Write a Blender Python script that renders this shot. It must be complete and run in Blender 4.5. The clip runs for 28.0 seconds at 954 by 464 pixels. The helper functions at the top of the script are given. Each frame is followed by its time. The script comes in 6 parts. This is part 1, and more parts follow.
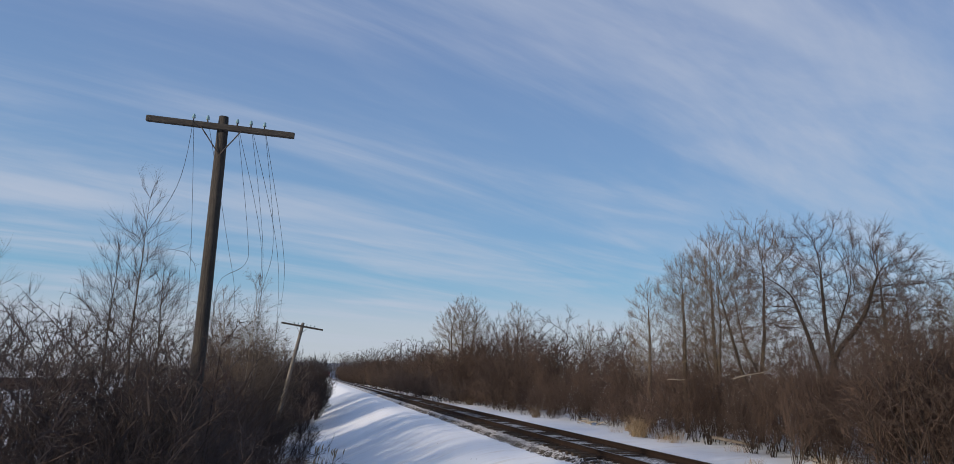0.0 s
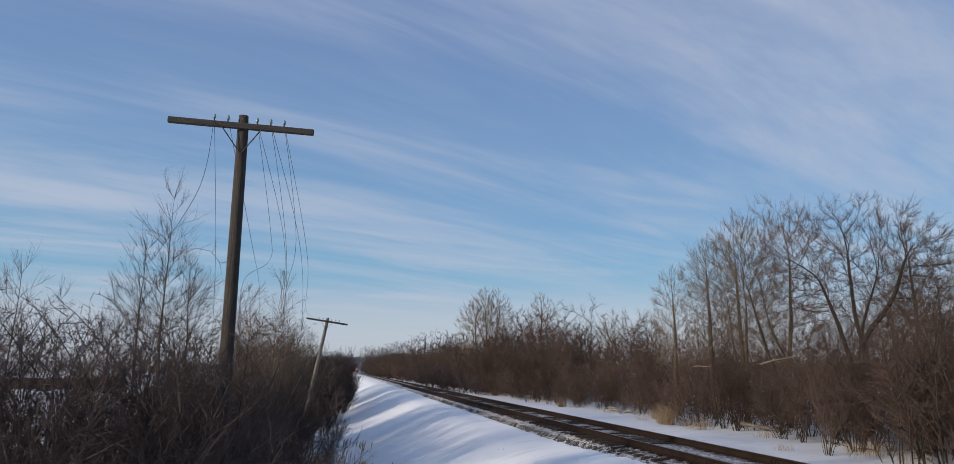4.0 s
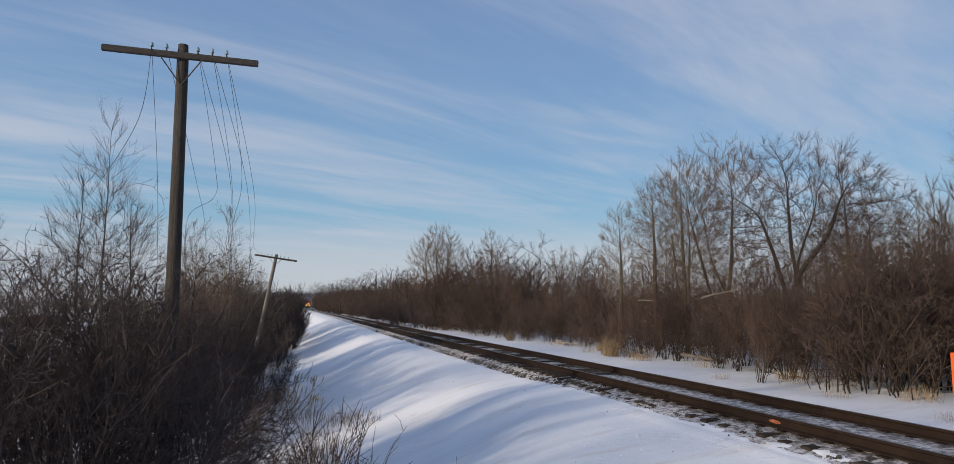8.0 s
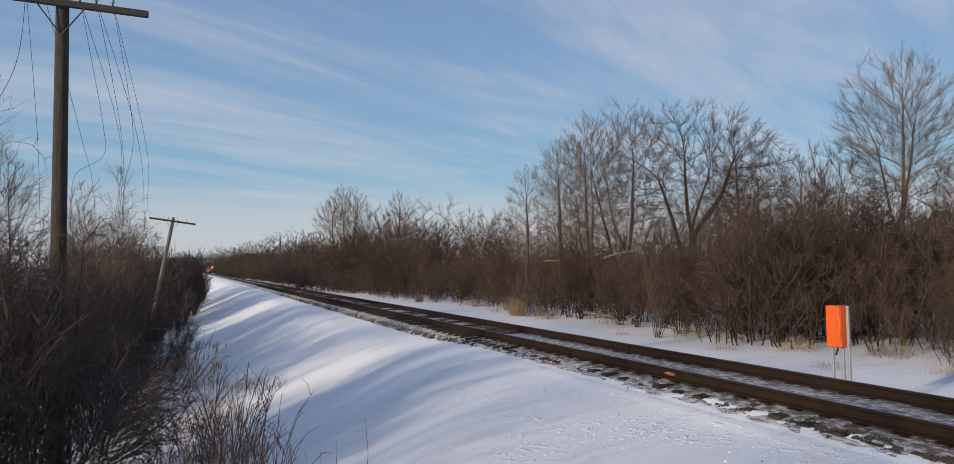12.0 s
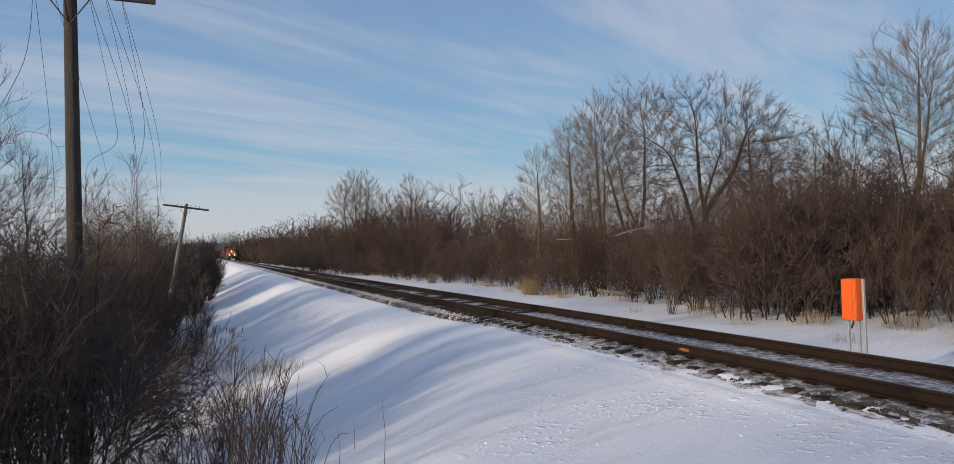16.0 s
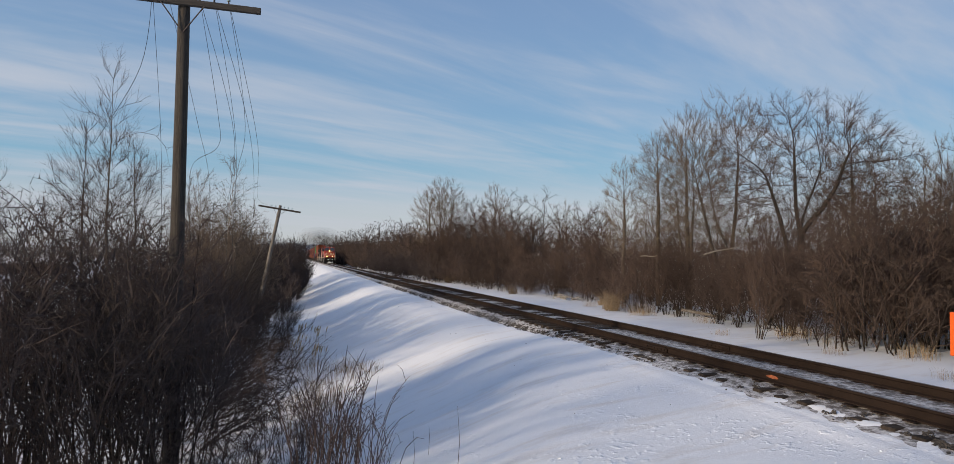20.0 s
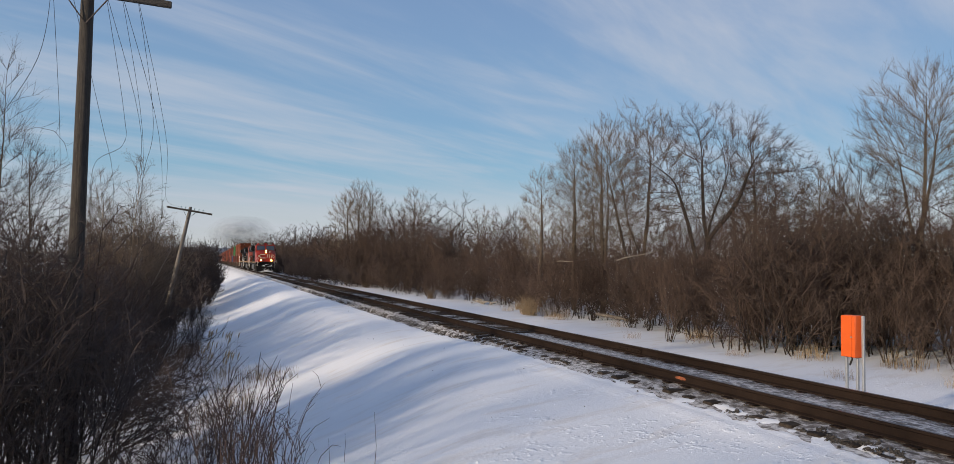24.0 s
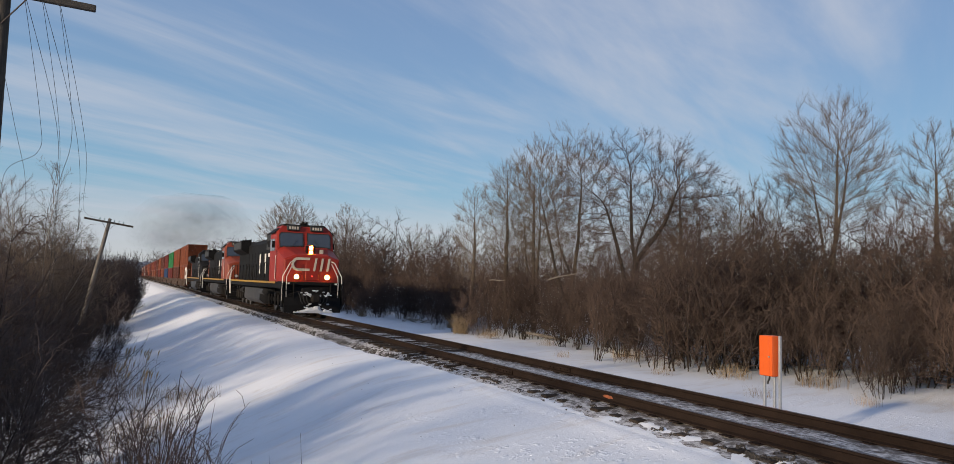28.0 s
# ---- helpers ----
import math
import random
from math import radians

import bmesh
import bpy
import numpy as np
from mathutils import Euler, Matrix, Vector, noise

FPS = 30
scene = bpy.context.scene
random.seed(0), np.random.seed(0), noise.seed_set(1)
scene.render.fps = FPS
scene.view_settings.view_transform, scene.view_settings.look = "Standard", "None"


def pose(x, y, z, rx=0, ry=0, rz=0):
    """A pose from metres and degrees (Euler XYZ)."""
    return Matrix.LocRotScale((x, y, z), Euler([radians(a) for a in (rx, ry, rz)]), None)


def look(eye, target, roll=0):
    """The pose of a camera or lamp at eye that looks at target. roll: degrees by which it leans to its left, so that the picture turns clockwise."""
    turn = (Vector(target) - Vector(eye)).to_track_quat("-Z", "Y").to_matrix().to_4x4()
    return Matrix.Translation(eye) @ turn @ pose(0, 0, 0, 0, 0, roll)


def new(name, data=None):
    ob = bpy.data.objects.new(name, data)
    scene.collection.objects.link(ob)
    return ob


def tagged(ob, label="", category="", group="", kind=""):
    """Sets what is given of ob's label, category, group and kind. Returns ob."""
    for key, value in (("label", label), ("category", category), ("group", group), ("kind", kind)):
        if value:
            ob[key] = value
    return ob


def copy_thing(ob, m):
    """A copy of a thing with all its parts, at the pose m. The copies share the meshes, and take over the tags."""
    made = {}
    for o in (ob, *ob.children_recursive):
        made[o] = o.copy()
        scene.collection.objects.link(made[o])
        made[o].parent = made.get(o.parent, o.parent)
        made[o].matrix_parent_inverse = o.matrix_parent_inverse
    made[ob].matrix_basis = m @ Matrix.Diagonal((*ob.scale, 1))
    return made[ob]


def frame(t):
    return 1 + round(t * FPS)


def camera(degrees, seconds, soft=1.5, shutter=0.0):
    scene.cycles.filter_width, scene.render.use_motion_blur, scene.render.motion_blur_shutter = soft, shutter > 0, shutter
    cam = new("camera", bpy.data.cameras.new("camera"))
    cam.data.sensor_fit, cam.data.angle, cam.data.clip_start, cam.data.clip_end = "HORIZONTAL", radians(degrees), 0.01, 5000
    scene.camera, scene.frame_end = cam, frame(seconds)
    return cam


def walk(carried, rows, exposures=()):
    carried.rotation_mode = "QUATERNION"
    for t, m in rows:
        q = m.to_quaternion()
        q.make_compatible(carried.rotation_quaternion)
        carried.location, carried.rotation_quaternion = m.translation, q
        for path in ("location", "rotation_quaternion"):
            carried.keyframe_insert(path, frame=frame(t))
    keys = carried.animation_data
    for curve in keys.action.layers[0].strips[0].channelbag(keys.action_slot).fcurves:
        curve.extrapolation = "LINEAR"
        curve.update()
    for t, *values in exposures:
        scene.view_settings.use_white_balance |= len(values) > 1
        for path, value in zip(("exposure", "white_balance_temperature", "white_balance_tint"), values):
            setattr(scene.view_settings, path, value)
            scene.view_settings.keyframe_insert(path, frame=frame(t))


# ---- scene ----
# ---------------------------------------------------------------- camera
# The track runs along +y; z = 0 is the top of the rails. The camera stands still and only turns.
EYE = (0.0, 0.0, 1.84)
cam = camera(67.5, 28.0, soft=0.5)
TURNS = [  # seconds, pitch, lean, heading
    (0.0, 11.61, -1.27, -12.33),
    (0.5, 11.13, -1.92, -11.75),
    (1.0, 11.17, -0.70, -10.50),
    (1.5, 11.33, -1.89, -10.46),
    (2.0, 10.69, -1.51, -10.97),
    (2.5, 10.37, -0.19, -10.46),
    (3.0, 10.62, -0.23, -10.40),
    (3.5, 10.88, -0.10, -10.34),
    (5.5, 10.92, 0.12, -10.72),
    (6.0, 11.01, 0.50, -11.28),
    (6.5, 10.73, 0.37, -11.67),
    (7.0, 8.34, -0.36, -12.48),
    (7.5, 5.96, 0.37, -13.38),
    (8.0, 5.81, 0.30, -14.31),
    (8.5, 5.63, 0.23, -14.86),
    (9.0, 5.64, 0.29, -15.27),
    (9.5, 5.54, 0.08, -15.85),
    (10.0, 5.76, 0.02, -16.68),
    (10.5, 5.15, 0.69, -17.24),
    (11.0, 3.55, 0.22, -20.52),
    (11.5, 2.62, 0.33, -21.63),
    (12.0, 2.68, 1.02, -21.64),
    (12.5, 4.13, -0.80, -25.09),
    (14.5, 3.62, 1.92, -22.94),
    (15.0, 3.37, 1.61, -22.79),
    (15.5, 2.46, 1.08, -20.82),
    (16.0, 1.12, 2.15, -20.65),
    (16.5, 0.23, 0.58, -21.80),
    (17.0, -0.22, 0.41, -21.50),
    (17.5, -1.80, -0.90, -21.26),
    (18.0, -1.48, -0.89, -19.71),
    (18.5, 0.86, -2.48, -16.12),
    (19.0, 1.30, -2.17, -15.39),
    (19.5, 1.49, -1.11, -14.15),
    (20.0, 2.09, -0.48, -14.08),
    (20.5, 2.62, 0.33, -15.60),
    (21.0, 3.02, 0.71, -16.95),
    (21.5, 3.26, 0.77, -17.46),
    (23.5, 2.81, 0.28, -19.35),
    (24.0, 2.53, -0.72, -20.58),
    (24.5, 2.47, -0.70, -21.23),
    (25.0, 2.43, -0.58, -21.29),
    (25.5, 2.40, -0.57, -21.65),
    (26.0, 2.54, -0.60, -21.87),
    (26.5, 2.65, -0.63, -22.28),
    (27.0, 2.66, -0.66, -23.24),
    (27.5, 3.35, -1.05, -24.57),
    (28.0, 4.09, -1.42, -26.01),
]
walk(cam, [(t, pose(*EYE, 90 + pitch, lean, heading)) for t, pitch, lean, heading in TURNS],
     exposures=[(0.0, -0.04, 6150, 10), (6.0, -0.04, 6150, 10), (8.0, 0.0, 6350, 10), (11.0, 0.02, 6500, 10), (15.0, 0.02, 6560, 10), (28.0, 0.04, 6560, 10)])

# ---------------------------------------------------------------- light
SUN_HEADING, SUN_HEIGHT = 251.0, 13.8  # degrees clockwise from +y, degrees up
sun = new("sun", bpy.data.lights.new("sun", "SUN"))
sun.data.energy, sun.data.angle, sun.data.color = 4.6, radians(2.4), (1.0, 0.82, 0.60)
_a, _e = radians(SUN_HEADING), radians(SUN_HEIGHT)
sun.matrix_world = look((30 * math.sin(_a), 30 * math.cos(_a), 30), (30 * math.sin(_a) - math.sin(_a) * math.cos(_e), 30 * math.cos(_a) - math.cos(_a) * math.cos(_e), 30 - math.sin(_e)))
scene.view_settings.exposure = 0.0


def nodes_of(tree):
    tree.nodes.clear()

    def add(kind, **values):
        n = tree.nodes.new(kind)
        for key, value in values.items():
            if key in n.inputs:
                n.inputs[key].default_value = value
            else:
                setattr(n, key, value)
        return n

    def tie(a, b, out=0, into=0):
        tree.links.new(a.outputs[out], b.inputs[into])
        return b
    return add, tie


CLOUD_BEARING, CLOUD_AT = 66.0, (0.45, 0.3, 0.0)


def make_world():
    """Clear winter sky under thin streaks of high cloud."""
    world = bpy.data.worlds.new("winter_sky")
    scene.world = world
    world.use_nodes = True
    add, tie = nodes_of(world.node_tree)
    coord = add("ShaderNodeTexCoord")
    split = tie(coord, add("ShaderNodeSeparateXYZ"))
    sky = add("ShaderNodeTexSky", sky_type="NISHITA", sun_disc=False, sun_elevation=radians(SUN_HEIGHT), sun_rotation=radians(SUN_HEADING), altitude=200.0, air_density=1.0, dust_density=0.6, ozone_density=2.0)
    # clouds lie on a high flat sheet: the direction divided by its height
    up = tie(split, add("ShaderNodeMath", operation="MAXIMUM"), 2)
    up.inputs[1].default_value = 0.0
    lift = tie(up, add("ShaderNodeMath", operation="ADD"))
    lift.inputs[1].default_value = 0.09
    flat = tie(coord, add("ShaderNodeVectorMath", operation="DIVIDE"))
    tie(lift, flat, 0, 1)
    # bands drawn out along one bearing of the sheet
    turn = tie(flat, add("ShaderNodeMapping", vector_type="TEXTURE"))
    turn.inputs["Location"].default_value = CLOUD_AT
    turn.inputs["Rotation"].default_value = (0, 0, radians(90 - CLOUD_BEARING))
    turn.inputs["Scale"].default_value = (1 / 0.42, 1 / 1.7, 1.0)
    big = tie(turn, add("ShaderNodeTexNoise", Scale=0.95, Detail=7.0, Roughness=0.55, Distortion=0.5))
    streak = tie(flat, add("ShaderNodeMapping", vector_type="TEXTURE"))
    streak.inputs["Rotation"].default_value = (0, 0, radians(90 - CLOUD_BEARING + 9))
    streak.inputs["Scale"].default_value = (1 / 0.55, 1 / 2.6, 1.0)
    fine = tie(streak, add("ShaderNodeTexNoise", Scale=1.5, Detail=8.0, Roughness=0.58, Distortion=0.7))
    both = tie(fine, add("ShaderNodeMath", operation="MULTIPLY_ADD"))
    both.inputs[1].default_value = 0.34
    tie(big, both, 0, 2)
    east = tie(split, add("ShaderNodeMath", operation="MULTIPLY_ADD"))
    east.inputs[1].default_value = -0.01
    tie(both, east, 0, 2)
    both = east
    cover = tie(both, add("ShaderNodeMapRange", interpolation_type="SMOOTHSTEP"))
    cover.inputs["From Min"].default_value, cover.inputs["From Max"].default_value = 0.52, 0.98
    cover.inputs["To Min"].default_value, cover.inputs["To Max"].default_value = 0.02, 0.76
    # clear blue, paler and greener low down
    blue = tie(sky, add("ShaderNodeMixRGB", blend_type="MULTIPLY", Fac=1.0), 0, 1)
    blue.inputs[2].default_value = (0.085, 0.090, 0.105, 1)
    depth = tie(up, add("ShaderNodeValToRGB"))
    ramp = depth.color_ramp
    stops = ((0.0, (0.60, 0.62, 0.66)), (0.07, (0.53, 0.59, 0.66)), (0.125, (0.25, 0.47, 0.64)), (0.20, (0.235, 0.42, 0.63)), (0.31, (0.22, 0.365, 0.59)), (0.45, (0.19, 0.30, 0.53)), (1.0, (0.11, 0.20, 0.42)))
    while len(ramp.elements) < len(stops):
        ramp.elements.new(0.5)
    for e, (at, c) in zip(ramp.elements, stops):
        e.position, e.color = at, (*c, 1)
    clear = add("ShaderNodeMixRGB", Fac=0.75)
    tie(blue, clear, 0, 1)
    tie(depth, clear, 0, 2)
    mix = tie(cover, add("ShaderNodeMixRGB"))
    tie(clear, mix, 0, 1)
    mix.inputs[2].default_value = (0.535, 0.565, 0.64, 1)
    back = tie(mix, add("ShaderNodeBackground", Strength=1.0))
    tie(back, add("ShaderNodeOutputWorld"))


make_world()

# ---------------------------------------------------------------- materials
MATS = {}


def material(name, colour, rough=0.7, metal=0.0, vary=0.25, scale=6.0, grain=40.0, bump=0.2, dark=None, stretch=(1, 1, 1), depth=0.01, each=0.0, emit=0.0, gloss=0.5):
    """A painted or natural surface: base colour varied at two scales, with fine relief."""
    m = bpy.data.materials.new(name)
    m.use_nodes = True
    add, tie = nodes_of(m.node_tree)
    coord = add("ShaderNodeTexCoord")
    mapping = tie(coord, add("ShaderNodeMapping"), 3)
    mapping.inputs["Scale"].default_value = stretch
    wide = tie(mapping, add("ShaderNodeTexNoise", Scale=scale, Detail=4.0, Roughness=0.6))
    tight = tie(mapping, add("ShaderNodeTexNoise", Scale=grain, Detail=3.0, Roughness=0.6))
    ramp = tie(wide, add("ShaderNodeMapRange"))
    ramp.inputs["From Min"].default_value, ramp.inputs["From Max"].default_value = 0.3, 0.7
    low = tuple(c * (1 - vary) for c in colour) if dark is None else dark
    mix = tie(ramp, add("ShaderNodeMixRGB"))
    mix.inputs[1].default_value, mix.inputs[2].default_value = (*low, 1), (*colour, 1)
    speck = tie(tight, add("ShaderNodeMapRange"))
    speck.inputs["From Min"].default_value, speck.inputs["From Max"].default_value = 0.25, 0.75
    speck.inputs["To Min"].default_value, speck.inputs["To Max"].default_value = 1 - vary, 1 + vary * 0.6
    times = tie(mix, add("ShaderNodeVectorMath", operation="SCALE"))
    tie(speck, times, 0, "Scale")
    last = times
    if each:
        info = add("ShaderNodeObjectInfo")
        spread = add("ShaderNodeMapRange")
        m.node_tree.links.new(info.outputs["Random"], spread.inputs[0])
        spread.inputs["To Min"].default_value, spread.inputs["To Max"].default_value = 1 - each, 1 + each
        last = tie(times, add("ShaderNodeVectorMath", operation="SCALE"))
        tie(spread, last, 0, "Scale")
    shader = add("ShaderNodeBsdfPrincipled", Roughness=rough, Metallic=metal)
    shader.inputs["Specular IOR Level"].default_value = gloss
    tie(last, shader, 0, "Base Color")
    if emit:
        shader.inputs["Emission Color"].default_value = (*colour, 1)
        shader.inputs["Emission Strength"].default_value = emit
    if bump:
        relief = tie(tight, add("ShaderNodeBump", Strength=bump, Distance=depth), 0, "Height")
        tie(relief, shader, 0, "Normal")
    tie(shader, add("ShaderNodeOutputMaterial"))
    MATS[name] = m
    return m


def snow_material(name, dirt=0.0):
    """Wind-packed snow with drift ripples; dirt mixes in bare gravel and dead grass in patches."""
    m = bpy.data.materials.new(name)
    m.use_nodes = True
    add, tie = nodes_of(m.node_tree)
    coord = add("ShaderNodeTexCoord")
    wide = tie(coord, add("ShaderNodeTexNoise", Scale=0.35, Detail=4.0, Roughness=0.55), 3)
    drift = tie(coord, add("ShaderNodeMapping"), 3)
    drift.vector_type = "TEXTURE"
    drift.inputs["Rotation"].default_value = (0, 0, radians(20))
    drift.inputs["Scale"].default_value = (3.0, 0.6, 1.0)
    ripple = tie(drift, add("ShaderNodeTexNoise", Scale=1.3, Detail=6.0, Roughness=0.62, Distortion=0.3))
    crumbs = tie(coord, add("ShaderNodeTexNoise", Scale=22.0, Detail=4.0, Roughness=0.7), 3)
    tone = tie(wide, add("ShaderNodeMixRGB"))
    tone.inputs[1].default_value, tone.inputs[2].default_value = (0.72, 0.74, 0.78, 1), (0.83, 0.84, 0.86, 1)
    if dirt:
        tone.inputs[1].default_value, tone.inputs[2].default_value = (0.38, 0.37, 0.37, 1), (0.66, 0.66, 0.68, 1)
    else:  # brown dust blown from the track lies in streaks
        dust = tie(ripple, add("ShaderNodeMapRange", interpolation_type="SMOOTHSTEP"))
        dust.inputs["From Min"].default_value, dust.inputs["From Max"].default_value = 0.50, 0.72
        dust.inputs["To Max"].default_value = 0.5
        stained = tie(dust, add("ShaderNodeMixRGB"))
        tie(tone, stained, 0, 1)
        stained.inputs[2].default_value = (0.60, 0.55, 0.50, 1)
        tone = stained
    last = tone
    height = tie(crumbs, add("ShaderNodeMath", operation="MULTIPLY_ADD"))
    height.inputs[1].default_value = 0.25
    calm = tie(ripple, add("ShaderNodeMath", operation="MULTIPLY"))
    calm.inputs[1].default_value = 0.65
    tie(calm, height, 0, 2)
    lumps = tie(coord, add("ShaderNodeTexNoise", Scale=6.5, Detail=3.0, Roughness=0.55), 3)
    sharp = tie(lumps, add("ShaderNodeMapRange", interpolation_type="SMOOTHSTEP"))
    sharp.inputs["From Min"].default_value, sharp.inputs["From Max"].default_value = 0.52, 0.72
    area = tie(coord, add("ShaderNodeTexNoise", Scale=0.55, Detail=2.0), 3)
    patchy = tie(area, add("ShaderNodeMapRange", interpolation_type="SMOOTHSTEP"))
    patchy.inputs["From Min"].default_value, patchy.inputs["From Max"].default_value = 0.45, 0.62
    rough = tie(sharp, add("ShaderNodeMath", operation="MULTIPLY"))
    tie(patchy, rough, 0, 1)
    total = tie(rough, add("ShaderNodeMath", operation="MULTIPLY_ADD"))
    total.inputs[1].default_value = 0.55
    tie(height, total, 0, 2)
    height = total
    comb = tie(coord, add("ShaderNodeMapping", vector_type="TEXTURE"), 3)
    comb.inputs["Rotation"].default_value = (0, 0, radians(24))
    comb.inputs["Scale"].default_value = (1.1, 0.11, 1.0)
    lines = tie(comb, add("ShaderNodeTexNoise", Scale=1.0, Detail=3.0, Roughness=0.6))
    combed = tie(lines, add("ShaderNodeMath", operation="MULTIPLY_ADD"))
    combed.inputs[1].default_value = 0.0 if dirt else 0.28
    tie(height, combed, 0, 2)
    height = combed
    if dirt:
        # gravel shows most along the shoulder's edge and beside the rails
        patch = tie(coord, add("ShaderNodeMapping"), 3)
        patch.inputs["Scale"].default_value = (1.6, 1.0, 1.0)
        where = tie(patch, add("ShaderNodeTexNoise", Scale=7.0, Detail=8.0, Roughness=0.76))
        across = tie(coord, add("ShaderNodeSeparateXYZ"), 3)
        lane = tie(across, add("ShaderNodeMapRange"))
        lane.inputs["From Min"].default_value, lane.inputs["From Max"].default_value = 6.45, 10.45
        bare = tie(lane, add("ShaderNodeValToRGB"))
        lanes = ((6.60, 0.10), (6.80, 0.24), (6.92, 0.55), (7.04, 0.46), (7.25, 0.50), (7.48, 0.58), (7.85, 0.56), (8.10, 0.53), (8.80, 0.51), (9.05, 0.62), (9.35, 0.55), (9.60, 0.30), (9.9, 0.12))
        while len(bare.color_ramp.elements) < len(lanes):
            bare.color_ramp.elements.new(0.5)
        for e, (x, g) in zip(bare.color_ramp.elements, lanes):
            e.position, e.color = (x - 6.45) / 4.0, (g, g, g, 1)
        amount = tie(bare, add("ShaderNodeMath", operation="MULTIPLY_ADD"))
        amount.inputs[1].default_value = 0.62
        tie(where, amount, 0, 2)
        edge = tie(amount, add("ShaderNodeMapRange", interpolation_type="SMOOTHSTEP"))
        edge.inputs["From Min"].default_value, edge.inputs["From Max"].default_value = 0.72, 0.90
        gravel = tie(coord, add("ShaderNodeTexVoronoi", Scale=26.0), 3)
        stone = tie(gravel, add("ShaderNodeMixRGB"), 1)
        stone.inputs[1].default_value, stone.inputs[2].default_value = (0.030, 0.024, 0.020, 1), (0.13, 0.11, 0.098, 1)
        last = tie(edge, add("ShaderNodeMixRGB"))
        tie(tone, last, 0, 1)
        tie(stone, last, 0, 2)
    shader = add("ShaderNodeBsdfPrincipled", Roughness=0.62)
    tie(last, shader, 0, "Base Color")
    relief = tie(height, add("ShaderNodeBump", Strength=0.4, Distance=0.05), 0, "Height")
    tie(relief, shader, 0, "Normal")
    tie(shader, add("ShaderNodeOutputMaterial"))
    MATS[name] = m
    return m


snow_material("snow")
snow_material("dirty_snow", 1.0)
material("gravel", (0.085, 0.075, 0.066), 0.9, vary=0.5, scale=9, grain=60, bump=0.5, depth=0.02, each=0.4, gloss=0.15)
material("rail_rust", (0.024, 0.0155, 0.012), 0.85, 0.0, gloss=0.1, vary=0.35, scale=3, grain=60, bump=0.3, depth=0.004)
material("rail_head", (0.16, 0.13, 0.12), 0.42, 0.7, vary=0.3, scale=2, grain=30, bump=0.1, stretch=(8, 0.3, 8))
material("tie_wood", (0.060, 0.048, 0.040), 0.9, vary=0.5, scale=4, grain=30, bump=0.6, stretch=(0.6, 4, 4), each=0.3, gloss=0.1)
material("spray_orange", (0.34, 0.10, 0.04), 0.8, vary=0.5, scale=5, grain=25, bump=0.2)
material("weathered_pole", (0.080, 0.067, 0.055), 0.9, vary=0.6, scale=9, grain=30, bump=1.0, stretch=(5, 5, 0.22), depth=0.03)
# paler grey than the first pole: sunlight on the second is painted in
material("silvered_sunlit_wood", (0.20, 0.175, 0.15), 0.9, vary=0.45, scale=5, grain=22, bump=0.9, stretch=(6, 6, 0.35), depth=0.02)
material("weathered_beam", (0.060, 0.052, 0.045), 0.9, vary=0.45, scale=5, grain=22, bump=0.7, stretch=(0.4, 6, 6))
material("pole_iron", (0.07, 0.055, 0.05), 0.6, 0.5, vary=0.4, scale=8)
material("insulator_glass", (0.20, 0.32, 0.34), 0.12, vary=0.1, scale=4, bump=0.0)
material("wire", (0.05, 0.048, 0.046), 0.55, 0.6, vary=0.2, scale=4, bump=0.0)
material("bark_grey", (0.17, 0.14, 0.108), 0.92, vary=0.4, scale=3, grain=26, bump=0.7, stretch=(4, 4, 0.8), each=0.25, depth=0.02, gloss=0.15)
material("bark_mid", (0.105, 0.084, 0.066), 0.92, vary=0.4, scale=3, grain=26, bump=0.7, stretch=(4, 4, 0.8), each=0.25, depth=0.02, gloss=0.15)
material("bark_dark", (0.055, 0.044, 0.038), 0.92, vary=0.4, scale=3, grain=26, bump=0.7, stretch=(4, 4, 0.8), each=0.25, depth=0.02, gloss=0.15)
material("bark_black", (0.048, 0.039, 0.034), 0.92, vary=0.4, scale=3, grain=26, bump=0.7, stretch=(4, 4, 0.8), each=0.25, depth=0.02, gloss=0.15)
material("bark_pale", (0.30, 0.265, 0.22), 0.85, vary=0.4, scale=4, grain=20, bump=0.4, each=0.2, gloss=0.15)
material("twig_grey", (0.16, 0.128, 0.10), 0.9, vary=0.3, scale=2, bump=0.0, each=0.25, gloss=0.15)
material("twig_brown", (0.092, 0.064, 0.052), 0.9, vary=0.35, scale=1.5, bump=0.0, each=0.32, gloss=0.15)
material("twig_dark", (0.078, 0.056, 0.046), 0.9, vary=0.35, scale=1.5, bump=0.0, each=0.35, gloss=0.15)
material("twig_black", (0.076, 0.060, 0.056), 0.9, vary=0.35, scale=1.5, bump=0.0, each=0.35, gloss=0.15)
material("twig_tan", (0.135, 0.106, 0.084), 0.9, vary=0.3, scale=1.5, bump=0.0, each=0.25, gloss=0.15)
material("dry_grass", (0.27, 0.195, 0.115), 0.85, vary=0.35, scale=4, bump=0.0, each=0.25)
material("dry_weed", (0.064, 0.041, 0.035), 0.9, vary=0.35, scale=4, bump=0.0, each=0.3)
material("seed_head", (0.40, 0.29, 0.15), 0.95, vary=0.4, scale=30, grain=120, bump=0.5, each=0.2)
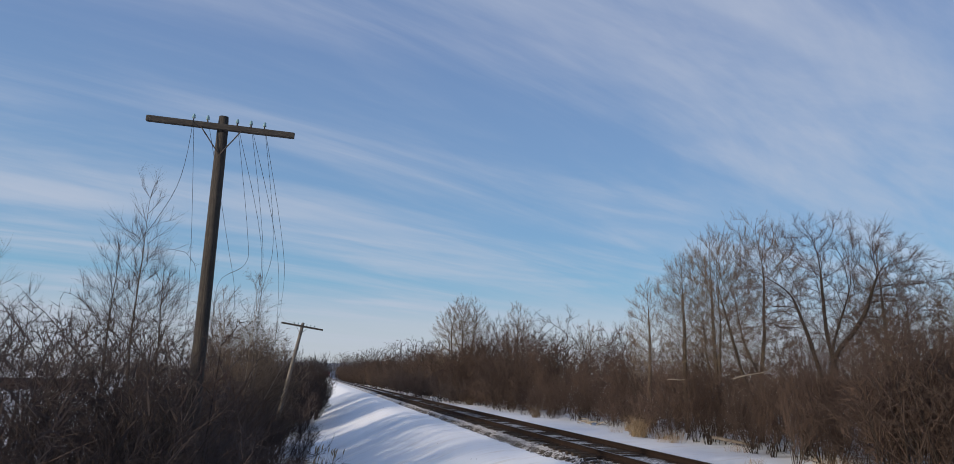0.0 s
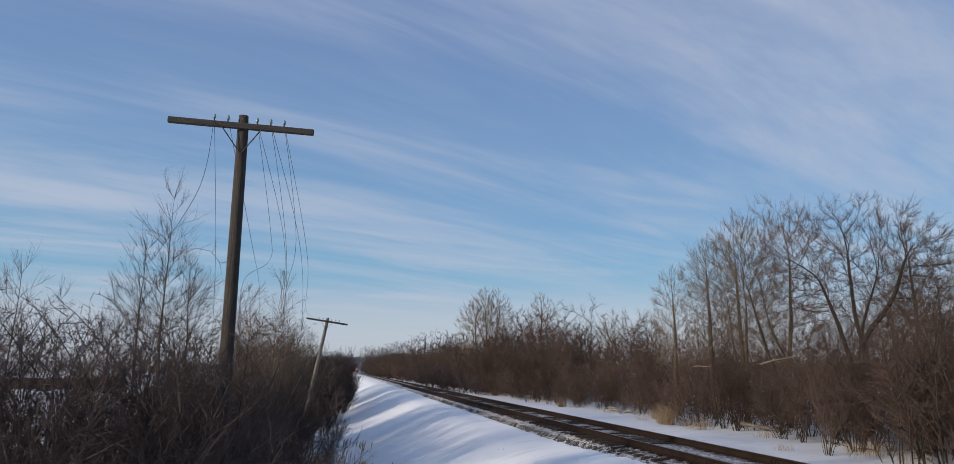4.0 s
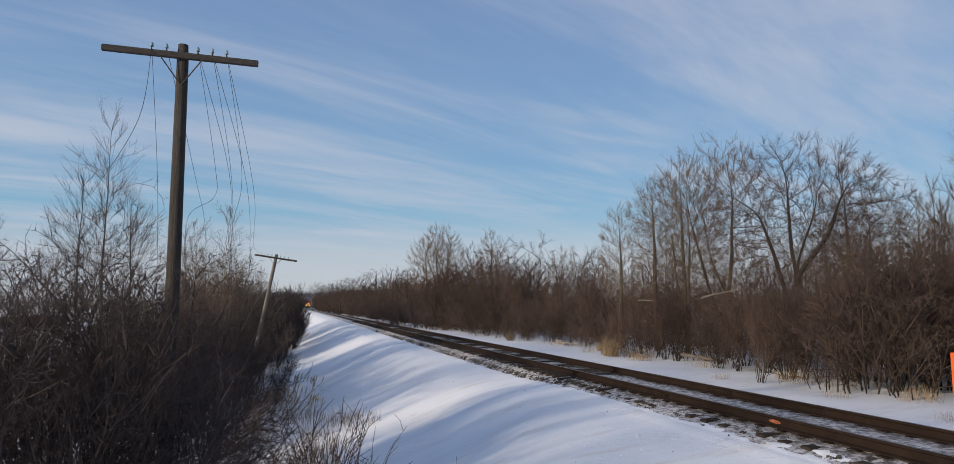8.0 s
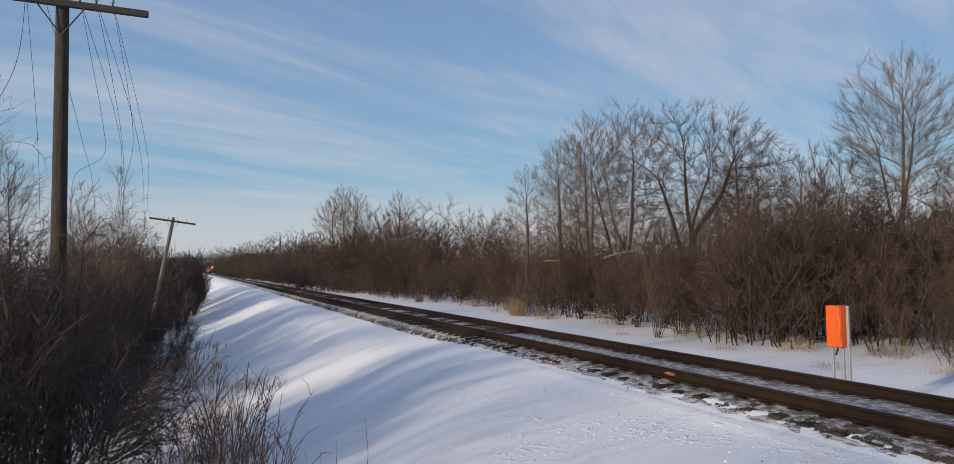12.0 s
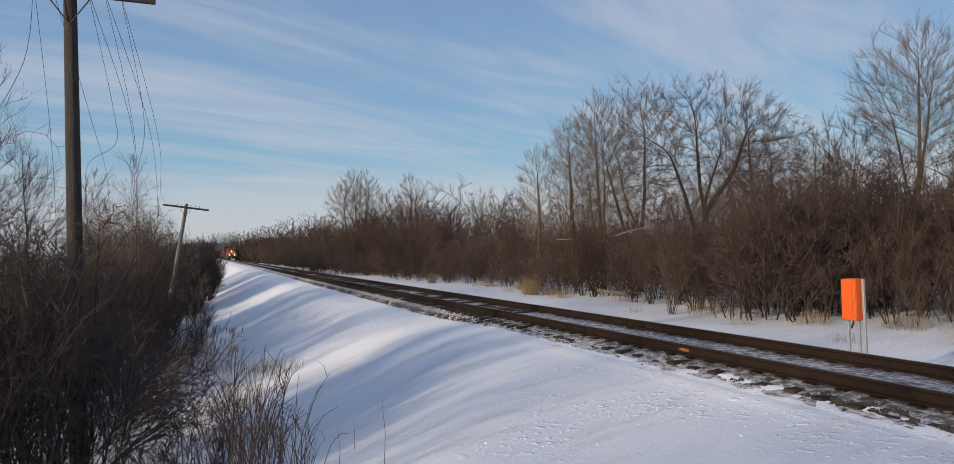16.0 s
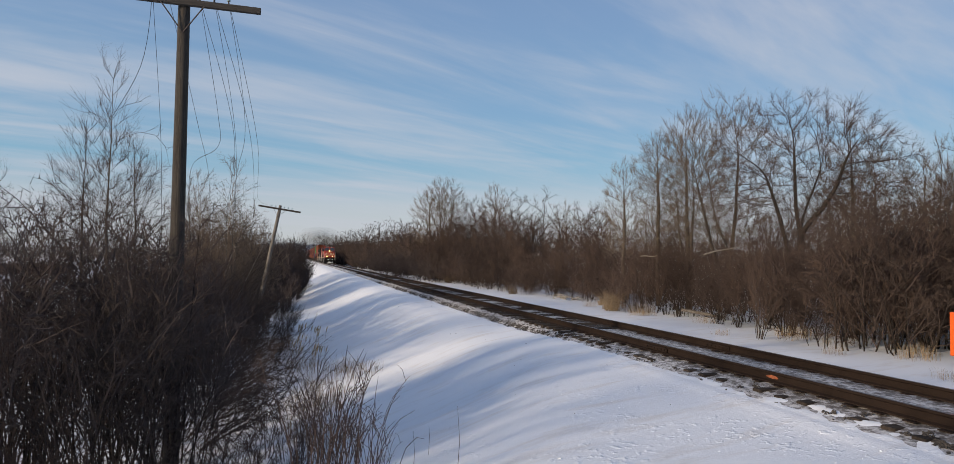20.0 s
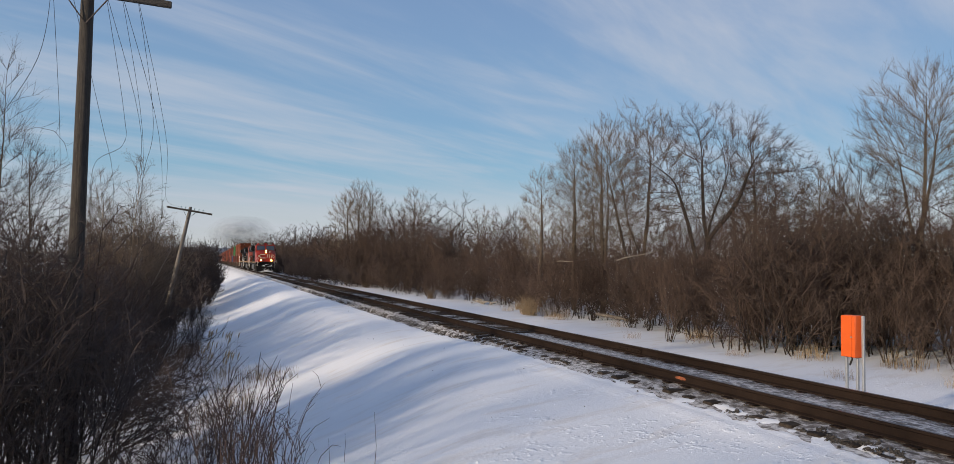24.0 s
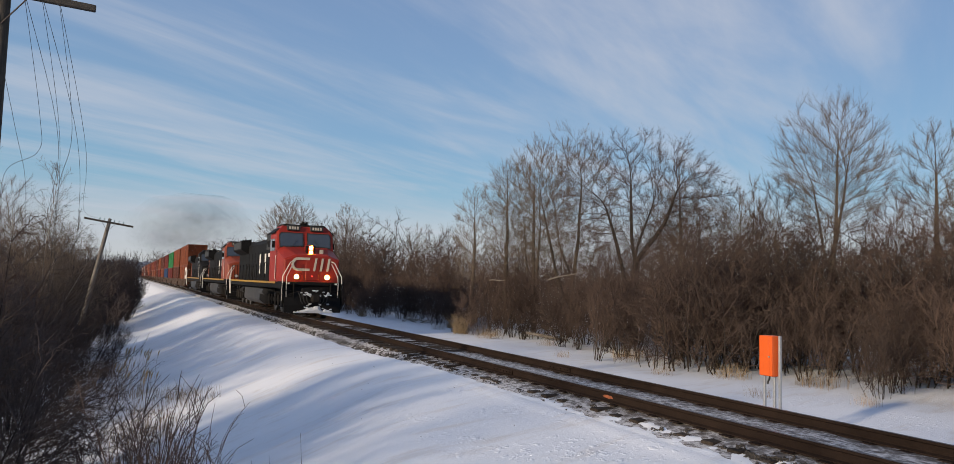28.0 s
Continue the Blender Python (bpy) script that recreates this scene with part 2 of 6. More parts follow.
material("signal_orange", (0.66, 0.10, 0.009), 0.5, vary=0.08, scale=3, grain=50, bump=0.05)
material("galvanised", (0.50, 0.51, 0.52), 0.45, 0.6, vary=0.2, scale=8, grain=60, bump=0.1)
material("black_rubber", (0.02, 0.02, 0.02), 0.8, vary=0.3, scale=10)

# ---------------------------------------------------------------- mesh helpers
class Shape:
    """Collects corners and faces for one mesh."""

    def __init__(self):
        self.v, self.f, self.m = [], [], []

    def add(self, verts, faces, mat=0):
        n = len(self.v)
        self.v.extend(verts)
        self.f.extend(tuple(i + n for i in f) for f in faces)
        self.m.extend([mat] * len(faces))
        return self

    def box(self, x0, x1, y0, y1, z0, z1, mat=0, m=None, bevel=0.0):
        """A box with its long edges cut off by bevel."""
        if bevel <= 0:
            v = [(x, y, z) for z in (z0, z1) for y in (y0, y1) for x in (x0, x1)]
            f = [(0, 2, 3, 1), (4, 5, 7, 6), (0, 1, 5, 4), (2, 6, 7, 3), (0, 4, 6, 2), (1, 3, 7, 5)]
        else:
            b = min(bevel, (x1 - x0) / 2.1, (y1 - y0) / 2.1, (z1 - z0) / 2.1)
            rings = []
            for z, i in ((z0, b), (z0 + b, 0), (z1 - b, 0), (z1, b)):
                rings.append([(x0 + b + i, y0 + i, z), (x1 - b - i, y0 + i, z), (x1 - i, y0 + b + i, z), (x1 - i, y1 - b - i, z), (x1 - b - i, y1 - i, z), (x0 + b + i, y1 - i, z), (x0 + i, y1 - b - i, z), (x0 + i, y0 + b + i, z)])
            v = [p for r in rings for p in r]
            f = [tuple(range(7, -1, -1)), tuple(range(24, 32))]
            for k in range(3):
                for j in range(8):
                    f.append((k * 8 + j, k * 8 + (j + 1) % 8, k * 8 + 8 + (j + 1) % 8, k * 8 + 8 + j))
        if m is not None:
            v = [tuple(m @ Vector(p)) for p in v]
        return self.add(v, f, mat)

    def tube(self, points, radii, sides=6, mat=0, cap=True):
        """A round bar along the points."""
        n, verts, faces = len(points), [], []
        pts = [Vector(p) for p in points]
        if not hasattr(radii, "__len__"):
            radii = [radii] * n
        side = None
        for i, p in enumerate(pts):
            d = (pts[min(i + 1, n - 1)] - pts[max(i - 1, 0)])
            d = d.normalized() if d.length > 1e-9 else Vector((0, 0, 1))
            if side is None:
                side = d.orthogonal().normalized()
            else:
                side = side - d * side.dot(d)
                side = side.normalized() if side.length > 1e-6 else d.orthogonal().normalized()
            other = d.cross(side)
            for k in range(sides):
                a = 2 * math.pi * k / sides
                verts.append(tuple(p + (side * math.cos(a) + other * math.sin(a)) * radii[i]))
        for i in range(n - 1):
            for k in range(sides):
                j = (k + 1) % sides
                faces.append((i * sides + k, i * sides + j, (i + 1) * sides + j, (i + 1) * sides + k))
        if cap:
            faces.append(tuple(range(sides - 1, -1, -1)))
            faces.append(tuple(range((n - 1) * sides, n * sides)))
        return self.add(verts, faces, mat)

    def spike(self, a, b, radius):
        """A thin three-sided twig that ends in a point."""
        d = (b - a).normalized()
        s = d.orthogonal().normalized() * radius
        t = d.cross(s)
        n = len(self.v)
        self.v.extend((tuple(a + s), tuple(a - s * 0.5 + t * 0.87), tuple(a - s * 0.5 - t * 0.87), tuple(b)))
        self.f.extend(((n, n + 1, n + 3), (n + 1, n + 2, n + 3), (n + 2, n, n + 3)))
        self.m.extend((0, 0, 0))

    def disc(self, centre, axis, radius, thick, sides=16, mat=0):
        c, a = Vector(centre), Vector(axis).normalized()
        return self.tube([c - a * thick / 2, c - a * thick / 2 + a * 1e-4, c + a * thick / 2 - a * 1e-4, c + a * thick / 2], [radius * 0.93, radius, radius, radius * 0.93], sides, mat)

    def loft(self, rings, mat=0, cap=True):
        n, verts = len(rings[0]), [p for r in rings for p in r]
        faces = []
        for i in range(len(rings) - 1):
            for k in range(n):
                j = (k + 1) % n
                faces.append((i * n + k, i * n + j, (i + 1) * n + j, (i + 1) * n + k))
        if cap:
            faces.append(tuple(range(n - 1, -1, -1)))
            faces.append(tuple(range((len(rings) - 1) * n, len(rings) * n)))
        return self.add(verts, faces, mat)

    def mesh(self, name, *mats, smooth=False):
        me = bpy.data.meshes.new(name)
        me.from_pydata(self.v, [], self.f)
        for m in mats:
            me.materials.append(MATS[m] if isinstance(m, str) else m)
        if len(mats) > 1:
            me.polygons.foreach_set("material_index", self.m)
        if smooth:
            me.polygons.foreach_set("use_smooth", [True] * len(me.polygons))
        me.update()
        return me


def thing(name, label, category, group="", kind="", m=None):
    """An empty at a thing's base that carries its parts."""
    ob = new(name)
    ob.empty_display_size = 0.2
    if m is not None:
        ob.matrix_basis = m
    return tagged(ob, label, category, group, kind)


def part(name, shape, mats, parent, label="", smooth=False, m=None):
    """One mesh under a thing or under a part."""
    mats = mats if isinstance(mats, (list, tuple)) else [mats]
    data = shape if isinstance(shape, bpy.types.Mesh) else shape.mesh(name, *mats, smooth=smooth)
    ob = new(name, data)
    ob.parent = parent
    if m is not None:
        ob.matrix_basis = m
    if label:
        tagged(ob, label)
    return ob


def smooth_step(a, b, x):
    t = min(1.0, max(0.0, (x - a) / (b - a)))
    return t * t * (3 - 2 * t)


# ---------------------------------------------------------------- ground
TRACK = 8.45            # middle of the track
GAUGE = 1.505           # from rail middle to rail middle


def even_slope(u, soft=0.16):
    """0 to 1 as a straight slope whose two ends are rounded."""
    u = min(1 + soft, max(-soft, u))
    if u < soft:
        return (u + soft) ** 2 / (4 * soft)
    if u > 1 - soft:
        return 1 - (1 + soft - u) ** 2 / (4 * soft)
    return u


def shoulder(x, y):
    """Height of the ballast: level between the rails, falling away beside them, sooner where snow drifts up to it."""
    d = abs(x - TRACK)
    far = -0.205 - 0.31 * smooth_step(1.25, 1.8, d)
    if x > TRACK:
        return far
    near = -0.205 - 0.085 * smooth_step(0.85, 1.45, d) - 0.225 * smooth_step(1.5, 1.85, d)
    w = smooth_step(25.0, 15.0, y)
    return far + (near - far) * w


def ground_height(x, y):
    """Snow: a level shelf beside the track, a bank down to the pole line, a low field beyond it."""
    n = noise.noise
    near = 1 - smooth_step(3.0, 16.0, y)
    toe, brow = 0.5 - 1.8 * (1 - smooth_step(14.0, 34.0, y)) - 3.9 * near, 5.5 - 4.7 * near
    t = even_slope((x - toe) / (brow - toe))
    low = -2.45 + 0.12 * n((x * 0.12, y * 0.12, 3.0))
    z = low + (-0.47 - low) * t
    z += 0.3 * (1 - smooth_step(2.0, 9.0, math.hypot(x * 0.7, y)))
    amp = 0.015 + 0.008 * t * (1 - t) * 4
    z += amp * n((x * 0.5, y * 0.22, 0.0)) + 0.006 * n((x * 1.7, y * 1.3, 5.0))
    if 6.2 < x < 10.6:
        bed = smooth_step(6.2, 6.8, x) * (1 - smooth_step(10.1, 10.6, x))
        z = z * (1 - bed) + bed * -0.42
    if 3.0 < x < 7.7 and 0 < y < 26:  # snow blown up to the ballast's shoulder, with a ragged edge
        close = smooth_step(25.0, 15.0, y)
        edge = 6.94 + 0.30 * smooth_step(15.0, 8.0, y) + 0.16 * n((y * 0.9, 3.3, 0.4)) + 0.14 * n((y * 3.1, x * 1.5, 0.4))
        z += 0.115 * smooth_step(2.6, 6.9, x) * close
        rest = shoulder(x, y)
        cover = max(-0.08, min(0.0, 0.2 * (edge - x))) + 0.024 * n((x * 4.3, y * 3.1, 2.0)) + 0.020 * n((x * 11.0, y * 8.0, 6.0))
        z = max(z, z + (rest + cover - z) * close * smooth_step(6.75, 7.0, x))
    if x > 10.7:
        z += 0.08 * n((x * 0.3, y * 0.3, 9.0)) * smooth_step(11.0, 14.0, x) - 0.62 * smooth_step(10.7, 13.2, x) - 0.35 * smooth_step(22.0, 50.0, x)
    return z


def make_ground():
    xs = [-2500, -1200, -600, -300, -160, -90, -60, -42, -32] + [-26 + i for i in range(18)] + [-8 + 0.4 * i for i in range(36)] + [6.4 + 0.06 * i for i in range(20)] + [7.6 + 0.4 * i for i in range(49)] + [27.2 + 1.6 * i for i in range(12)] + [52, 65, 90, 140, 240, 500, 1100, 2500]
    ys = [-400, -150, -70, -40, -25, -16] + [-10 + 0.5 * i for i in range(28)] + [4 + 0.1 * i for i in range(160)] + [20 + 0.5 * i for i in range(40)] + [40 + 1.0 * i for i in range(60)] + [100 + 3.0 * i for i in range(34)] + [202 + 12 * i for i in range(30)] + [600, 800, 1200, 2000, 3200, 4500]
    s = Shape()
    verts = [(x, y, ground_height(x, y)) for y in ys for x in xs]
    w = len(xs)
    faces = [(j * w + i, j * w + i + 1, j * w + w + i + 1, j * w + w + i) for j in range(len(ys) - 1) for i in range(w - 1)]
    s.add(verts, faces)
    tagged(new("ground", s.mesh("ground", "snow", smooth=True)), "snow-covered railway bank and field with wind drifts", "ground", kind="structure")


make_ground()


def make_track():
    # ballast bed: a low mound with ragged shoulders, half hidden by snow
    s = Shape()
    ys = [-30 + 0.35 * i for i in range(300)] + [75 + 2.0 * i for i in range(60)] + [195 + 20 * i for i in range(35)]
    prof = [6.70, 6.85, 7.0, 7.2, 7.4, 7.6, 7.85, 8.1, 8.45, 8.8, 9.1, 9.3, 9.5, 9.7, 9.9, 10.2, 10.45]
    verts = []
    for y in ys:
        for x in prof:
            d = abs(x - TRACK)
            z = shoulder(x, y) + (0.022 if y < 120 else 0.0) * noise.noise((x * 2.2, y * 1.6, 2.0)) + (0.014 if y < 80 else 0) * noise.noise((x * 6, y * 5, 7.0))
            if d < 0.66:
                z += 0.02 + 0.02 * noise.noise((x * 1.1, y * 0.9, 4.0))
            verts.append((x, y, z))
    w = len(prof)
    s.add(verts, [(j * w + i, j * w + i + 1, j * w + w + i + 1, j * w + w + i) for j in range(len(ys) - 1) for i in range(w - 1)])
    tagged(new("ballast_bed", s.mesh("ballast_bed", "dirty_snow", smooth=True)), "grey gravel ballast half covered by trampled snow", "ballast", kind="structure")
    # rails
    track = thing("railway_track", "single railway track with rust-brown rails on timber ties", "railway track", kind="structure")
    prof = [(-0.07, -0.185), (0.07, -0.185), (0.068, -0.165), (0.012, -0.145), (0.010, -0.05), (0.036, -0.035), (0.036, -0.006), (0.028, 0.0), (-0.028, 0.0), (-0.036, -0.006), (-0.036, -0.035), (-0.010, -0.05), (-0.012, -0.145), (-0.068, -0.165)]
    for x in (TRACK - GAUGE / 2, TRACK + GAUGE / 2):
        s = Shape()
        ys = [-60, 0, 30, 60, 100, 150, 220, 300, 450, 700, 1000]
        s.loft([[(x + a, y, b) for a, b in prof] for y in ys])
        s.m = [1 if i % 14 == 7 else 0 for i in range(len(s.f))]
        part("rail", s, ["rail_rust", "rail_head"], track, "rust-brown steel rail")
    # ties
    tie = Shape().box(-1.28, 1.28, -0.11, 0.11, -0.36, -0.19, bevel=0.012).mesh("tie", "tie_wood")
    for i in range(190):
        part("tie", tie, "", track, m=pose(TRACK + random.uniform(-0.03, 0.03), -6 + i * 0.52, random.uniform(-0.085, -0.028) + 0.075 * smooth_step(13, 22, -6 + i * 0.52), 0, 0, random.uniform(-0.8, 0.8)))
    plate = Shape().box(-0.17, 0.17, -0.09, 0.09, -0.192, -0.176, bevel=0.004).mesh("tie_plate", "rail_rust")
    for i in range(70):
        for x in (TRACK - GAUGE / 2, TRACK + GAUGE / 2):
            part("tie_plate", plate, "", track, m=pose(x, -6 + i * 0.52, 0))
    for y in (14.3, 38.0):
        for x in (TRACK - GAUGE / 2, TRACK + GAUGE / 2):
            bar = Shape().box(-0.045, -0.013, -0.45, 0.45, -0.145, -0.055, bevel=0.008)
            for k in range(6):
                bar.disc((-0.05, -0.38 + k * 0.152, -0.10), (1, 0, 0), 0.02, 0.03, 6)
            part("joint_bar", bar, "rail_rust", track, m=pose(x, y, 0))
    rim = random.Random(9)
    ring = [(math.cos(k * math.pi / 9) * rim.uniform(0.7, 1.15), math.sin(k * math.pi / 9) * rim.uniform(0.7, 1.15)) for k in range(18)]
    blot = Shape().loft([[(x, 0.17 * u, -0.095 + 0.032 * v) for u, v in ring] for x in (-0.0135, -0.0105)])
    part("paint_mark", blot, "spray_orange", track, "sprayed orange paint mark", m=pose(TRACK - GAUGE / 2 - 0.001, 10.4, 0))
    # loose stones on the shoulder and between the ties
    rng = random.Random(5)
    s = Shape()
    for i in range(34000):
        y = 4 + 60 * rng.random() ** 1.5
        k = rng.random()
        if i % 1500 == 0:
            k = 2.0
        x = rng.uniform(3.5, 6.9) if k > 1 else rng.gauss(6.90 + 0.34 * smooth_step(22, 12, y), 0.075) if k < 0.55 else rng.gauss(7.35, 0.15) if k < 0.82 else rng.uniform(7.85, 9.1) if k < 0.94 else rng.gauss(9.75, 0.2)
        if k < 1 and 0.6 * noise.noise((x * 2.4, y * 0.9, 1.0)) + 0.8 * noise.noise((x * 7, y * 5, 3.0)) < -0.1 + (0.2 if k > 0.8 else 0.0) + 0.32 * smooth_step(24, 14, y):
            continue
        z = max(shoulder(x, y), ground_height(x, y) - 0.01)
        if y < 20 and ground_height(x, y) > shoulder(x, y) + 0.01 and rng.random() < 0.8 and k < 1:
            continue
        r = 0.008 + 0.015 * rng.random() ** 2
        a = rng.uniform(0, 6.28)
        v = []
        for (px, py, pz) in ((1, 0, 0), (0, 1, 0), (-1, 0, 0), (0, -1, 0), (0, 0, 0.8), (0.3, 0.2, -0.9)):
            q = r * rng.uniform(0.7, 1.25)
            v.append((x + q * (px * math.cos(a) - py * math.sin(a)), y + q * (px * math.sin(a) + py * math.cos(a)) * 1.2, z + 0.015 + q * pz))
        s.add(v, [(0, 1, 4), (1, 2, 4), (2, 3, 4), (3, 0, 4), (1, 0, 5), (2, 1, 5), (3, 2, 5), (0, 3, 5)])
    tagged(new("ballast_stones", s.mesh("ballast_stones", "gravel")), "loose dark grey crushed ballast stones showing through snow", "gravel", kind="stuff")


make_track()

# ---------------------------------------------------------------- bare trees and shrubs
def inside_reach(p, d, env):
    """How far along d from p the crown's egg-shaped limit lies. env: middle height, half width, half height."""
    cz, rw, rh = env
    px, py, pz, dx, dy, dz = p.x / rw, p.y / rw, (p.z - cz) / rh, d.x / rw, d.y / rw, d.z / rh
    a, b, c = dx * dx + dy * dy + dz * dz, px * dx + py * dy + pz * dz, px * px + py * py + pz * pz - 1
    disc = b * b - a * c
    return (-b + math.sqrt(disc)) / a if disc > 0 else 0.0


def grow(rng, start, aim, length, radius, depth, spec, wood, twigs, env=None, thin=1.0):
    """One branch and all that grows from it. spec: for each depth (children, spread degrees, length share, from share, curl, rise)."""
    kids, spread, share, first, curl, rise = spec[depth]
    last = depth == len(spec) - 1
    p, d = Vector(start), Vector(aim).normalized()
    if env and depth:
        reach = inside_reach(p, d, env) * rng.uniform(0.82, 1.12)
        length = min(length, max(reach, 0.3 if last else 0.15))
    if last:
        bend = Vector((rng.gauss(0, curl), rng.gauss(0, curl), rng.gauss(0, curl) + rise))
        twigs.spike(p, p + (d + bend).normalized() * length, radius)
        return
    steps = (7, 4, 1, 1, 1)[depth]
    if depth == 2 and radius > 0.03:
        steps = 3
    pts, rad = [p.copy()], [radius]
    tip = 0.10 if depth == 0 else 0.2
    for i in range(steps):
        d = (d + Vector((rng.gauss(0, curl), rng.gauss(0, curl), rng.gauss(0, curl) + rise))).normalized()
        p = p + d * (length / steps)
        pts.append(p.copy())
        rad.append(radius * (1 - (1 - tip) * (i + 1) / steps))
    out = wood if depth == 0 or radius > 0.022 else twigs
    if steps == 1:
        twigs.spike(pts[0], pts[1], radius)
    else:
        out.tube(pts, rad, 7 if radius > 0.08 else 5 if radius > 0.03 else 3, cap=False)
    for k in range(kids):
        f = min(0.995, first + (1 - first) * (k + rng.random()) / kids)
        i = min(steps - 1, int(f * steps))
        g = f * steps - i
        at = pts[i].lerp(pts[i + 1], g)
        axis = (pts[i + 1] - pts[i]).normalized()
        turn = rng.uniform(0, 2 * math.pi)
        side = axis.orthogonal().normalized()
        side = side * math.cos(turn) + axis.cross(side) * math.sin(turn)
        a = radians(spread * rng.uniform(0.6, 1.3))
        way = axis * math.cos(a) + side * math.sin(a)
        ln = length * share * rng.uniform(0.65, 1.2) * (1.12 - 0.55 * f)
        r = max((0.46, 0.50, 0.6, 0.7, 0.7)[depth] * (rad[i] + (rad[i + 1] - rad[i]) * g), (0.014, 0.008, 0.0055, 0.0045, 0.004)[depth] * thin) * rng.uniform(0.7, 1.0)
        grow(rng, at, way, ln, r, depth + 1, spec, wood, twigs, env, thin)


def crown_points(rng, count, lobes):
    """Bud places spread through a crown made of egg-shaped lobes: (x, y, z, half width, half height)."""
    sizes = [w * w * h for x, y, z, w, h in lobes]
    pts = []
    while len(pts) < count:
        x, y, z, w, h = rng.choices(lobes, sizes)[0]
        p = Vector((rng.uniform(-1, 1), rng.uniform(-1, 1), rng.uniform(-1, 1)))
        if p.length > 1 or rng.random() > 0.35 + 0.65 * p.length:
            continue
        pts.append((x + p.x * w, y + p.y * w, z + p.z * h))
    return np.array(pts)


def filled_tree(seed, lobes, buds, stems, radius, step=0.2, kill=0.3, rise=0.12, bark="bark_grey", twig="twig_grey", thin=0.0072, tips=9, power=1.62, wander=0.07, keep=0.7, ease=3):
    """A bare tree whose limbs grow step by step towards free buds, fork, and fill the crown. stems: way points of each stem from the root."""
    rng = random.Random(seed)
    goal = crown_points(rng, buds, lobes)
    place, mother = [], []
    for stem in stems:
        last = -1
        for k in range(len(stem) - 1):
            a, b = Vector(stem[k]), Vector(stem[k + 1])
            n = max(1, int((b - a).length / step))
            for i in range(0 if k == 0 else 1, n + 1):
                q = a.lerp(b, i / n)
                if stem is not stems[0] and k == 0 and i == 0:
                    last = min(range(len(place)), key=lambda j: (Vector(place[j]) - q).length)
                    continue
                place.append((q.x + rng.gauss(0, 0.02), q.y + rng.gauss(0, 0.02), q.z))
                mother.append(last)
                last = len(place) - 1
    near, grown = np.full(len(goal), 1e9), {}
    which = np.zeros(len(goal), int)
    alive = np.ones(len(goal), bool)
    fresh = list(range(len(place)))
    for turn in range(140):
        for j in fresh:
            d = np.linalg.norm(goal - np.array(place[j]), axis=1)
            closer = d < near
            near[closer], which[closer] = d[closer], j
        alive &= near > kill
        if not alive.any():
            break
        spot = np.array(place)
        heading = np.array([spot[j] - spot[m] if m >= 0 else (0, 0, step) for j, m in enumerate(mother)]) / step
        js = which[alive]
        v = goal[alive] - spot[js]
        v /= np.linalg.norm(v, axis=1)[:, None]
        ahead = (v * heading[js]).sum(axis=1) > -0.15
        js, v = js[ahead], v[ahead]
        pull = np.zeros((len(place), 3))
        np.add.at(pull, js, v)
        fresh = []
        for j in np.unique(js):
            way = Vector(pull[j]).normalized() + keep * Vector(heading[j])
            way += Vector((rng.gauss(0, wander), rng.gauss(0, wander), rise + rng.gauss(0, wander)))
            way.normalize()
            ways = grown.setdefault(int(j), [])
            if len(ways) > 2 or any(w.dot(way) > 0.94 for w in ways):
                continue
            ways.append(way)
            q = Vector(place[j]) + way * step
            place.append(tuple(q))
            mother.append(j)
            fresh.append(len(place) - 1)
        if not fresh or len(place) > buds * 6:
            break
    n = len(place)
    kids = [[] for i in range(n)]
    for j, m in enumerate(mother):
        if m >= 0:
            kids[m].append(j)
    order = sorted(range(n), key=lambda j: -j)
    weight = [0.0] * n
    for j in order:
        weight[j] = max(weight[j], 1.0)
        if mother[j] >= 0:
            weight[mother[j]] += weight[j]
    for turn in range(ease):  # limbs straighten along their run
        old = [Vector(p) for p in place]
        for j in range(n):
            if mother[j] >= 0 and kids[j]:
                on = max(kids[j], key=lambda c: weight[c])
                place[j] = tuple(old[j] * 0.5 + (old[mother[j]] + old[on]) * 0.25)
    top = max(weight)
    size = [max(thin, radius * (w / top) ** (1 / power)) for w in weight]
    wood, twigs = Shape(), Shape()
    heart = Vector(goal.mean(axis=0)) - Vector((0, 0, 1.5))

    def run(j, back):
        chain = [back, j] if back >= 0 else [j]
        todo = []
        while kids[j]:
            ks = sorted(kids[j], key=lambda c: -weight[c])
            todo += [(c, j) for c in ks[1:]]
            j = ks[0]
            chain.append(j)
        pts, rad = [Vector(place[c]) for c in chain], [size[c] for c in chain]
        if back >= 0:
            rad[0] = rad[1]
        thick = rad[0]
        if thick < 0.03 and len(pts) > 3:
            keep = list(range(0, len(pts) - 1, 2)) + [len(pts) - 1]
            pts, rad = [pts[i] for i in keep], [rad[i] for i in keep]
        rad[-1] = thin * 0.5
        (wood if thick > 0.022 else twigs).tube(pts, rad, 8 if thick > 0.1 else 5 if thick > 0.04 else 3, cap=False)
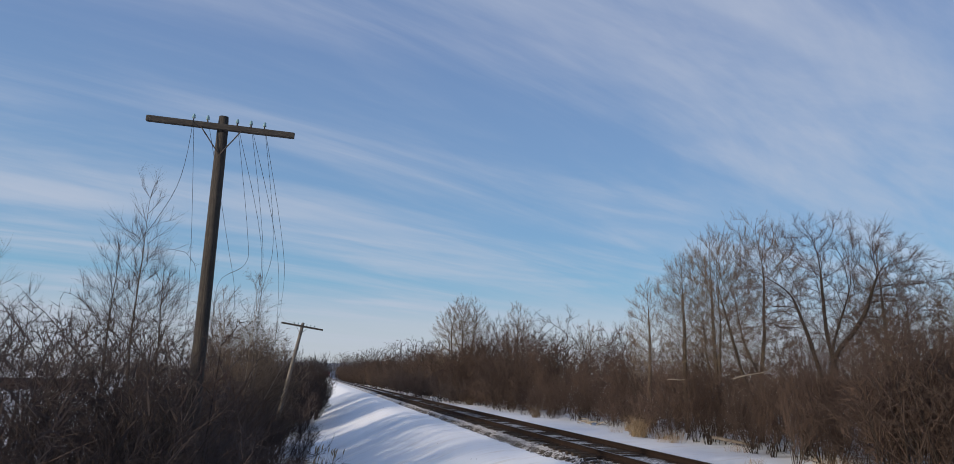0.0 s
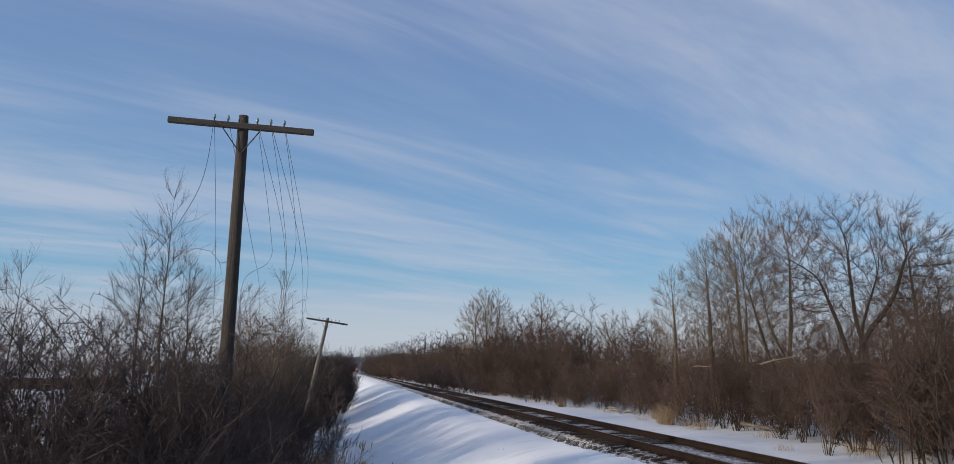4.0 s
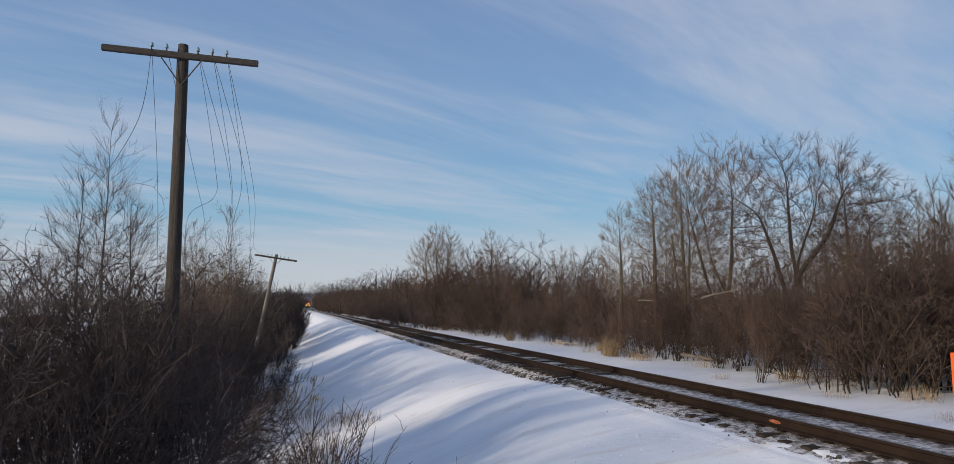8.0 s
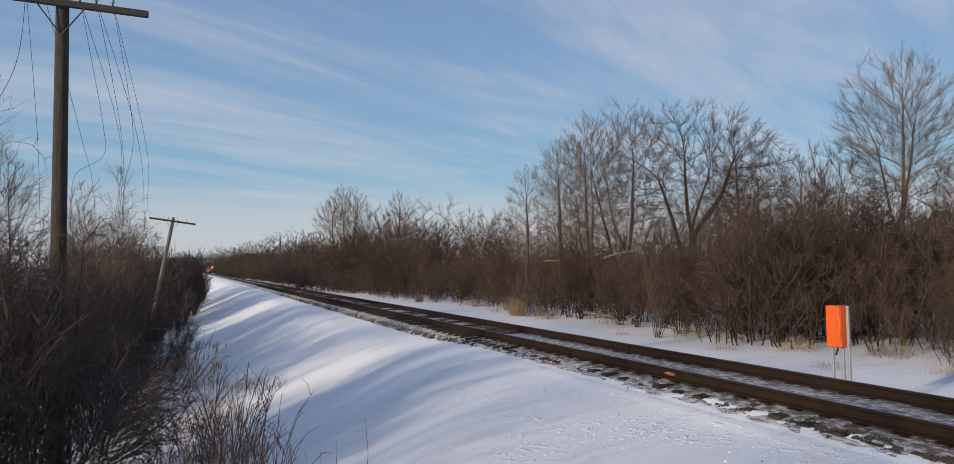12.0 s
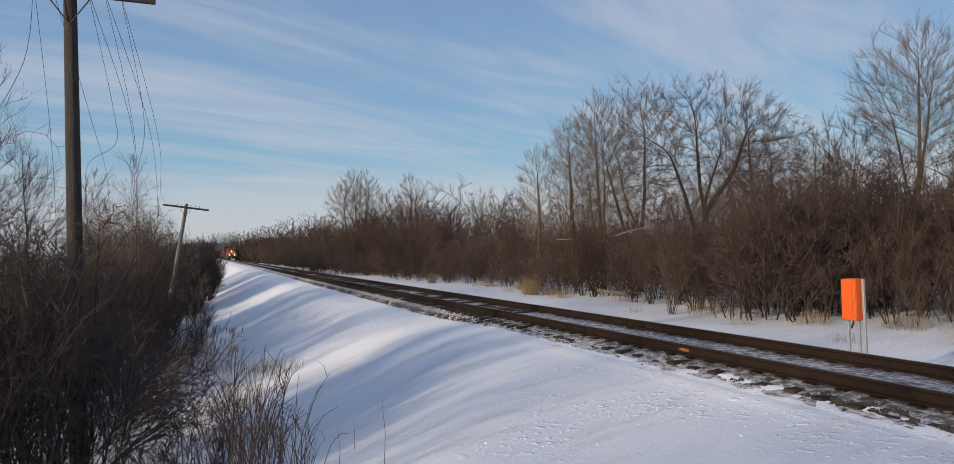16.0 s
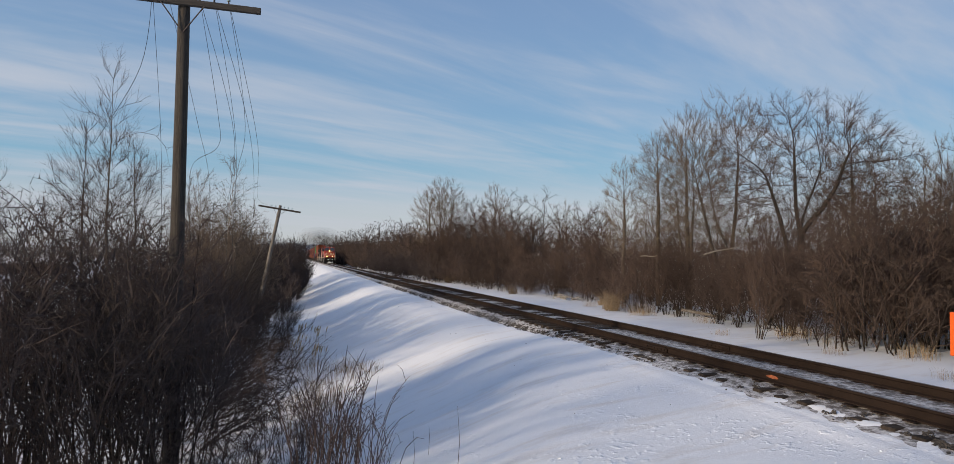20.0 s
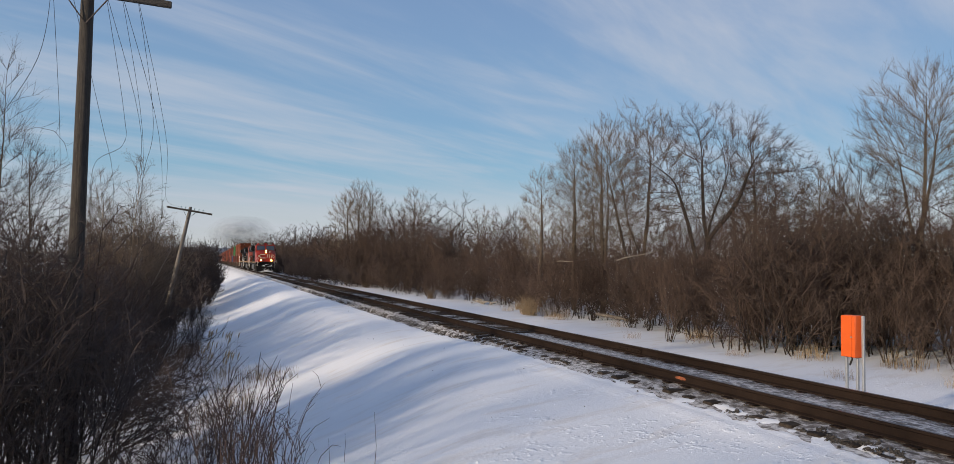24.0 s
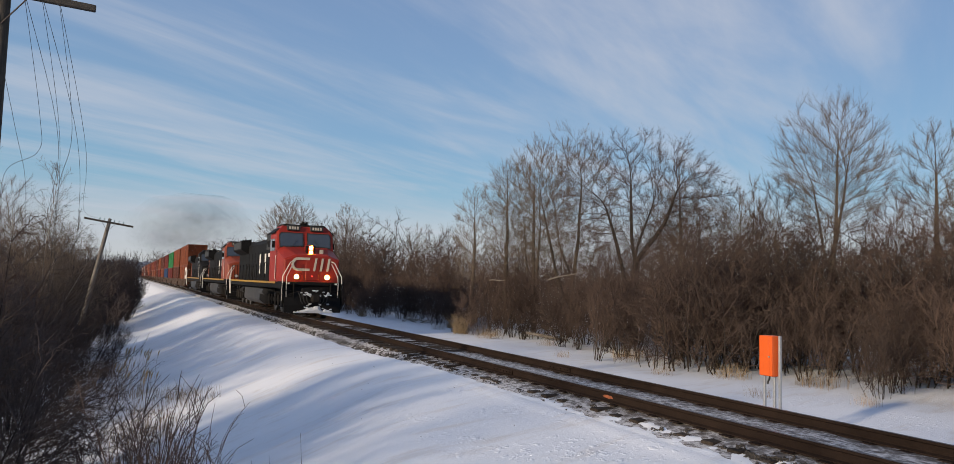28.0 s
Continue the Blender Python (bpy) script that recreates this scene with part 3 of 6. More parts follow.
        if thick < 0.05 and len(pts) > 1:
            for k in range(max(tips, int(len(pts) * 2.2))):
                i = rng.randrange(0, len(pts) - 1)
                d = (pts[i + 1] - pts[i]).normalized()
                out = (pts[i] - heart).normalized()
                w = (0.8 * d + 0.5 * out + Vector((rng.gauss(0, 0.35), rng.gauss(0, 0.35), rng.gauss(0.1 + rise, 0.3)))).normalized()
                a = pts[i].lerp(pts[i + 1], rng.random())
                ln = rng.uniform(0.25, 0.75)
                twigs.spike(a, a + w * ln, thin * 0.7)
                for side in range(2 if tips > 3 else 0):
                    q = a + w * ln * rng.uniform(0.2, 0.7)
                    v = (w + Vector((rng.gauss(0, 0.5), rng.gauss(0, 0.5), rng.gauss(0.1, 0.4)))).normalized()
                    twigs.spike(q, q + v * ln * rng.uniform(0.3, 0.6), thin * 0.55)
        return todo
    todo = [(j, -1) for j in range(n) if mother[j] < 0]
    while todo:
        todo += run(*todo.pop())
    return wood.mesh("trunk", bark, smooth=True), twigs.mesh("crown", twig)


def limbed_tree(seed, env, fork, limbs, radius, spec, lean=34, bark="bark_grey", twig="twig_grey", thin=0.9, root=(0, 0)):
    """A bare tree: a trunk that forks into straight rising limbs, each with branches and twigs, inside an egg-shaped crown. env: middle height, half width, half height."""
    rng = random.Random(seed)
    wood, twigs = Shape(), Shape()
    p, d = Vector((root[0], root[1], -0.2)), Vector((rng.gauss(0, 0.03), rng.gauss(0, 0.03), 1))
    pts = [p.copy()]
    for i in range(5):
        d = (d + Vector((rng.gauss(0, 0.035), rng.gauss(0, 0.035), 0.06))).normalized()
        p = p + d * (fork + 0.2) / 5
        pts.append(p.copy())
    wood.tube(pts, [radius * f for f in (1.25, 1.0, 0.94, 0.9, 0.86, 0.80)], 8, cap=False)
    first = rng.uniform(0, 6.28)
    for k in range(limbs):
        f = rng.uniform(3.4, 5.0) if k else 5.0
        at = pts[int(f)].lerp(pts[min(5, int(f) + 1)], f - int(f))
        a = first + k * 2.4
        t = radians(lean * (0.15 + 0.85 * math.sqrt(k / max(1, limbs - 1))) * rng.uniform(0.8, 1.1))
        way = Vector((math.sin(t) * math.cos(a), math.sin(t) * math.sin(a), math.cos(t)))
        reach = max(1.0, inside_reach(at, way, env) * rng.uniform(0.9, 1.04))
        grow(rng, at, way, reach, radius * (0.62 if k else 0.74) * rng.uniform(0.75, 1.0), 0, spec, wood, twigs, env, thin)
    return wood.mesh("trunk", bark, smooth=True), twigs.mesh("crown", twig)


def plant(name, meshes, label, category, group, m, names=("trunk", "crown"), scale=1.0):
    ob = thing(name, label, category, group, m=m)
    for n, me in zip(names, meshes):
        o = part(n, me, "", ob)
        o.scale = (scale, scale, scale)
    return ob


def mass(name, items, label, category):
    """Plants that nobody could count, joined: one trunk mesh and one crown mesh. items: meshes, pose and scale of each."""
    ob = thing(name, label, category, kind="stuff")
    for k, title in enumerate(("trunk", "crown")):
        co, ids, totals, slots, mats, n = [], [], [], [], [], 0
        for meshes, m, scale in items:
            me = meshes[k]
            v = np.empty(len(me.vertices) * 3, np.float32)
            me.vertices.foreach_get("co", v)
            r = np.array(m.to_3x3()) * scale
            co.append(v.reshape(-1, 3) @ r.T + np.array(m.translation))
            i = np.empty(len(me.loops), np.int32)
            me.loops.foreach_get("vertex_index", i)
            ids.append(i + n)
            t = np.empty(len(me.polygons), np.int32)
            me.polygons.foreach_get("loop_total", t)
            totals.append(t)
            if me.materials[0] not in mats:
                mats.append(me.materials[0])
            slots.append(np.full(len(t), mats.index(me.materials[0]), np.int32))
            n += len(me.vertices)
        co, ids, totals, slots = (np.concatenate(a) for a in (co, ids, totals, slots))
        data = bpy.data.meshes.new(title)
        data.vertices.add(n)
        data.vertices.foreach_set("co", co.astype(np.float32).ravel())
        data.loops.add(len(ids))
        data.loops.foreach_set("vertex_index", ids)
        data.polygons.add(len(totals))
        data.polygons.foreach_set("loop_start", np.concatenate(([0], np.cumsum(totals)[:-1])).astype(np.int32))
        for m in mats:
            data.materials.append(m)
        data.polygons.foreach_set("material_index", slots)
        data.update(calc_edges=True)
        part(title, data, "", ob)
    return ob


# spec rows: children, spread, length share, first, curl, rise
SHRUB = [(8, 38, 0.50, 0.04, 0.07, 0.04), (7, 38, 0.55, 0.08, 0.08, 0.05), (3, 38, 0.75, 0.1, 0.1, 0.04), (0, 0, 0, 0, 0.08, 0.02)]
NEAR = [(7, 42, 0.44, 0.28, 0.07, 0.02), (5, 48, 0.52, 0.08, 0.10, 0.02), (3, 42, 0.7, 0.1, 0.12, 0.03), (0, 0, 0, 0, 0.1, 0.0)]
PLAIN = [(7, 38, 0.50, 0.04, 0.07, 0.04), (5, 38, 0.58, 0.08, 0.08, 0.05), (2, 38, 0.75, 0.1, 0.1, 0.04), (0, 0, 0, 0, 0.08, 0.02)]
DOME = [(9, 48, 0.52, 0.10, 0.06, 0.01), (8, 46, 0.50, 0.08, 0.12, 0.03), (6, 44, 0.60, 0.08, 0.1, 0.02), (0, 0, 0, 0, 0.1, 0.01)]
DIM = [(9, 46, 0.54, 0.10, 0.06, 0.02), (8, 46, 0.52, 0.08, 0.12, 0.03), (0, 0, 0, 0, 0.1, 0.01)]
ROUGH = [(8, 46, 0.54, 0.10, 0.06, 0.02), (6, 46, 0.52, 0.08, 0.12, 0.03), (4, 44, 0.65, 0.08, 0.1, 0.02), (0, 0, 0, 0, 0.1, 0.01)]
VASE = [(8, 34, 0.44, 0.28, 0.06, 0.02), (6, 42, 0.50, 0.10, 0.10, 0.02), (4, 44, 0.60, 0.10, 0.1, 0.01), (0, 0, 0, 0, 0.1, 0.0)]
CREST = [(8, 40, 0.36, 0.46, 0.06, 0.02), (6, 50, 0.52, 0.10, 0.10, 0.01), (3, 52, 0.55, 0.10, 0.14, 0.0), (0, 0, 0, 0, 0.14, 0.0)]
FINE = [(8, 46, 0.42, 0.28, 0.08, 0.01), (6, 54, 0.50, 0.08, 0.12, 0.01), (4, 54, 0.55, 0.10, 0.14, 0.0), (0, 0, 0, 0, 0.14, 0.0)]
LEADER = [(32, 44, 0.30, 0.16, 0.018, 0.0), (8, 40, 0.50, 0.12, 0.07, 0.04), (4, 34, 0.62, 0.10, 0.08, 0.05), (0, 0, 0, 0, 0.08, 0.03)]
OPEN = [(9, 44, 0.40, 0.22, 0.07, 0.02), (6, 50, 0.48, 0.1, 0.10, 0.01), (3, 50, 0.62, 0.1, 0.14, 0.0), (0, 0, 0, 0, 0.1, 0.0)]
HEDGE = [(7, 36, 0.48, 0.06, 0.06, 0.04), (5, 38, 0.55, 0.08, 0.08, 0.05), (3, 38, 0.75, 0.1, 0.1, 0.04), (0, 0, 0, 0, 0.08, 0.02)]
WHIP = [(10, 30, 0.40, 0.16, 0.07, 0.05), (6, 32, 0.55, 0.1, 0.1, 0.06), (3, 34, 0.7, 0.1, 0.12, 0.05), (0, 0, 0, 0, 0.1, 0.05)]


def shrub_meshes(seed, height, stems, width, spec=SHRUB, twig="twig_brown", bark="bark_dark", radius=0.022, thin=1.0, limit=None, base=None, lean=None):
    """Many thin stems that rise from one root."""
    rng = random.Random(seed)
    wood, twigs = Shape(), Shape()
    for i in range(stems):
        a, r = rng.uniform(0, 6.283), (0.15 + width * 0.25 if base is None else base) * math.sqrt(rng.random())
        o = rng.uniform(0.05, width * 0.32 if lean is None else lean)
        start, way, length = Vector((math.cos(a) * r, math.sin(a) * r, -0.12)), Vector((math.cos(a) * o, math.sin(a) * o, 1.0)).normalized(), height * rng.uniform(0.55, 1.05)
        env = (height * 0.5, limit, height * 0.58) if limit else None
        if env:  # stems end inside the crown, so that twigs make its outline
            length = min(length, inside_reach(start, way, env) * rng.uniform(0.78, 0.94))
        grow(rng, start, way, length, radius * rng.uniform(0.7, 1.3), 0, spec, wood, twigs, env, thin)
    return wood.mesh("trunk", bark, smooth=True), twigs.mesh("crown", twig)


def put_ground(x, y, turn=0.0, tip=0.0):
    return pose(x, y, ground_height(x, y), tip, 0, turn)


def at_bearing(bearing, far):
    return far * math.sin(radians(bearing)), far * math.cos(radians(bearing))


FAR_SIDE = 1.3  # the low ground beyond the track lies that much farther out


def make_right_woods():
    rng = random.Random(11)
    # shrub thicket along the far side of the track
    kinds = [shrub_meshes(100 + i, 3.6, 8, 2.0, spec=DOME, twig=("twig_brown", "twig_dark", "twig_brown")[i % 3], radius=0.017, thin=0.85, limit=(1.8, 2.1, 1.6, 1.9)[i], base=0.5, lean=0.65) for i in range(4)]
    back = [shrub_meshes(160 + i, 3.6, 8, 2.1, spec=ROUGH, twig=("twig_brown", "twig_dark")[i], radius=0.02, thin=1.25, limit=2.2, base=0.6, lean=0.6) for i in range(2)]
    wands = [shrub_meshes(130 + i, 3.6, (10, 8, 12)[i], 1.3, spec=VASE, twig=("twig_brown", "twig_dark", "twig_brown")[i], bark="bark_dark", radius=0.018, thin=0.8, limit=(1.6, 1.3, 1.8)[i], base=0.16, lean=(0.42, 0.3, 0.5)[i]) for i in range(3)]
    label = "dense leafless brown shrub in a snowy thicket"
    behind = []
    for row, (x0, x1, step, lo, hi) in enumerate(((14.2, 15.5, 1.5, 0.45, 0.95), (15.9, 17.6, 2.0, 0.85, 1.12), (18.2, 20.6, 2.3, 1.0, 1.3), (21.5, 25.0, 3.2, 1.2, 1.6))):
        y = -12.0 if row < 3 else -4.0
        while y < 76:
            x = rng.uniform(x0, x1) + (0.8 * smooth_step(20, 8, y) if row == 0 else 0) - 1.5 * smooth_step(34, 50, y) + 0.5 * noise.noise((y * 0.15, row, 0.0))
            grown = 1 + 0.74 * smooth_step(34, 74, y) * (1 if row > 0 else 0.8)
            pick = wands[rng.randrange(3) if y > 15 else 1] if rng.random() < ((0.42, 0.2, 0.1, 0.1)[row] if y < 15 else (0.5, 0.3, 0.2, 0.1)[row] if y < 30 else 0.07) else kinds[rng.randrange(len(kinds))] if row < 2 else back[rng.randrange(2)]
            at = put_ground(x * FAR_SIDE, (y + rng.uniform(-0.5, 0.5)) * FAR_SIDE, rng.uniform(0, 360))
            size = rng.uniform(lo, hi) * grown * FAR_SIDE * (1 + (-0.25, -0.25, 0.15, 0.0)[row] * smooth_step(22, 10, y))
            if row < 2:
                plant("shrub", pick, label, "shrub", "thicket beyond the track", at, scale=size)
            else:
                behind.append((pick, at, size))
            y += step * rng.uniform(0.75, 1.3) * (0.8 if y < 20 and row else 1.0) * (1 + 0.4 * smooth_step(30, 80, y))
    for x, y in ((20.5, 19.5), (22.0, 20.5), (24.0, 21.0), (21.5, 17.5), (26.5, 18.5), (25.0, 15.5)):
        behind.append((back[rng.randrange(2)], put_ground(x, y, rng.uniform(0, 360)), rng.uniform(1.4, 1.7)))
    for i in range(26):
        x, y = at_bearing(40 + 30 * (i + rng.random()) / 26, rng.uniform(26, 36))
        behind.append((back[rng.randrange(2)], put_ground(x, y, rng.uniform(0, 360)), rng.uniform(1.2, 1.6)))
    for i in range(44):
        y = 16 + 62 * (i + rng.random()) / 44
        behind.append((back[rng.randrange(2)], put_ground((15.6 - 1.5 * smooth_step(34, 50, y) + rng.uniform(-0.5, 0.9)) * FAR_SIDE, y * FAR_SIDE, rng.uniform(0, 360)), rng.uniform(0.5, 0.8)))
    night = shrub_meshes(180, 3.6, 10, 2.2, spec=DOME, twig="twig_black", bark="bark_black", radius=0.02, thin=1.3, limit=2.2, base=0.7, lean=0.8)
    # a dark clump, with more bushes added to deepen the train's shadow
    for b, far, k in ((6.5, 96, 1.15), (7.4, 94, 1.2), (8.2, 97, 1.25), (7.0, 103, 1.4), (5.9, 108, 1.3), (9.0, 93, 1.2), (9.8, 90, 1.3), (8.6, 102, 1.5), (10.8, 86, 1.2), (5.4, 122, 1.4)):
        x, y = at_bearing(b, far)
        plant("shrub", night, "dense dark rounded shrub beside the track", "shrub", "thicket beyond the track", put_ground(x, y, rng.uniform(0, 360)), scale=k)
    for x, y, k in ((12.9, 18.0, 0.8), (14.4, 18.8, 1.15), (15.0, 15.2, 1.0), (15.3, 12.6, 1.1), (15.6, 10.6, 0.95), (14.9, 20.6, 0.9), (15.3, 23.6, 0.8), (14.8, 26.8, 0.8), (16.0, 9.0, 1.2), (15.2, 7.0, 0.9)):
        plant("shrub", wands[rng.choice((0, 1, 2))], "thin pale-stemmed leafless shrub at the edge of the thicket", "shrub", "thicket beyond the track", put_ground(x * FAR_SIDE, y * FAR_SIDE, rng.uniform(0, 360)), scale=k * FAR_SIDE * (0.7 if y < 14 else 1.0))
    # farther thicket, taller, nobody could count it
    far_w, far_t = Shape(), Shape()
    for i in range(40):
        x, y = rng.uniform(33, 39), -4 + i * 2.5
        for j in range(5):
            a = rng.uniform(0, 6.28)
            grow(rng, (x + rng.uniform(-1.4, 1.4), y + rng.uniform(-1.2, 1.2), -1.5), (math.cos(a) * 0.35, math.sin(a) * 0.35, 1), rng.uniform(4.2, 7.0) * (1.25 - 0.25 * smooth_step(30, 44, y)), 0.04, 0, [(9, 38, 0.5, 0.12, 0.1, 0.02), (8, 44, 0.5, 0.1, 0.18, 0.03), (0, 0, 0, 0, 0.1, 0)], far_w, far_t)
    for i in range(40):
        y = 92 + i * 6.0 + rng.uniform(-1, 1)
        for x in (19.0 + 0.02 * (y - 92) + rng.uniform(-1, 1.5), 25 + rng.uniform(-2, 3)):
            for j in range(3 if y < 210 else 2):
                a = rng.uniform(0, 6.28)
                grow(rng, (x + rng.uniform(-1, 1), y + rng.uniform(-2.5, 2.5), -1.2), (math.cos(a) * 0.35, math.sin(a) * 0.35, 1), rng.uniform(3.0, 6.2) * (1.1 if x < 22 else 1.25) * (1 - 0.1 * smooth_step(105, 150, y)), 0.05, 0, [(9, 38, 0.5, 0.12, 0.06, 0.03), (8, 40, 0.5, 0.1, 0.08, 0.04), (0, 0, 0, 0, 0.1, 0)], far_w, far_t)
    dim = [shrub_meshes(170 + i, 3.6, 9, 2.1, spec=DIM, twig=("twig_brown", "twig_dark", "twig_brown")[i], radius=0.03, thin=2.6, limit=2.2, base=0.6, lean=0.6) for i in range(3)]
    for i in range(120):  # rounded shrubs that close the thicket farther down the line
        y = 94 + 260 * ((i + rng.random()) / 120) ** 1.4
        behind.append((dim[rng.randrange(3)], put_ground(19.0 - 0.03 * (y - 96) + rng.uniform(-1.0, 3.5), y, rng.uniform(0, 360)), rng.uniform(1.3, 2.0) * (1.0 + 0.15 * (i % 2))))
    mass("thicket_mass", behind, "dense leafless brown thicket behind the first shrubs", "thicket")
    ob = thing("far_thicket", "far leafless brown thicket beside the track", "thicket", kind="stuff")
    part("trunk", far_w.mesh("trunk", "bark_dark"), "", ob)
    part("crown", far_t.mesh("crown", "twig_dark"), "", ob)
    # trees that stand in and behind it
    broad = filled_tree(301, [(0, 0, 6.7, 4.2, 3.3), (-1.4, 0, 5.6, 3.0, 2.2), (2.0, 0.5, 6.6, 2.9, 2.4)], 3300, [[(0, 0, -0.2), (0.02, 0, 2.6), (0.05, 0, 4.2), (0.4, 0, 5.3), (0.9, 0, 6.8)], [(-0.02, 0, 1.0), (-0.5, 0.1, 3.2), (-0.8, 0.1, 4.6), (-1.4, 0.1, 6.6)], [(0.05, 0, 3.9), (0.8, -0.2, 4.8), (1.5, -0.2, 5.9), (1.9, -0.2, 7.2)], [(0.03, 0, 3.5), (-0.15, 0.3, 5.4), (-0.2, 0.3, 7.6)]], 0.205, thin=0.0062, bark="bark_black", twig="twig_dark", rise=0.06, wander=0.13, power=1.66, ease=2, keep=0.9)
    airy = dict(step=0.22, kill=0.3, keep=1.5, wander=0.05, ease=4, power=1.55, bark="bark_mid")
    tall = [
        filled_tree(210, [(0, 0, 6.6, 2.2, 3.4), (-1.4, 0, 5.4, 1.5, 2.4), (1.2, 0.4, 6.0, 1.4, 2.6)], 1900, [[(0, 0, -0.2), (0.1, 0, 2.0), (0.25, 0, 4.6), (0.3, 0, 7.5)], [(0.05, 0, 1.0), (-0.6, 0.1, 3.2), (-1.0, 0.1, 5.6)], [(0.1, 0, 1.6), (0.8, 0.2, 3.6), (1.2, 0.2, 6.0)]], 0.15, rise=0.3, **airy),
        filled_tree(211, [(0, 0, 6.3, 2.6, 3.7), (-1.8, 0.3, 5.6, 1.6, 2.8)], 2000, [[(0, 0, -0.2), (0.0, 0, 1.4), (0.5, 0, 4.4), (0.7, 0, 7.4)], [(0, 0, 0.9), (-0.8, 0.1, 3.0), (-1.6, 0.2, 6.0)], [(0.2, 0, 2.6), (0.1, 0.9, 4.4), (0.0, 1.2, 6.4)]], 0.15, rise=0.28, **airy),
        filled_tree(212, [(0, 0, 6.3, 1.6, 3.6)], 1100, [[(0, 0, -0.2), (0.05, 0, 2.8), (-0.05, 0, 5.0), (0, 0, 8.0)]], 0.13, rise=0.32, **airy),
    ]
    fan = filled_tree(240, [(0, 0, 7.1, 2.2, 2.85), (0.75, 0, 6.9, 1.7, 2.0), (-0.8, 0, 6.6, 1.6, 2.1)], 2700, [[(0, 0, -0.2), (0.02, 0, 2.0), (-0.05, 0, 3.2), (-0.45, 0, 5.2), (-0.6, 0, 7.8)], [(0.0, 0, 2.5), (0.6, 0.1, 4.2), (1.4, 0.1, 6.6)], [(-0.1, 0, 3.6), (-1.0, 0.1, 5.2), (-1.7, 0.1, 6.8)], [(0.3, 0, 3.4), (0.4, -0.5, 5.4), (0.5, -0.9, 7.6)]], 0.125, rise=0.30, **dict(airy, bark="bark_mid", kill=0.25, thin=0.0058, power=1.7))
    slim = [filled_tree(400 + i, [(0, 0, 4.7, (1.2, 1.5, 1.0)[i], 3.3)], (560, 680, 460)[i], [[(0, 0, -0.2), (0.06, 0, 2.2), (0.0, 0, 5.6)], [(0.04, 0, 1.4), (0.3, 0.2, 3.0), (0.45, 0.3, 4.6)]], 0.06, rise=0.36, twig=("twig_grey", "twig_brown", "twig_grey")[i], **airy) for i in range(3)]

    far_tree = [filled_tree(260 + i, [(0, 0, 5.8, 2.8 + 0.8 * i, 4.3)], 320, [[(0, 0, -0.2), (0.1, 0, 1.2), (0.2, 0, 3.0)], [(0.05, 0, 0.8), (-0.5, 0.2, 2.2)]], 0.2, step=0.4, kill=0.6, rise=0.2, thin=0.022, tips=3, bark="bark_dark", twig="twig_dark") for i in range(3)]

    def tree(mesh, bearing, far, top, born, label, turn=0.0):
        x, y = at_bearing(bearing, far)
        z = ground_height(x, y)
        plant("tree", mesh, label, "tree", "bare trees beyond the track", pose(x, y, z, 0, 0, turn), scale=(EYE[2] + far * math.tan(radians(top)) - z) / born)
    grey, dark = "tall leafless grey tree behind the thicket", "leafless dark tree with a broad spreading crown"
    tree(broad, 38.4, 38, 12.1, 10.0, dark, -38)
    tree(tall[1], 33.4, 41, 12.4, 10.0, grey, 10)
    tree(tall[0], 30.6, 43, 11.6, 10.0, grey, 80)
    tree(tall[2], 28.3, 46, 10.0, 10.0, grey, 200)
    tree(tall[2], 25.7, 50, 7.8, 10.0, grey, 120)
    tree(tall[2], 41.8, 44, 10.4, 10.0, grey, 150)
    tree(tall[0], 43.0, 46, 8.6, 10.0, grey, 0)
    tree(tall[2], 46.2, 46, 7.4, 10.0, grey, 60)
    tree(tall[0], 47.8, 45, 6.6, 10.0, grey, 100)
    tree(tall[0], 40.6, 47, 7.4, 10.0, grey, 90)
    tree(slim[0], 45.0, 40, 7.4, 8.0, grey, 20)
    tree(slim[2], 47.1, 38, 8.5, 8.0, grey, 70)
    tree(slim[1], 48.7, 37, 8.6, 8.0, grey, 140)
    tree(fan, 52.4, 37, 13.9, 10.0, "tall leafless grey tree with many rising limbs", 60)
    tree(tall[2], 58.8, 40, 11.6, 10.0, grey, 20)
    tree(slim[1], 56.4, 36, 7.4, 8.0, grey, 220)
    tree(slim[0], 60.8, 33, 9.0, 8.0, grey, 100)
    tree(tall[0], 63.0, 36, 11.0, 10.0, grey, 310)
    tree(fan, 11.4, 102, 6.4, 10.0, "leafless tree with a rounded crown above the thicket", 30)
    tree(tall[1], 10.6, 106, 5.8, 10.0, "leafless tree with a rounded crown above the thicket", 130)
    tree(tall[2], 15.5, 100, 6.0, 10.0, grey, 30)
    tree(slim[1], 13.8, 96, 4.9, 8.0, grey, 90)
    for i in range(22):
        b = 21.5 + i * 1.85 + rng.uniform(-0.5, 0.5)
        far = rng.uniform(62, 78) if b < 24 else rng.uniform(50, 62) if b < 40 else rng.uniform(36, 46)
        tree(slim[i % 3], b, far, rng.uniform(3.6, 5.6) if b > 24 else rng.uniform(3.7, 4.8), 8.0, "slender leafless tree behind the thicket", rng.uniform(0, 360))
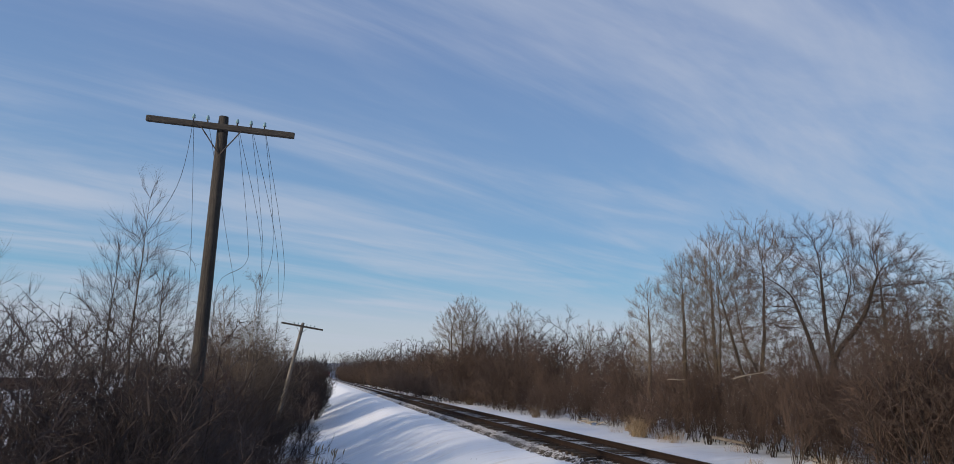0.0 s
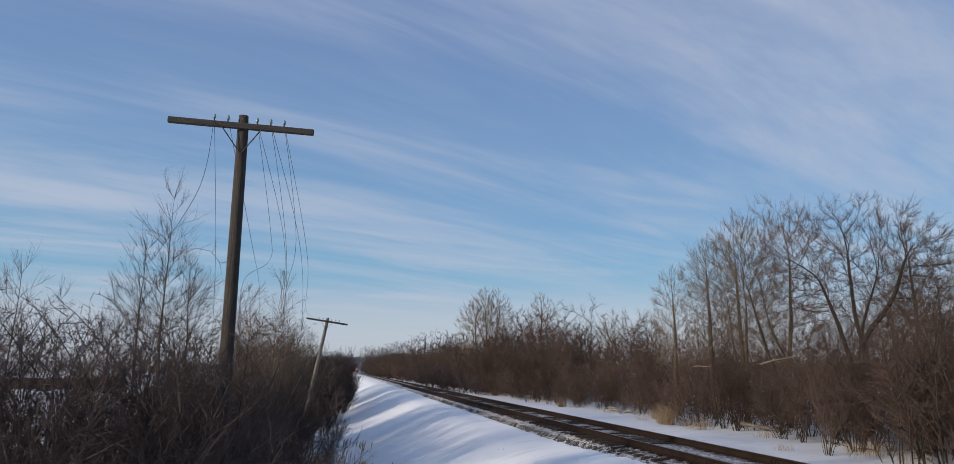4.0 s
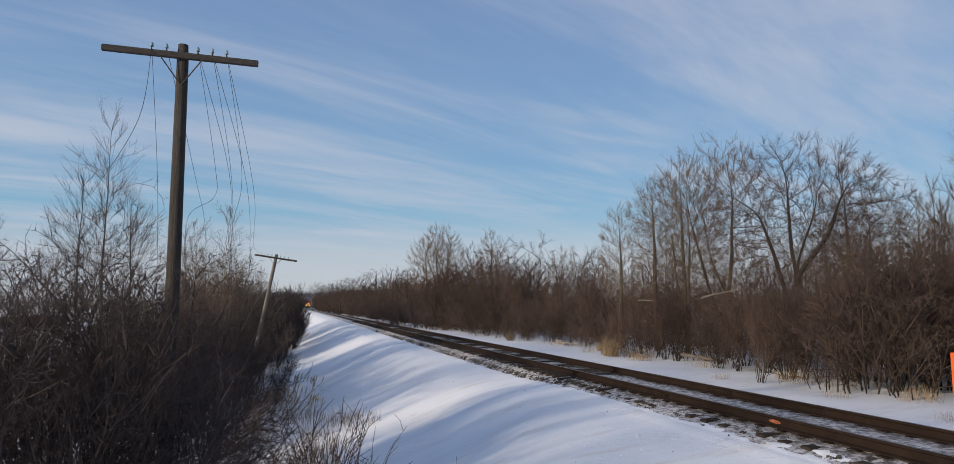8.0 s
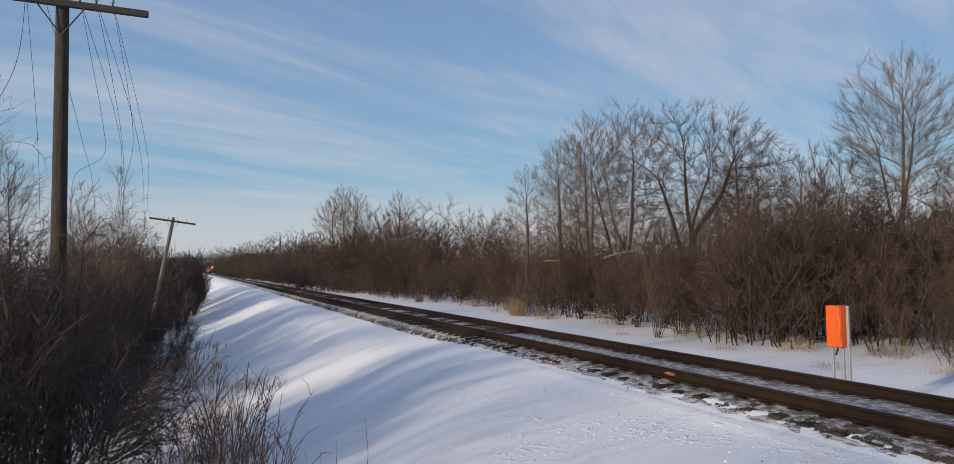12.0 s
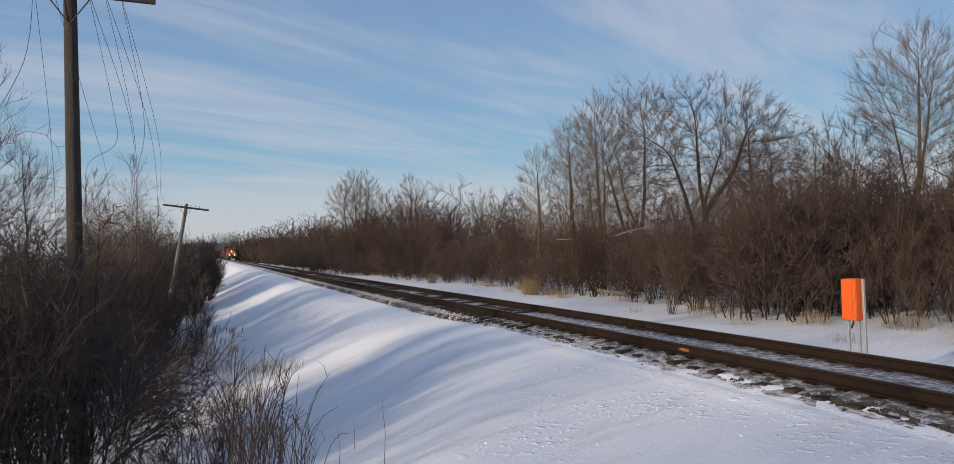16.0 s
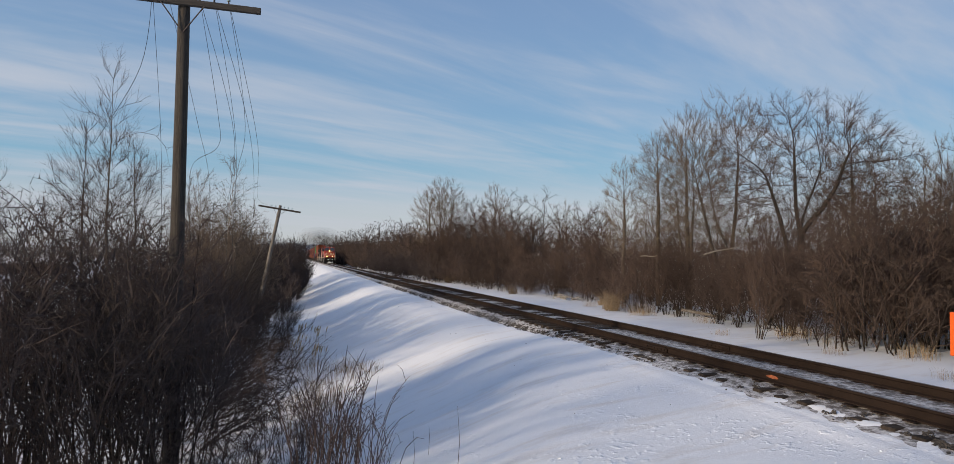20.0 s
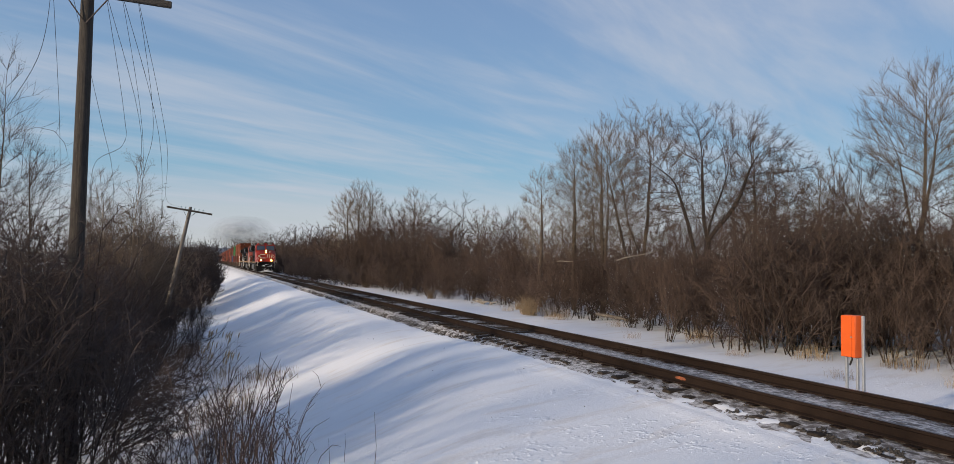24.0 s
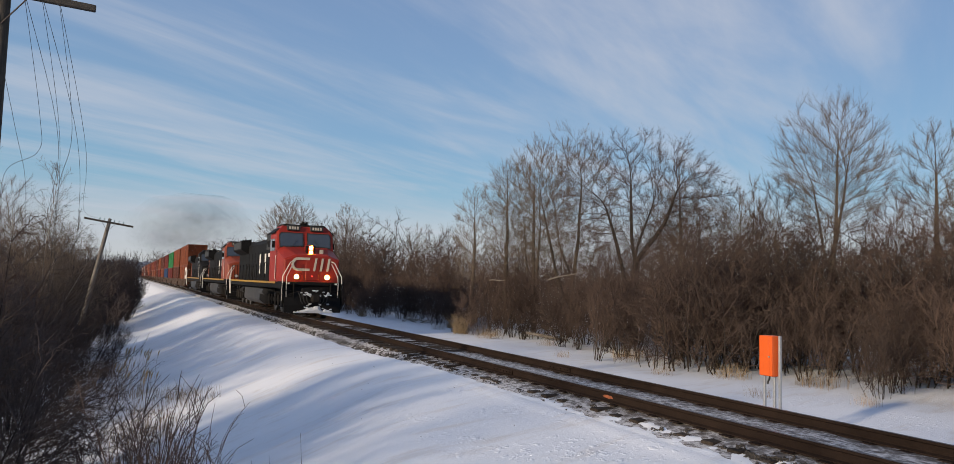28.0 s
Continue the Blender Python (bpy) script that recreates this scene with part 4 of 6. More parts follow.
    # far trees along the line, towards the end of the view
    for i in range(26):
        b = 9.6 - i * 0.255 + rng.uniform(-0.2, 0.2)
        far = 135 + i * 11 + rng.uniform(-8, 8)
        tree(far_tree[i % 3], b, far, (3.4 - 0.058 * i) * rng.uniform(0.72, 1.15), 10.0, "far leafless tree beside the track", rng.uniform(0, 360))
    woods = []
    for i in range(26):  # beside the track
        y = 235 + 12 * i + rng.uniform(-5, 5)
        x = 13.2 + rng.random() ** 1.5 * 9
        woods.append((far_tree[i % 3], put_ground(x, y, rng.uniform(0, 360)), (EYE[2] + y * math.tan(radians(rng.uniform(0.9, 1.9))) + 1.1) / 10))
    for i in range(16):  # behind the hedge
        y = 140 + 21 * i + rng.uniform(-8, 8)
        woods.append((far_tree[i % 3], put_ground(rng.uniform(-16, 1.0), y, rng.uniform(0, 360)), (EYE[2] + y * math.tan(radians(rng.uniform(0.7, 1.5))) + 2.4) / 10))
    for i in range(30):  # across the end of the view
        y = rng.uniform(660, 715)
        woods.append((far_tree[i % 3], put_ground(-45 + 3.6 * i, y, rng.uniform(0, 360)), (EYE[2] + y * math.tan(radians(rng.uniform(0.8, 1.35))) + 2.4) / 10))
    mass("far_woods", woods, "far leafless woods along the railway", "woods")
    # pale broken branches that hang in some shrubs
    for b, far, z, ln, tilt, turn in ((33.2, 20.0, 2.12, 1.5, 14, -50), (37.4, 19.2, 1.75, 0.9, -60, 40), (41.4, 18.8, 1.35, 0.9, 10, -45), (27.6, 23.5, 1.95, 0.7, 2, -50)):
        x, y = at_bearing(b, far * 1.72)
        z, ln = EYE[2] + (z - EYE[2]) * 1.72, ln * 1.35
        sh = plant("shrub", kinds[1], "leafless brown shrub with a pale broken branch caught in it", "shrub", "thicket beyond the track", put_ground(x + 0.3, y + 0.4, rng.uniform(0, 360)), scale=1.25)
        s = Shape()
        pts = [(ln * (k / 5 - 0.5), 0.03 * math.sin(k * 1.9), 0.03 * math.sin(k * 1.3)) for k in range(6)]
        s.tube(pts, [0.024, 0.027, 0.025, 0.022, 0.018, 0.010], 6)
        part("broken_branch", s, "bark_pale", sh, "pale broken branch", smooth=True, m=sh.matrix_basis.inverted() @ pose(x, y, z, 0, -tilt, turn))


def blades(rng, count, spread, height, bend=0.5, width=0.006):
    s = Shape()
    for i in range(count):
        a, r = rng.uniform(0, 6.283), spread * math.sqrt(rng.random())
        x, y, h = math.cos(a) * r, math.sin(a) * r, height * rng.uniform(0.5, 1.1)
        b = rng.uniform(0, 6.283)
        k = bend * rng.uniform(0.1, 1.0) * h
        w = width * rng.uniform(0.7, 1.3)
        s.tube([(x, y, -0.05), (x + math.cos(b) * k * 0.3, y + math.sin(b) * k * 0.3, h * 0.55), (x + math.cos(b) * k, y + math.sin(b) * k, h)], [w, w * 0.8, w * 0.25], 3, cap=False)
    return s


def make_grass():
    rng = random.Random(21)
    tufts = [blades(rng, 170, 0.42, 0.95, 1.0, 0.006).mesh("grass_tuft", "dry_grass") for i in range(2)]
    low = [blades(rng, 70, 0.55, 0.42, 0.6, 0.0038).mesh("grass_tuft", "dry_grass") for i in range(3)]

    def tuft(me, x, y, scale, label="tuft of tall dry straw-coloured grass in snow"):
        ob = new("grass_tuft", me)
        ob.matrix_basis = put_ground(x, y, rng.uniform(0, 360))
        ob.scale = (scale, scale, scale)
        tagged(ob, label, "grass", "dry grass tufts")
    k = FAR_SIDE
    tuft(tufts[0], 13.55 * k, 29.3 * k, 0.95 * k)
    tuft(tufts[1], 13.9 * k, 30.3 * k, 0.85 * k)
    for i in range(9):  # straw along the thicket's foot
        y = rng.uniform(30, 95)
        tuft(tufts[i % 2], (13.7 + rng.uniform(-0.5, 0.8)) * k, y * k, rng.uniform(0.35, 0.7) * k)
    for i in range(18):
        y = rng.uniform(4, 32)
        tuft(low[i % 3], (14.0 + 1.2 * smooth_step(20, 4, y) + rng.uniform(-0.7, 1.0)) * k, y * k, rng.uniform(0.5, 1.1) * k, "low dry grass at the foot of the thicket")
    for x, y in ((12.5, 14.6), (12.4, 19.2), (12.2, 11.2), (13.3, 9.5)):
        tuft(low[1], x * k, y * k, 0.7, "small tuft of dry grass standing in snow")
    # bank beside the pole line
    for b, far in ((-0.8, 33), (0.3, 28), (1.2, 27), (1.8, 22), (3.6, 23), (4.3, 22.5), (0.6, 19), (2.2, 17.5), (3.0, 19), (-1.0, 24), (5.0, 21), (1.4, 15.6), (2.6, 14.2)):
        x, y = at_bearing(b, far)
        tuft(low[rng.randrange(3)], x, y, rng.uniform(0.8, 1.5), "dry grass on the snowy bank")
    # feathery seed heads of reed
    for b, far, h in ((0.2, 30, 1.3), (1.5, 31, 1.0), (-0.3, 27, 1.1), (1.4, 25, 0.8)):
        x, y = at_bearing(b, far)
        z = ground_height(x, y)
        reed = thing("reed_clump", "clump of dry reeds with feathery tan seed heads", "reeds", "reeds on the bank", m=pose(x, y, z))
        for k in range(9):
            a, r = rng.uniform(0, 6.28), rng.uniform(0, 0.35)
            px, py, hh = math.cos(a) * r, math.sin(a) * r, h * rng.uniform(0.7, 1.1)
            part("stalk", Shape().tube([(px, py, -0.05), (px + 0.03, py, hh * 0.6), (px + 0.08, py + 0.02, hh)], [0.006, 0.005, 0.003], 3), "dry_grass", reed)
            part("plume", Shape().tube([(px + 0.08, py + 0.02, hh - 0.05), (px + 0.10, py + 0.02, hh + 0.08), (px + 0.15, py + 0.03, hh + 0.2)], [0.012, 0.024, 0.004], 5), "seed_head", reed)


def make_left_side():
    rng = random.Random(31)
    kinds = [shrub_meshes(500 + i, 4.2, 7, (0.9, 0.8, 1.0, 0.8)[i], spec=NEAR, twig=("twig_black", "twig_brown", "twig_black", "twig_black")[i], bark="bark_black", radius=0.019, limit=(1.25, 1.05, 1.35, 1.1)[i], thin=1.2) for i in range(4)]
    bushy = [shrub_meshes(560 + i, 4.2, 7, 1.1, spec=HEDGE, twig=("twig_black", "twig_dark", "twig_black")[i], bark="bark_dark", radius=0.022, limit=1.3, thin=1.15) for i in range(3)]
    plain = [shrub_meshes(580 + i, 4.2, 7, 1.1, spec=PLAIN, twig="twig_black", bark="bark_dark", radius=0.026, limit=1.35, thin=1.7) for i in range(2)]
    thinned = [shrub_meshes(520 + i, 4.2, 5, 1.0, spec=OPEN, twig=("twig_black", "twig_brown", "twig_black")[i], bark="bark_black", radius=0.018, limit=1.5, thin=0.9) for i in range(3)]
    fine = [shrub_meshes(600 + i, 4.2, 9, 1.0, spec=FINE, twig="twig_black", bark="bark_black", radius=0.016, thin=0.8, limit=(1.5, 1.3, 1.6)[i], base=0.45, lean=0.4) for i in range(3)]
    whips = [shrub_meshes(540 + i, 4.2, 9, 0.8, spec=WHIP, twig=("twig_brown", "twig_black", "twig_grey")[i], bark="bark_dark", radius=0.018, limit=0.9) for i in range(3)]
    label = "dense dark leafless shrub on the low side of the bank"

    def shrub(kind, x, y, scale, words=label):
        plant("shrub", kind, words, "shrub", "shrubs along the pole line", put_ground(x, y, rng.uniform(0, 360)), scale=scale)

    hazy = []

    def sized(kind, bearing, far, top, words=label):
        """A shrub whose top stands top degrees above the horizon."""
        x, y = at_bearing(bearing, far)
        if far < 54 and -4.2 < bearing < -1.8:  # the second pole stands clear
            top = min(top, -2.6)
        if far > 56:
            hazy.append((kind, put_ground(x, y, rng.uniform(0, 360)), (EYE[2] + far * math.tan(radians(top)) - ground_height(x, y)) / 4.2))
        elif math.hypot(x + 2.42, y - 15.6) > 0.5:
            shrub(kind, x, y, (EYE[2] + far * math.tan(radians(top)) - ground_height(x, y)) / 4.2, words)
    for i in range(46):  # low shrubs between the first and the second pole
        far = 18 + 34 * rng.random() ** 1.2
        edge = -5.4 + 1.7 * smooth_step(18, 27, far) + 2.6 * smooth_step(25, 52, far) - 45 / far
        b = edge - 6.0 * rng.random() ** 2.2
        if b < -7.0 and far < 25:
            far += 9
        top = (-0.5 if b > -2.1 else -3.5 + 3.9 * smooth_step(-3.5, -5.5, b)) * rng.uniform(0.85, 1.15)
        sized(bushy[rng.randrange(3)], b, far, top)
    for i in range(19):  # the taller belt to their left
        b = rng.uniform(-26, -6.0)
        if -23.0 < b < -17.5:
            continue
        sized((kinds + thinned)[rng.randrange(7)], b, rng.uniform(24, 44), (3.4 if b < -10 else 2.0) * rng.uniform(0.75, 1.2))
    for i in range(40):  # along the line beyond the second pole
        far = 57 + 62 * (i / 40) ** 1.2 + rng.uniform(-1.5, 1.5)
        edge = -1.0 + 1.2 * smooth_step(56, 82, far)
        b = edge - rng.random() ** 1.6 * 8.0
        sized(plain[rng.randrange(2)], b, far, rng.uniform(0.8, 1.9) if b > -4 else rng.uniform(1.2, 2.6))
    for i in range(14):  # just behind the second pole
        sized(plain[rng.randrange(2)], rng.uniform(-5.5, -1.6), rng.uniform(57, 64), rng.uniform(-0.2, 1.4))
    thick = [shrub_meshes(640 + i, 4.2, 8, 1.6, spec=ROUGH, twig=("twig_black", "twig_dark")[i], bark="bark_dark", radius=0.02, thin=1.3, limit=1.9, base=0.5, lean=0.5) for i in range(2)]
    for i in range(34):  # the close dark edge of the hedge on either side of the second pole
        far = 30 + 62 * ((i + rng.random()) / 34) ** 1.2
        x = -1.7 + 1.8 * smooth_step(34, 90, far) - rng.random() ** 1.5 * 2.0
        top = -3.4 + 3.6 * smooth_step(30, 56, far) + rng.uniform(-0.4, 0.5)
        if far < 54.5 and abs(x * 54.8 / far + 2.85) < 1.2:
            top = min(top, -2.6)
        at = put_ground(x, far, rng.uniform(0, 360))
        size = (EYE[2] + far * math.tan(radians(top)) - at.translation.z) / 4.2
        if math.hypot(x + 2.85, far - 54.8) < 0.6:
            continue
        if far < 57:
            plant("shrub", thick[i % 2], label, "shrub", "shrubs along the pole line", at, scale=size)
        else:
            hazy.append((thick[i % 2], at, size))
    tan = [shrub_meshes(650, 4.2, 9, 1.5, spec=ROUGH, twig="twig_tan", bark="bark_grey", radius=0.018, thin=0.9, limit=1.8, base=0.4, lean=0.5)]
    for b, far, top in ((-5.9, 37, 4.4), (-5.0, 38, 3.8), (-4.3, 41, 3.2), (-6.6, 40, 3.6), (-7.4, 36, 3.4), (-5.4, 44, 4.2)):
        sized(tan[0], b, far, top, "bushy tan leafless shrub round the pale trees")
    for b, far, top in ((-0.9, 38, -3.6), (-0.5, 42, -3.1), (-1.4, 33, -4.4), (-0.3, 46, -2.5), (-1.7, 30, -5.0), (-1.1, 47, -2.2)):  # the hedge's foot below the second pole
        sized(thick[0], b, far, top)
    mass("far_hedge", hazy, "far dark leafless hedge along the pole line", "hedge")
    for i in range(13):  # low growth before its foot
        far = rng.uniform(29, 50)
        sized(bushy[rng.randrange(3)], rng.uniform(-5.0, -2.2 - 40 / far * smooth_step(50, 29, far)), far, rng.uniform(-4.4, -3.5))
    for i in range(10):  # dark belt left of the second pole
        sized(bushy[rng.randrange(3)], rng.uniform(-11, -4.6), rng.uniform(24, 46), rng.uniform(1.2, 2.4))
    for i in range(6):  # before the first pole, tall and open at the foot
        b = -27 + 19.3 * (i + rng.random()) / 6
        sized(thinned[rng.randrange(3)], b, rng.uniform(10.5, 15.5), (5.2 if b < -10.5 else 2.6 if b < -9 else 0.6) * rng.uniform(0.6, 1.1))
    for i in range(6):  # a close screen of fine twigs about the first pole's foot
        b = -14.0 + 7.2 * (i + rng.random()) / 6
        sized(fine[i % 3], b, rng.uniform(11.5, 14.8), (2.8 if b < -9.5 else 1.6 if b < -8 else -0.4) * rng.uniform(0.7, 1.15))
    crest = [shrub_meshes(630 + i, 4.2, (7, 9)[i], 1.0, spec=CREST, twig="twig_black", bark="bark_dark", radius=0.015, thin=0.85, limit=1.5, base=0.5, lean=0.35) for i in range(2)]
    for i in range(16):  # bare stems below, a close mesh of twigs above
        b = -28 + 18.5 * (i + rng.random()) / 16
        sized(crest[i % 2], b, rng.uniform(11, 15.5), rng.uniform(4.3, 7.0) if b < -12 else rng.uniform(2.8, 4.6))
    for i in range(4):  # unseen shrubs added beside the camera, to throw shadow streaks on the snow
        shrub(kinds[rng.randrange(4)], -7.0 - rng.uniform(0, 5), -4 + i * 2.4 + rng.uniform(-0.4, 0.4), rng.uniform(0.8, 1.2))
    for i in range(6):  # nearest, thin and tall
        sized(whips[rng.randrange(3) % 2], rng.uniform(-26, -13), rng.uniform(8.5, 13), rng.uniform(-4, 3.5), "thin leafless reddish-brown shrub growing beside the bank")
    # low arching branches that lean out over the snow
    arch = []
    for i in range(3):
        w, tw = Shape(), Shape()
        for k in range(7):
            a = rng.uniform(-0.9, 0.9)
            grow(rng, (0, rng.uniform(-0.3, 0.3), -0.1), (math.cos(a) * 1.25, math.sin(a) * 1.1, 1.0), rng.uniform(1.5, 2.9), 0.016, 0, [(8, 38, 0.42, 0.2, 0.06, -0.035), (4, 40, 0.55, 0.1, 0.10, 0.0), (3, 40, 0.7, 0.1, 0.12, 0.0), (0, 0, 0, 0, 0.1, 0)], w, tw, None, 0.85)
        arch.append((w.mesh("trunk", "bark_dark", smooth=True), tw.mesh("crown", ("twig_dark", "twig_black", "twig_black")[i])))
    for b, far, k in ((-7.0, 17.2, 1.1), (-6.6, 19.5, 1.1), (-8.4, 18.0, 1.2), (-6.0, 22.5, 1.1), (-5.6, 24.5, 1.1), (-5.0, 27.0, 1.1), (-4.4, 30.0, 1.1), (-6.8, 20.5, 1.15)):
        x, y = at_bearing(b, far)
        plant("shrub", arch[rng.randrange(3)], "low leafless shrub arching over the snow", "shrub", "shrubs along the pole line", put_ground(x, y, rng.uniform(-60, 30)), scale=k)
    # slender trees among the shrubs
    cone = [[(0, 0, 3.0, 1.7, 1.7), (0.1, 0, 4.8, 1.15, 1.7), (0.05, 0, 6.5, 0.55, 1.4)], [(0, 0, 3.2, 1.4, 1.9), (-0.1, 0, 5.2, 0.95, 1.8), (0, 0, 6.7, 0.5, 1.2)]]
    slim = [filled_tree(600 + i, cone[i], (1150, 900)[i], [[(0, 0, -0.2), (0.05, 0, 1.6), (-0.03, 0, 4.2), (0.06, 0, 7.6)], [(0.02, 0, 0.8), (-0.45, 0.1, 2.2), (-0.8, 0.1, 3.6)]], 0.058, step=0.18, kill=0.24, keep=1.6, rise=0.34, wander=0.05, ease=4, power=1.75, thin=0.0048, tips=6, bark="bark_mid", twig="twig_dark") for i in range(2)]
    birch = limbed_tree(620, (4.6, 1.9, 3.5), 0.5, 6, 0.055, LEADER, 26, bark="bark_pale", twig="twig_tan", thin=0.75)

    def tree(mesh, bearing, far, top, label, turn=0.0):
        x, y = at_bearing(bearing, far)
        z = ground_height(x, y)
        plant("tree", mesh, label, "tree", "slender trees by the poles", pose(x, y, z, 0, 0, turn), scale=(EYE[2] + far * math.tan(radians(top)) - z) / 8.0)
    # two unseen trees, added left of the view to shade the foreground
    for x, y, k in ((-8.5, 0.5, 1.15), (-9.5, 6.0, 1.2)):
        plant("tree", slim[0], "slender leafless tree among the shrubs", "tree", "slender trees by the poles", put_ground(x, y, x * 40), scale=k)
    tree(slim[0], -13.3, 21, 14.3, "slender leafless tree among the shrubs")
    tree(slim[1], -14.9, 23, 10.0, "slender leafless tree among the shrubs", 70)
    tree(slim[1], -11.6, 24, 8.6, "slender leafless tree among the shrubs", 170)
    tree(birch, -5.6, 36, 7.6, "clump of slender pale-barked leafless trees")
    tree(slim[1], -7.2, 37, 4.6, "slender leafless tree among the shrubs", 40)
    tree(birch, -6.6, 33, 6.4, "clump of slender pale-barked leafless trees", 120)
    tree(slim[0], -4.7, 41, 4.8, "slender leafless tree among the shrubs", 75)
    tree(slim[1], -7.9, 30, 6.2, "slender leafless tree among the shrubs", 130)
    tree(slim[1], -22.5, 16, 8.0, "slender leafless tree among the shrubs", 20)
    tree(slim[0], -19.8, 22, 6.0, "slender leafless tree among the shrubs", 220)
    tree(slim[0], -3.6, 60, 3.6, "slender leafless tree among the shrubs", 90)
    tree(slim[1], -2.6, 66, 3.0, "slender leafless tree among the shrubs", 190)
    # pale tan growth round the foot of the clump
    for b, far, top in ((-5.2, 40, 2.4), (-4.2, 43, 2.2), (-6.4, 41, 2.0), (-3.6, 62, 2.6), (-4.7, 46, 2.8)):
        sized(whips[2], b, far, top, "thin tan leafless shrub round the pale trees")
    # weeds in front of the shrubs
    weeds = []
    for i in range(5):
        s = Shape()
        for k in range((3, 5, 4, 6, 2)[i]):
            a, turn = rng.uniform(0, 6.283), rng.uniform(-0.5, 0.5)
            h, lean, droop = rng.uniform(0.7, 1.6), rng.uniform(0.05, 0.35), rng.uniform(0.0, 0.35)
            pts = []
            for j in range(7):
                f = j / 6
                r = 0.08 + lean * h * f + droop * h * f ** 3
                b = a + turn * f
                pts.append(Vector((r * math.cos(b), r * math.sin(b), -0.06 + h * (f - 0.35 * droop * f ** 4))))
            s.tube(pts, [0.0064, 0.006, 0.0055, 0.005, 0.0045, 0.004, 0.0025], 3, cap=False)
            for j in range(rng.randrange(4, 10)):
                i0 = rng.randrange(2, 6)
                q = pts[i0].lerp(pts[i0 + 1], rng.random())
                b, ln = rng.uniform(0, 6.283), rng.uniform(0.12, 0.42) * h * 0.7
                way = Vector((math.cos(b) * 0.7, math.sin(b) * 0.7, rng.uniform(0.5, 1.1))).normalized()
                mid, end = q + way * ln * 0.55, q + way * ln + Vector((math.cos(b) * 0.03, math.sin(b) * 0.03, rng.uniform(-0.10, 0.02)))
                s.tube([q, mid, end], [0.0045, 0.004, 0.0025], 3, cap=False)
                for n in range(2):
                    p = q.lerp(end, rng.uniform(0.4, 0.95))
                    s.spike(p, p + Vector((rng.gauss(0, 0.06), rng.gauss(0, 0.06), rng.uniform(0.02, 0.12))), 0.0034)
        weeds.append(s.mesh("weed", "dry_weed"))
    for i in range(48):
        far = rng.uniform(9.5, 17)
        b = rng.uniform(-7, 1.0) if i % 5 else rng.uniform(0.5, 4.0)
        x, y = at_bearing(b, far)
        ob = new("weed", weeds[i % 5])
        ob.matrix_basis = put_ground(x, y, rng.uniform(0, 360))
        k = rng.uniform(0.65, 1.2) * (1.0 if b < 1 else 0.85)
        ob.scale = (k, k, k)
        tagged(ob, "dry brown leafless weed stalks standing in snow", "weed", "weeds on the bank")
    # a stand of tall thin weeds nearest the camera, with nodding tips
    tall_weeds = []
    for i in range(4):
        s = Shape()
        for k in range((4, 6, 5, 3)[i]):
            a = rng.uniform(0, 6.283)
            h, lean, nod = rng.uniform(0.8, 1.55), rng.uniform(0.02, 0.34), rng.uniform(0.0, 0.24)
            pts = []
            for j in range(9):
                f = j / 8
                r = 0.10 + lean * h * f + nod * h * f ** 4
                pts.append(Vector((r * math.cos(a) + 0.015 * math.sin(5 * f + k), r * math.sin(a) + 0.015 * math.sin(4 * f + 2 * k), -0.06 + h * (f - 0.5 * nod * f ** 6))))
            s.tube(pts, [0.0062, 0.006, 0.0057, 0.0053, 0.0048, 0.0043, 0.0037, 0.003, 0.002], 3, cap=False)
            for j in range(rng.randrange(1, 5)):
                i0 = rng.randrange(3, 8)
                q = pts[i0].lerp(pts[i0 + 1], rng.random())
                b, ln = rng.uniform(0, 6.283), rng.uniform(0.15, 0.4)
                way = Vector((math.cos(b) * 0.45, math.sin(b) * 0.45, 1.0)).normalized()
                end = q + way * ln + Vector((math.cos(b) * 0.06, math.sin(b) * 0.06, -0.03))
                s.tube([q, q + way * ln * 0.6, end], [0.0042, 0.0034, 0.002], 3, cap=False)
        tall_weeds.append(s.mesh("weed", "dry_weed"))
    for i in range(17):
        b = 0.6 + 6.3 * (i + rng.random()) / 17
        far = rng.uniform(7.5, 9.8)
        x, y = at_bearing(b, far)
        top = -(5.9 + 0.95 * max(0.0, b - 3.0)) * rng.uniform(0.95, 1.45)
        ob = new("weed", tall_weeds[i % 4])
        ob.matrix_basis = put_ground(x, y, rng.uniform(0, 360))
        k = max(0.4, (EYE[2] + far * math.tan(radians(top)) - ground_height(x, y)) / 1.45)
        ob.scale = (k, k, k)
        tagged(ob, "tall thin dry weed stalks with nodding tips in snow", "weed", "weeds on the bank")
    # the same dry grass in one low patch on the bank's edge
    patch = blades(rng, 40, 0.17, 0.17, 1.3, 0.0022).mesh("grass_tuft", "dry_grass")
    for b, far in ((8.7, 6.75), (9.7, 6.6), (10.7, 6.7), (11.7, 6.55), (10.2, 6.85)):
        x, y = at_bearing(b, far)
        ob = new("grass_tuft", patch)
        ob.matrix_basis = put_ground(x, y, rng.uniform(0, 360))
        tagged(ob, "small tuft of dry tan grass standing in snow", "grass", "dry grass tufts")
    x, y = at_bearing(7.65, 8.7)
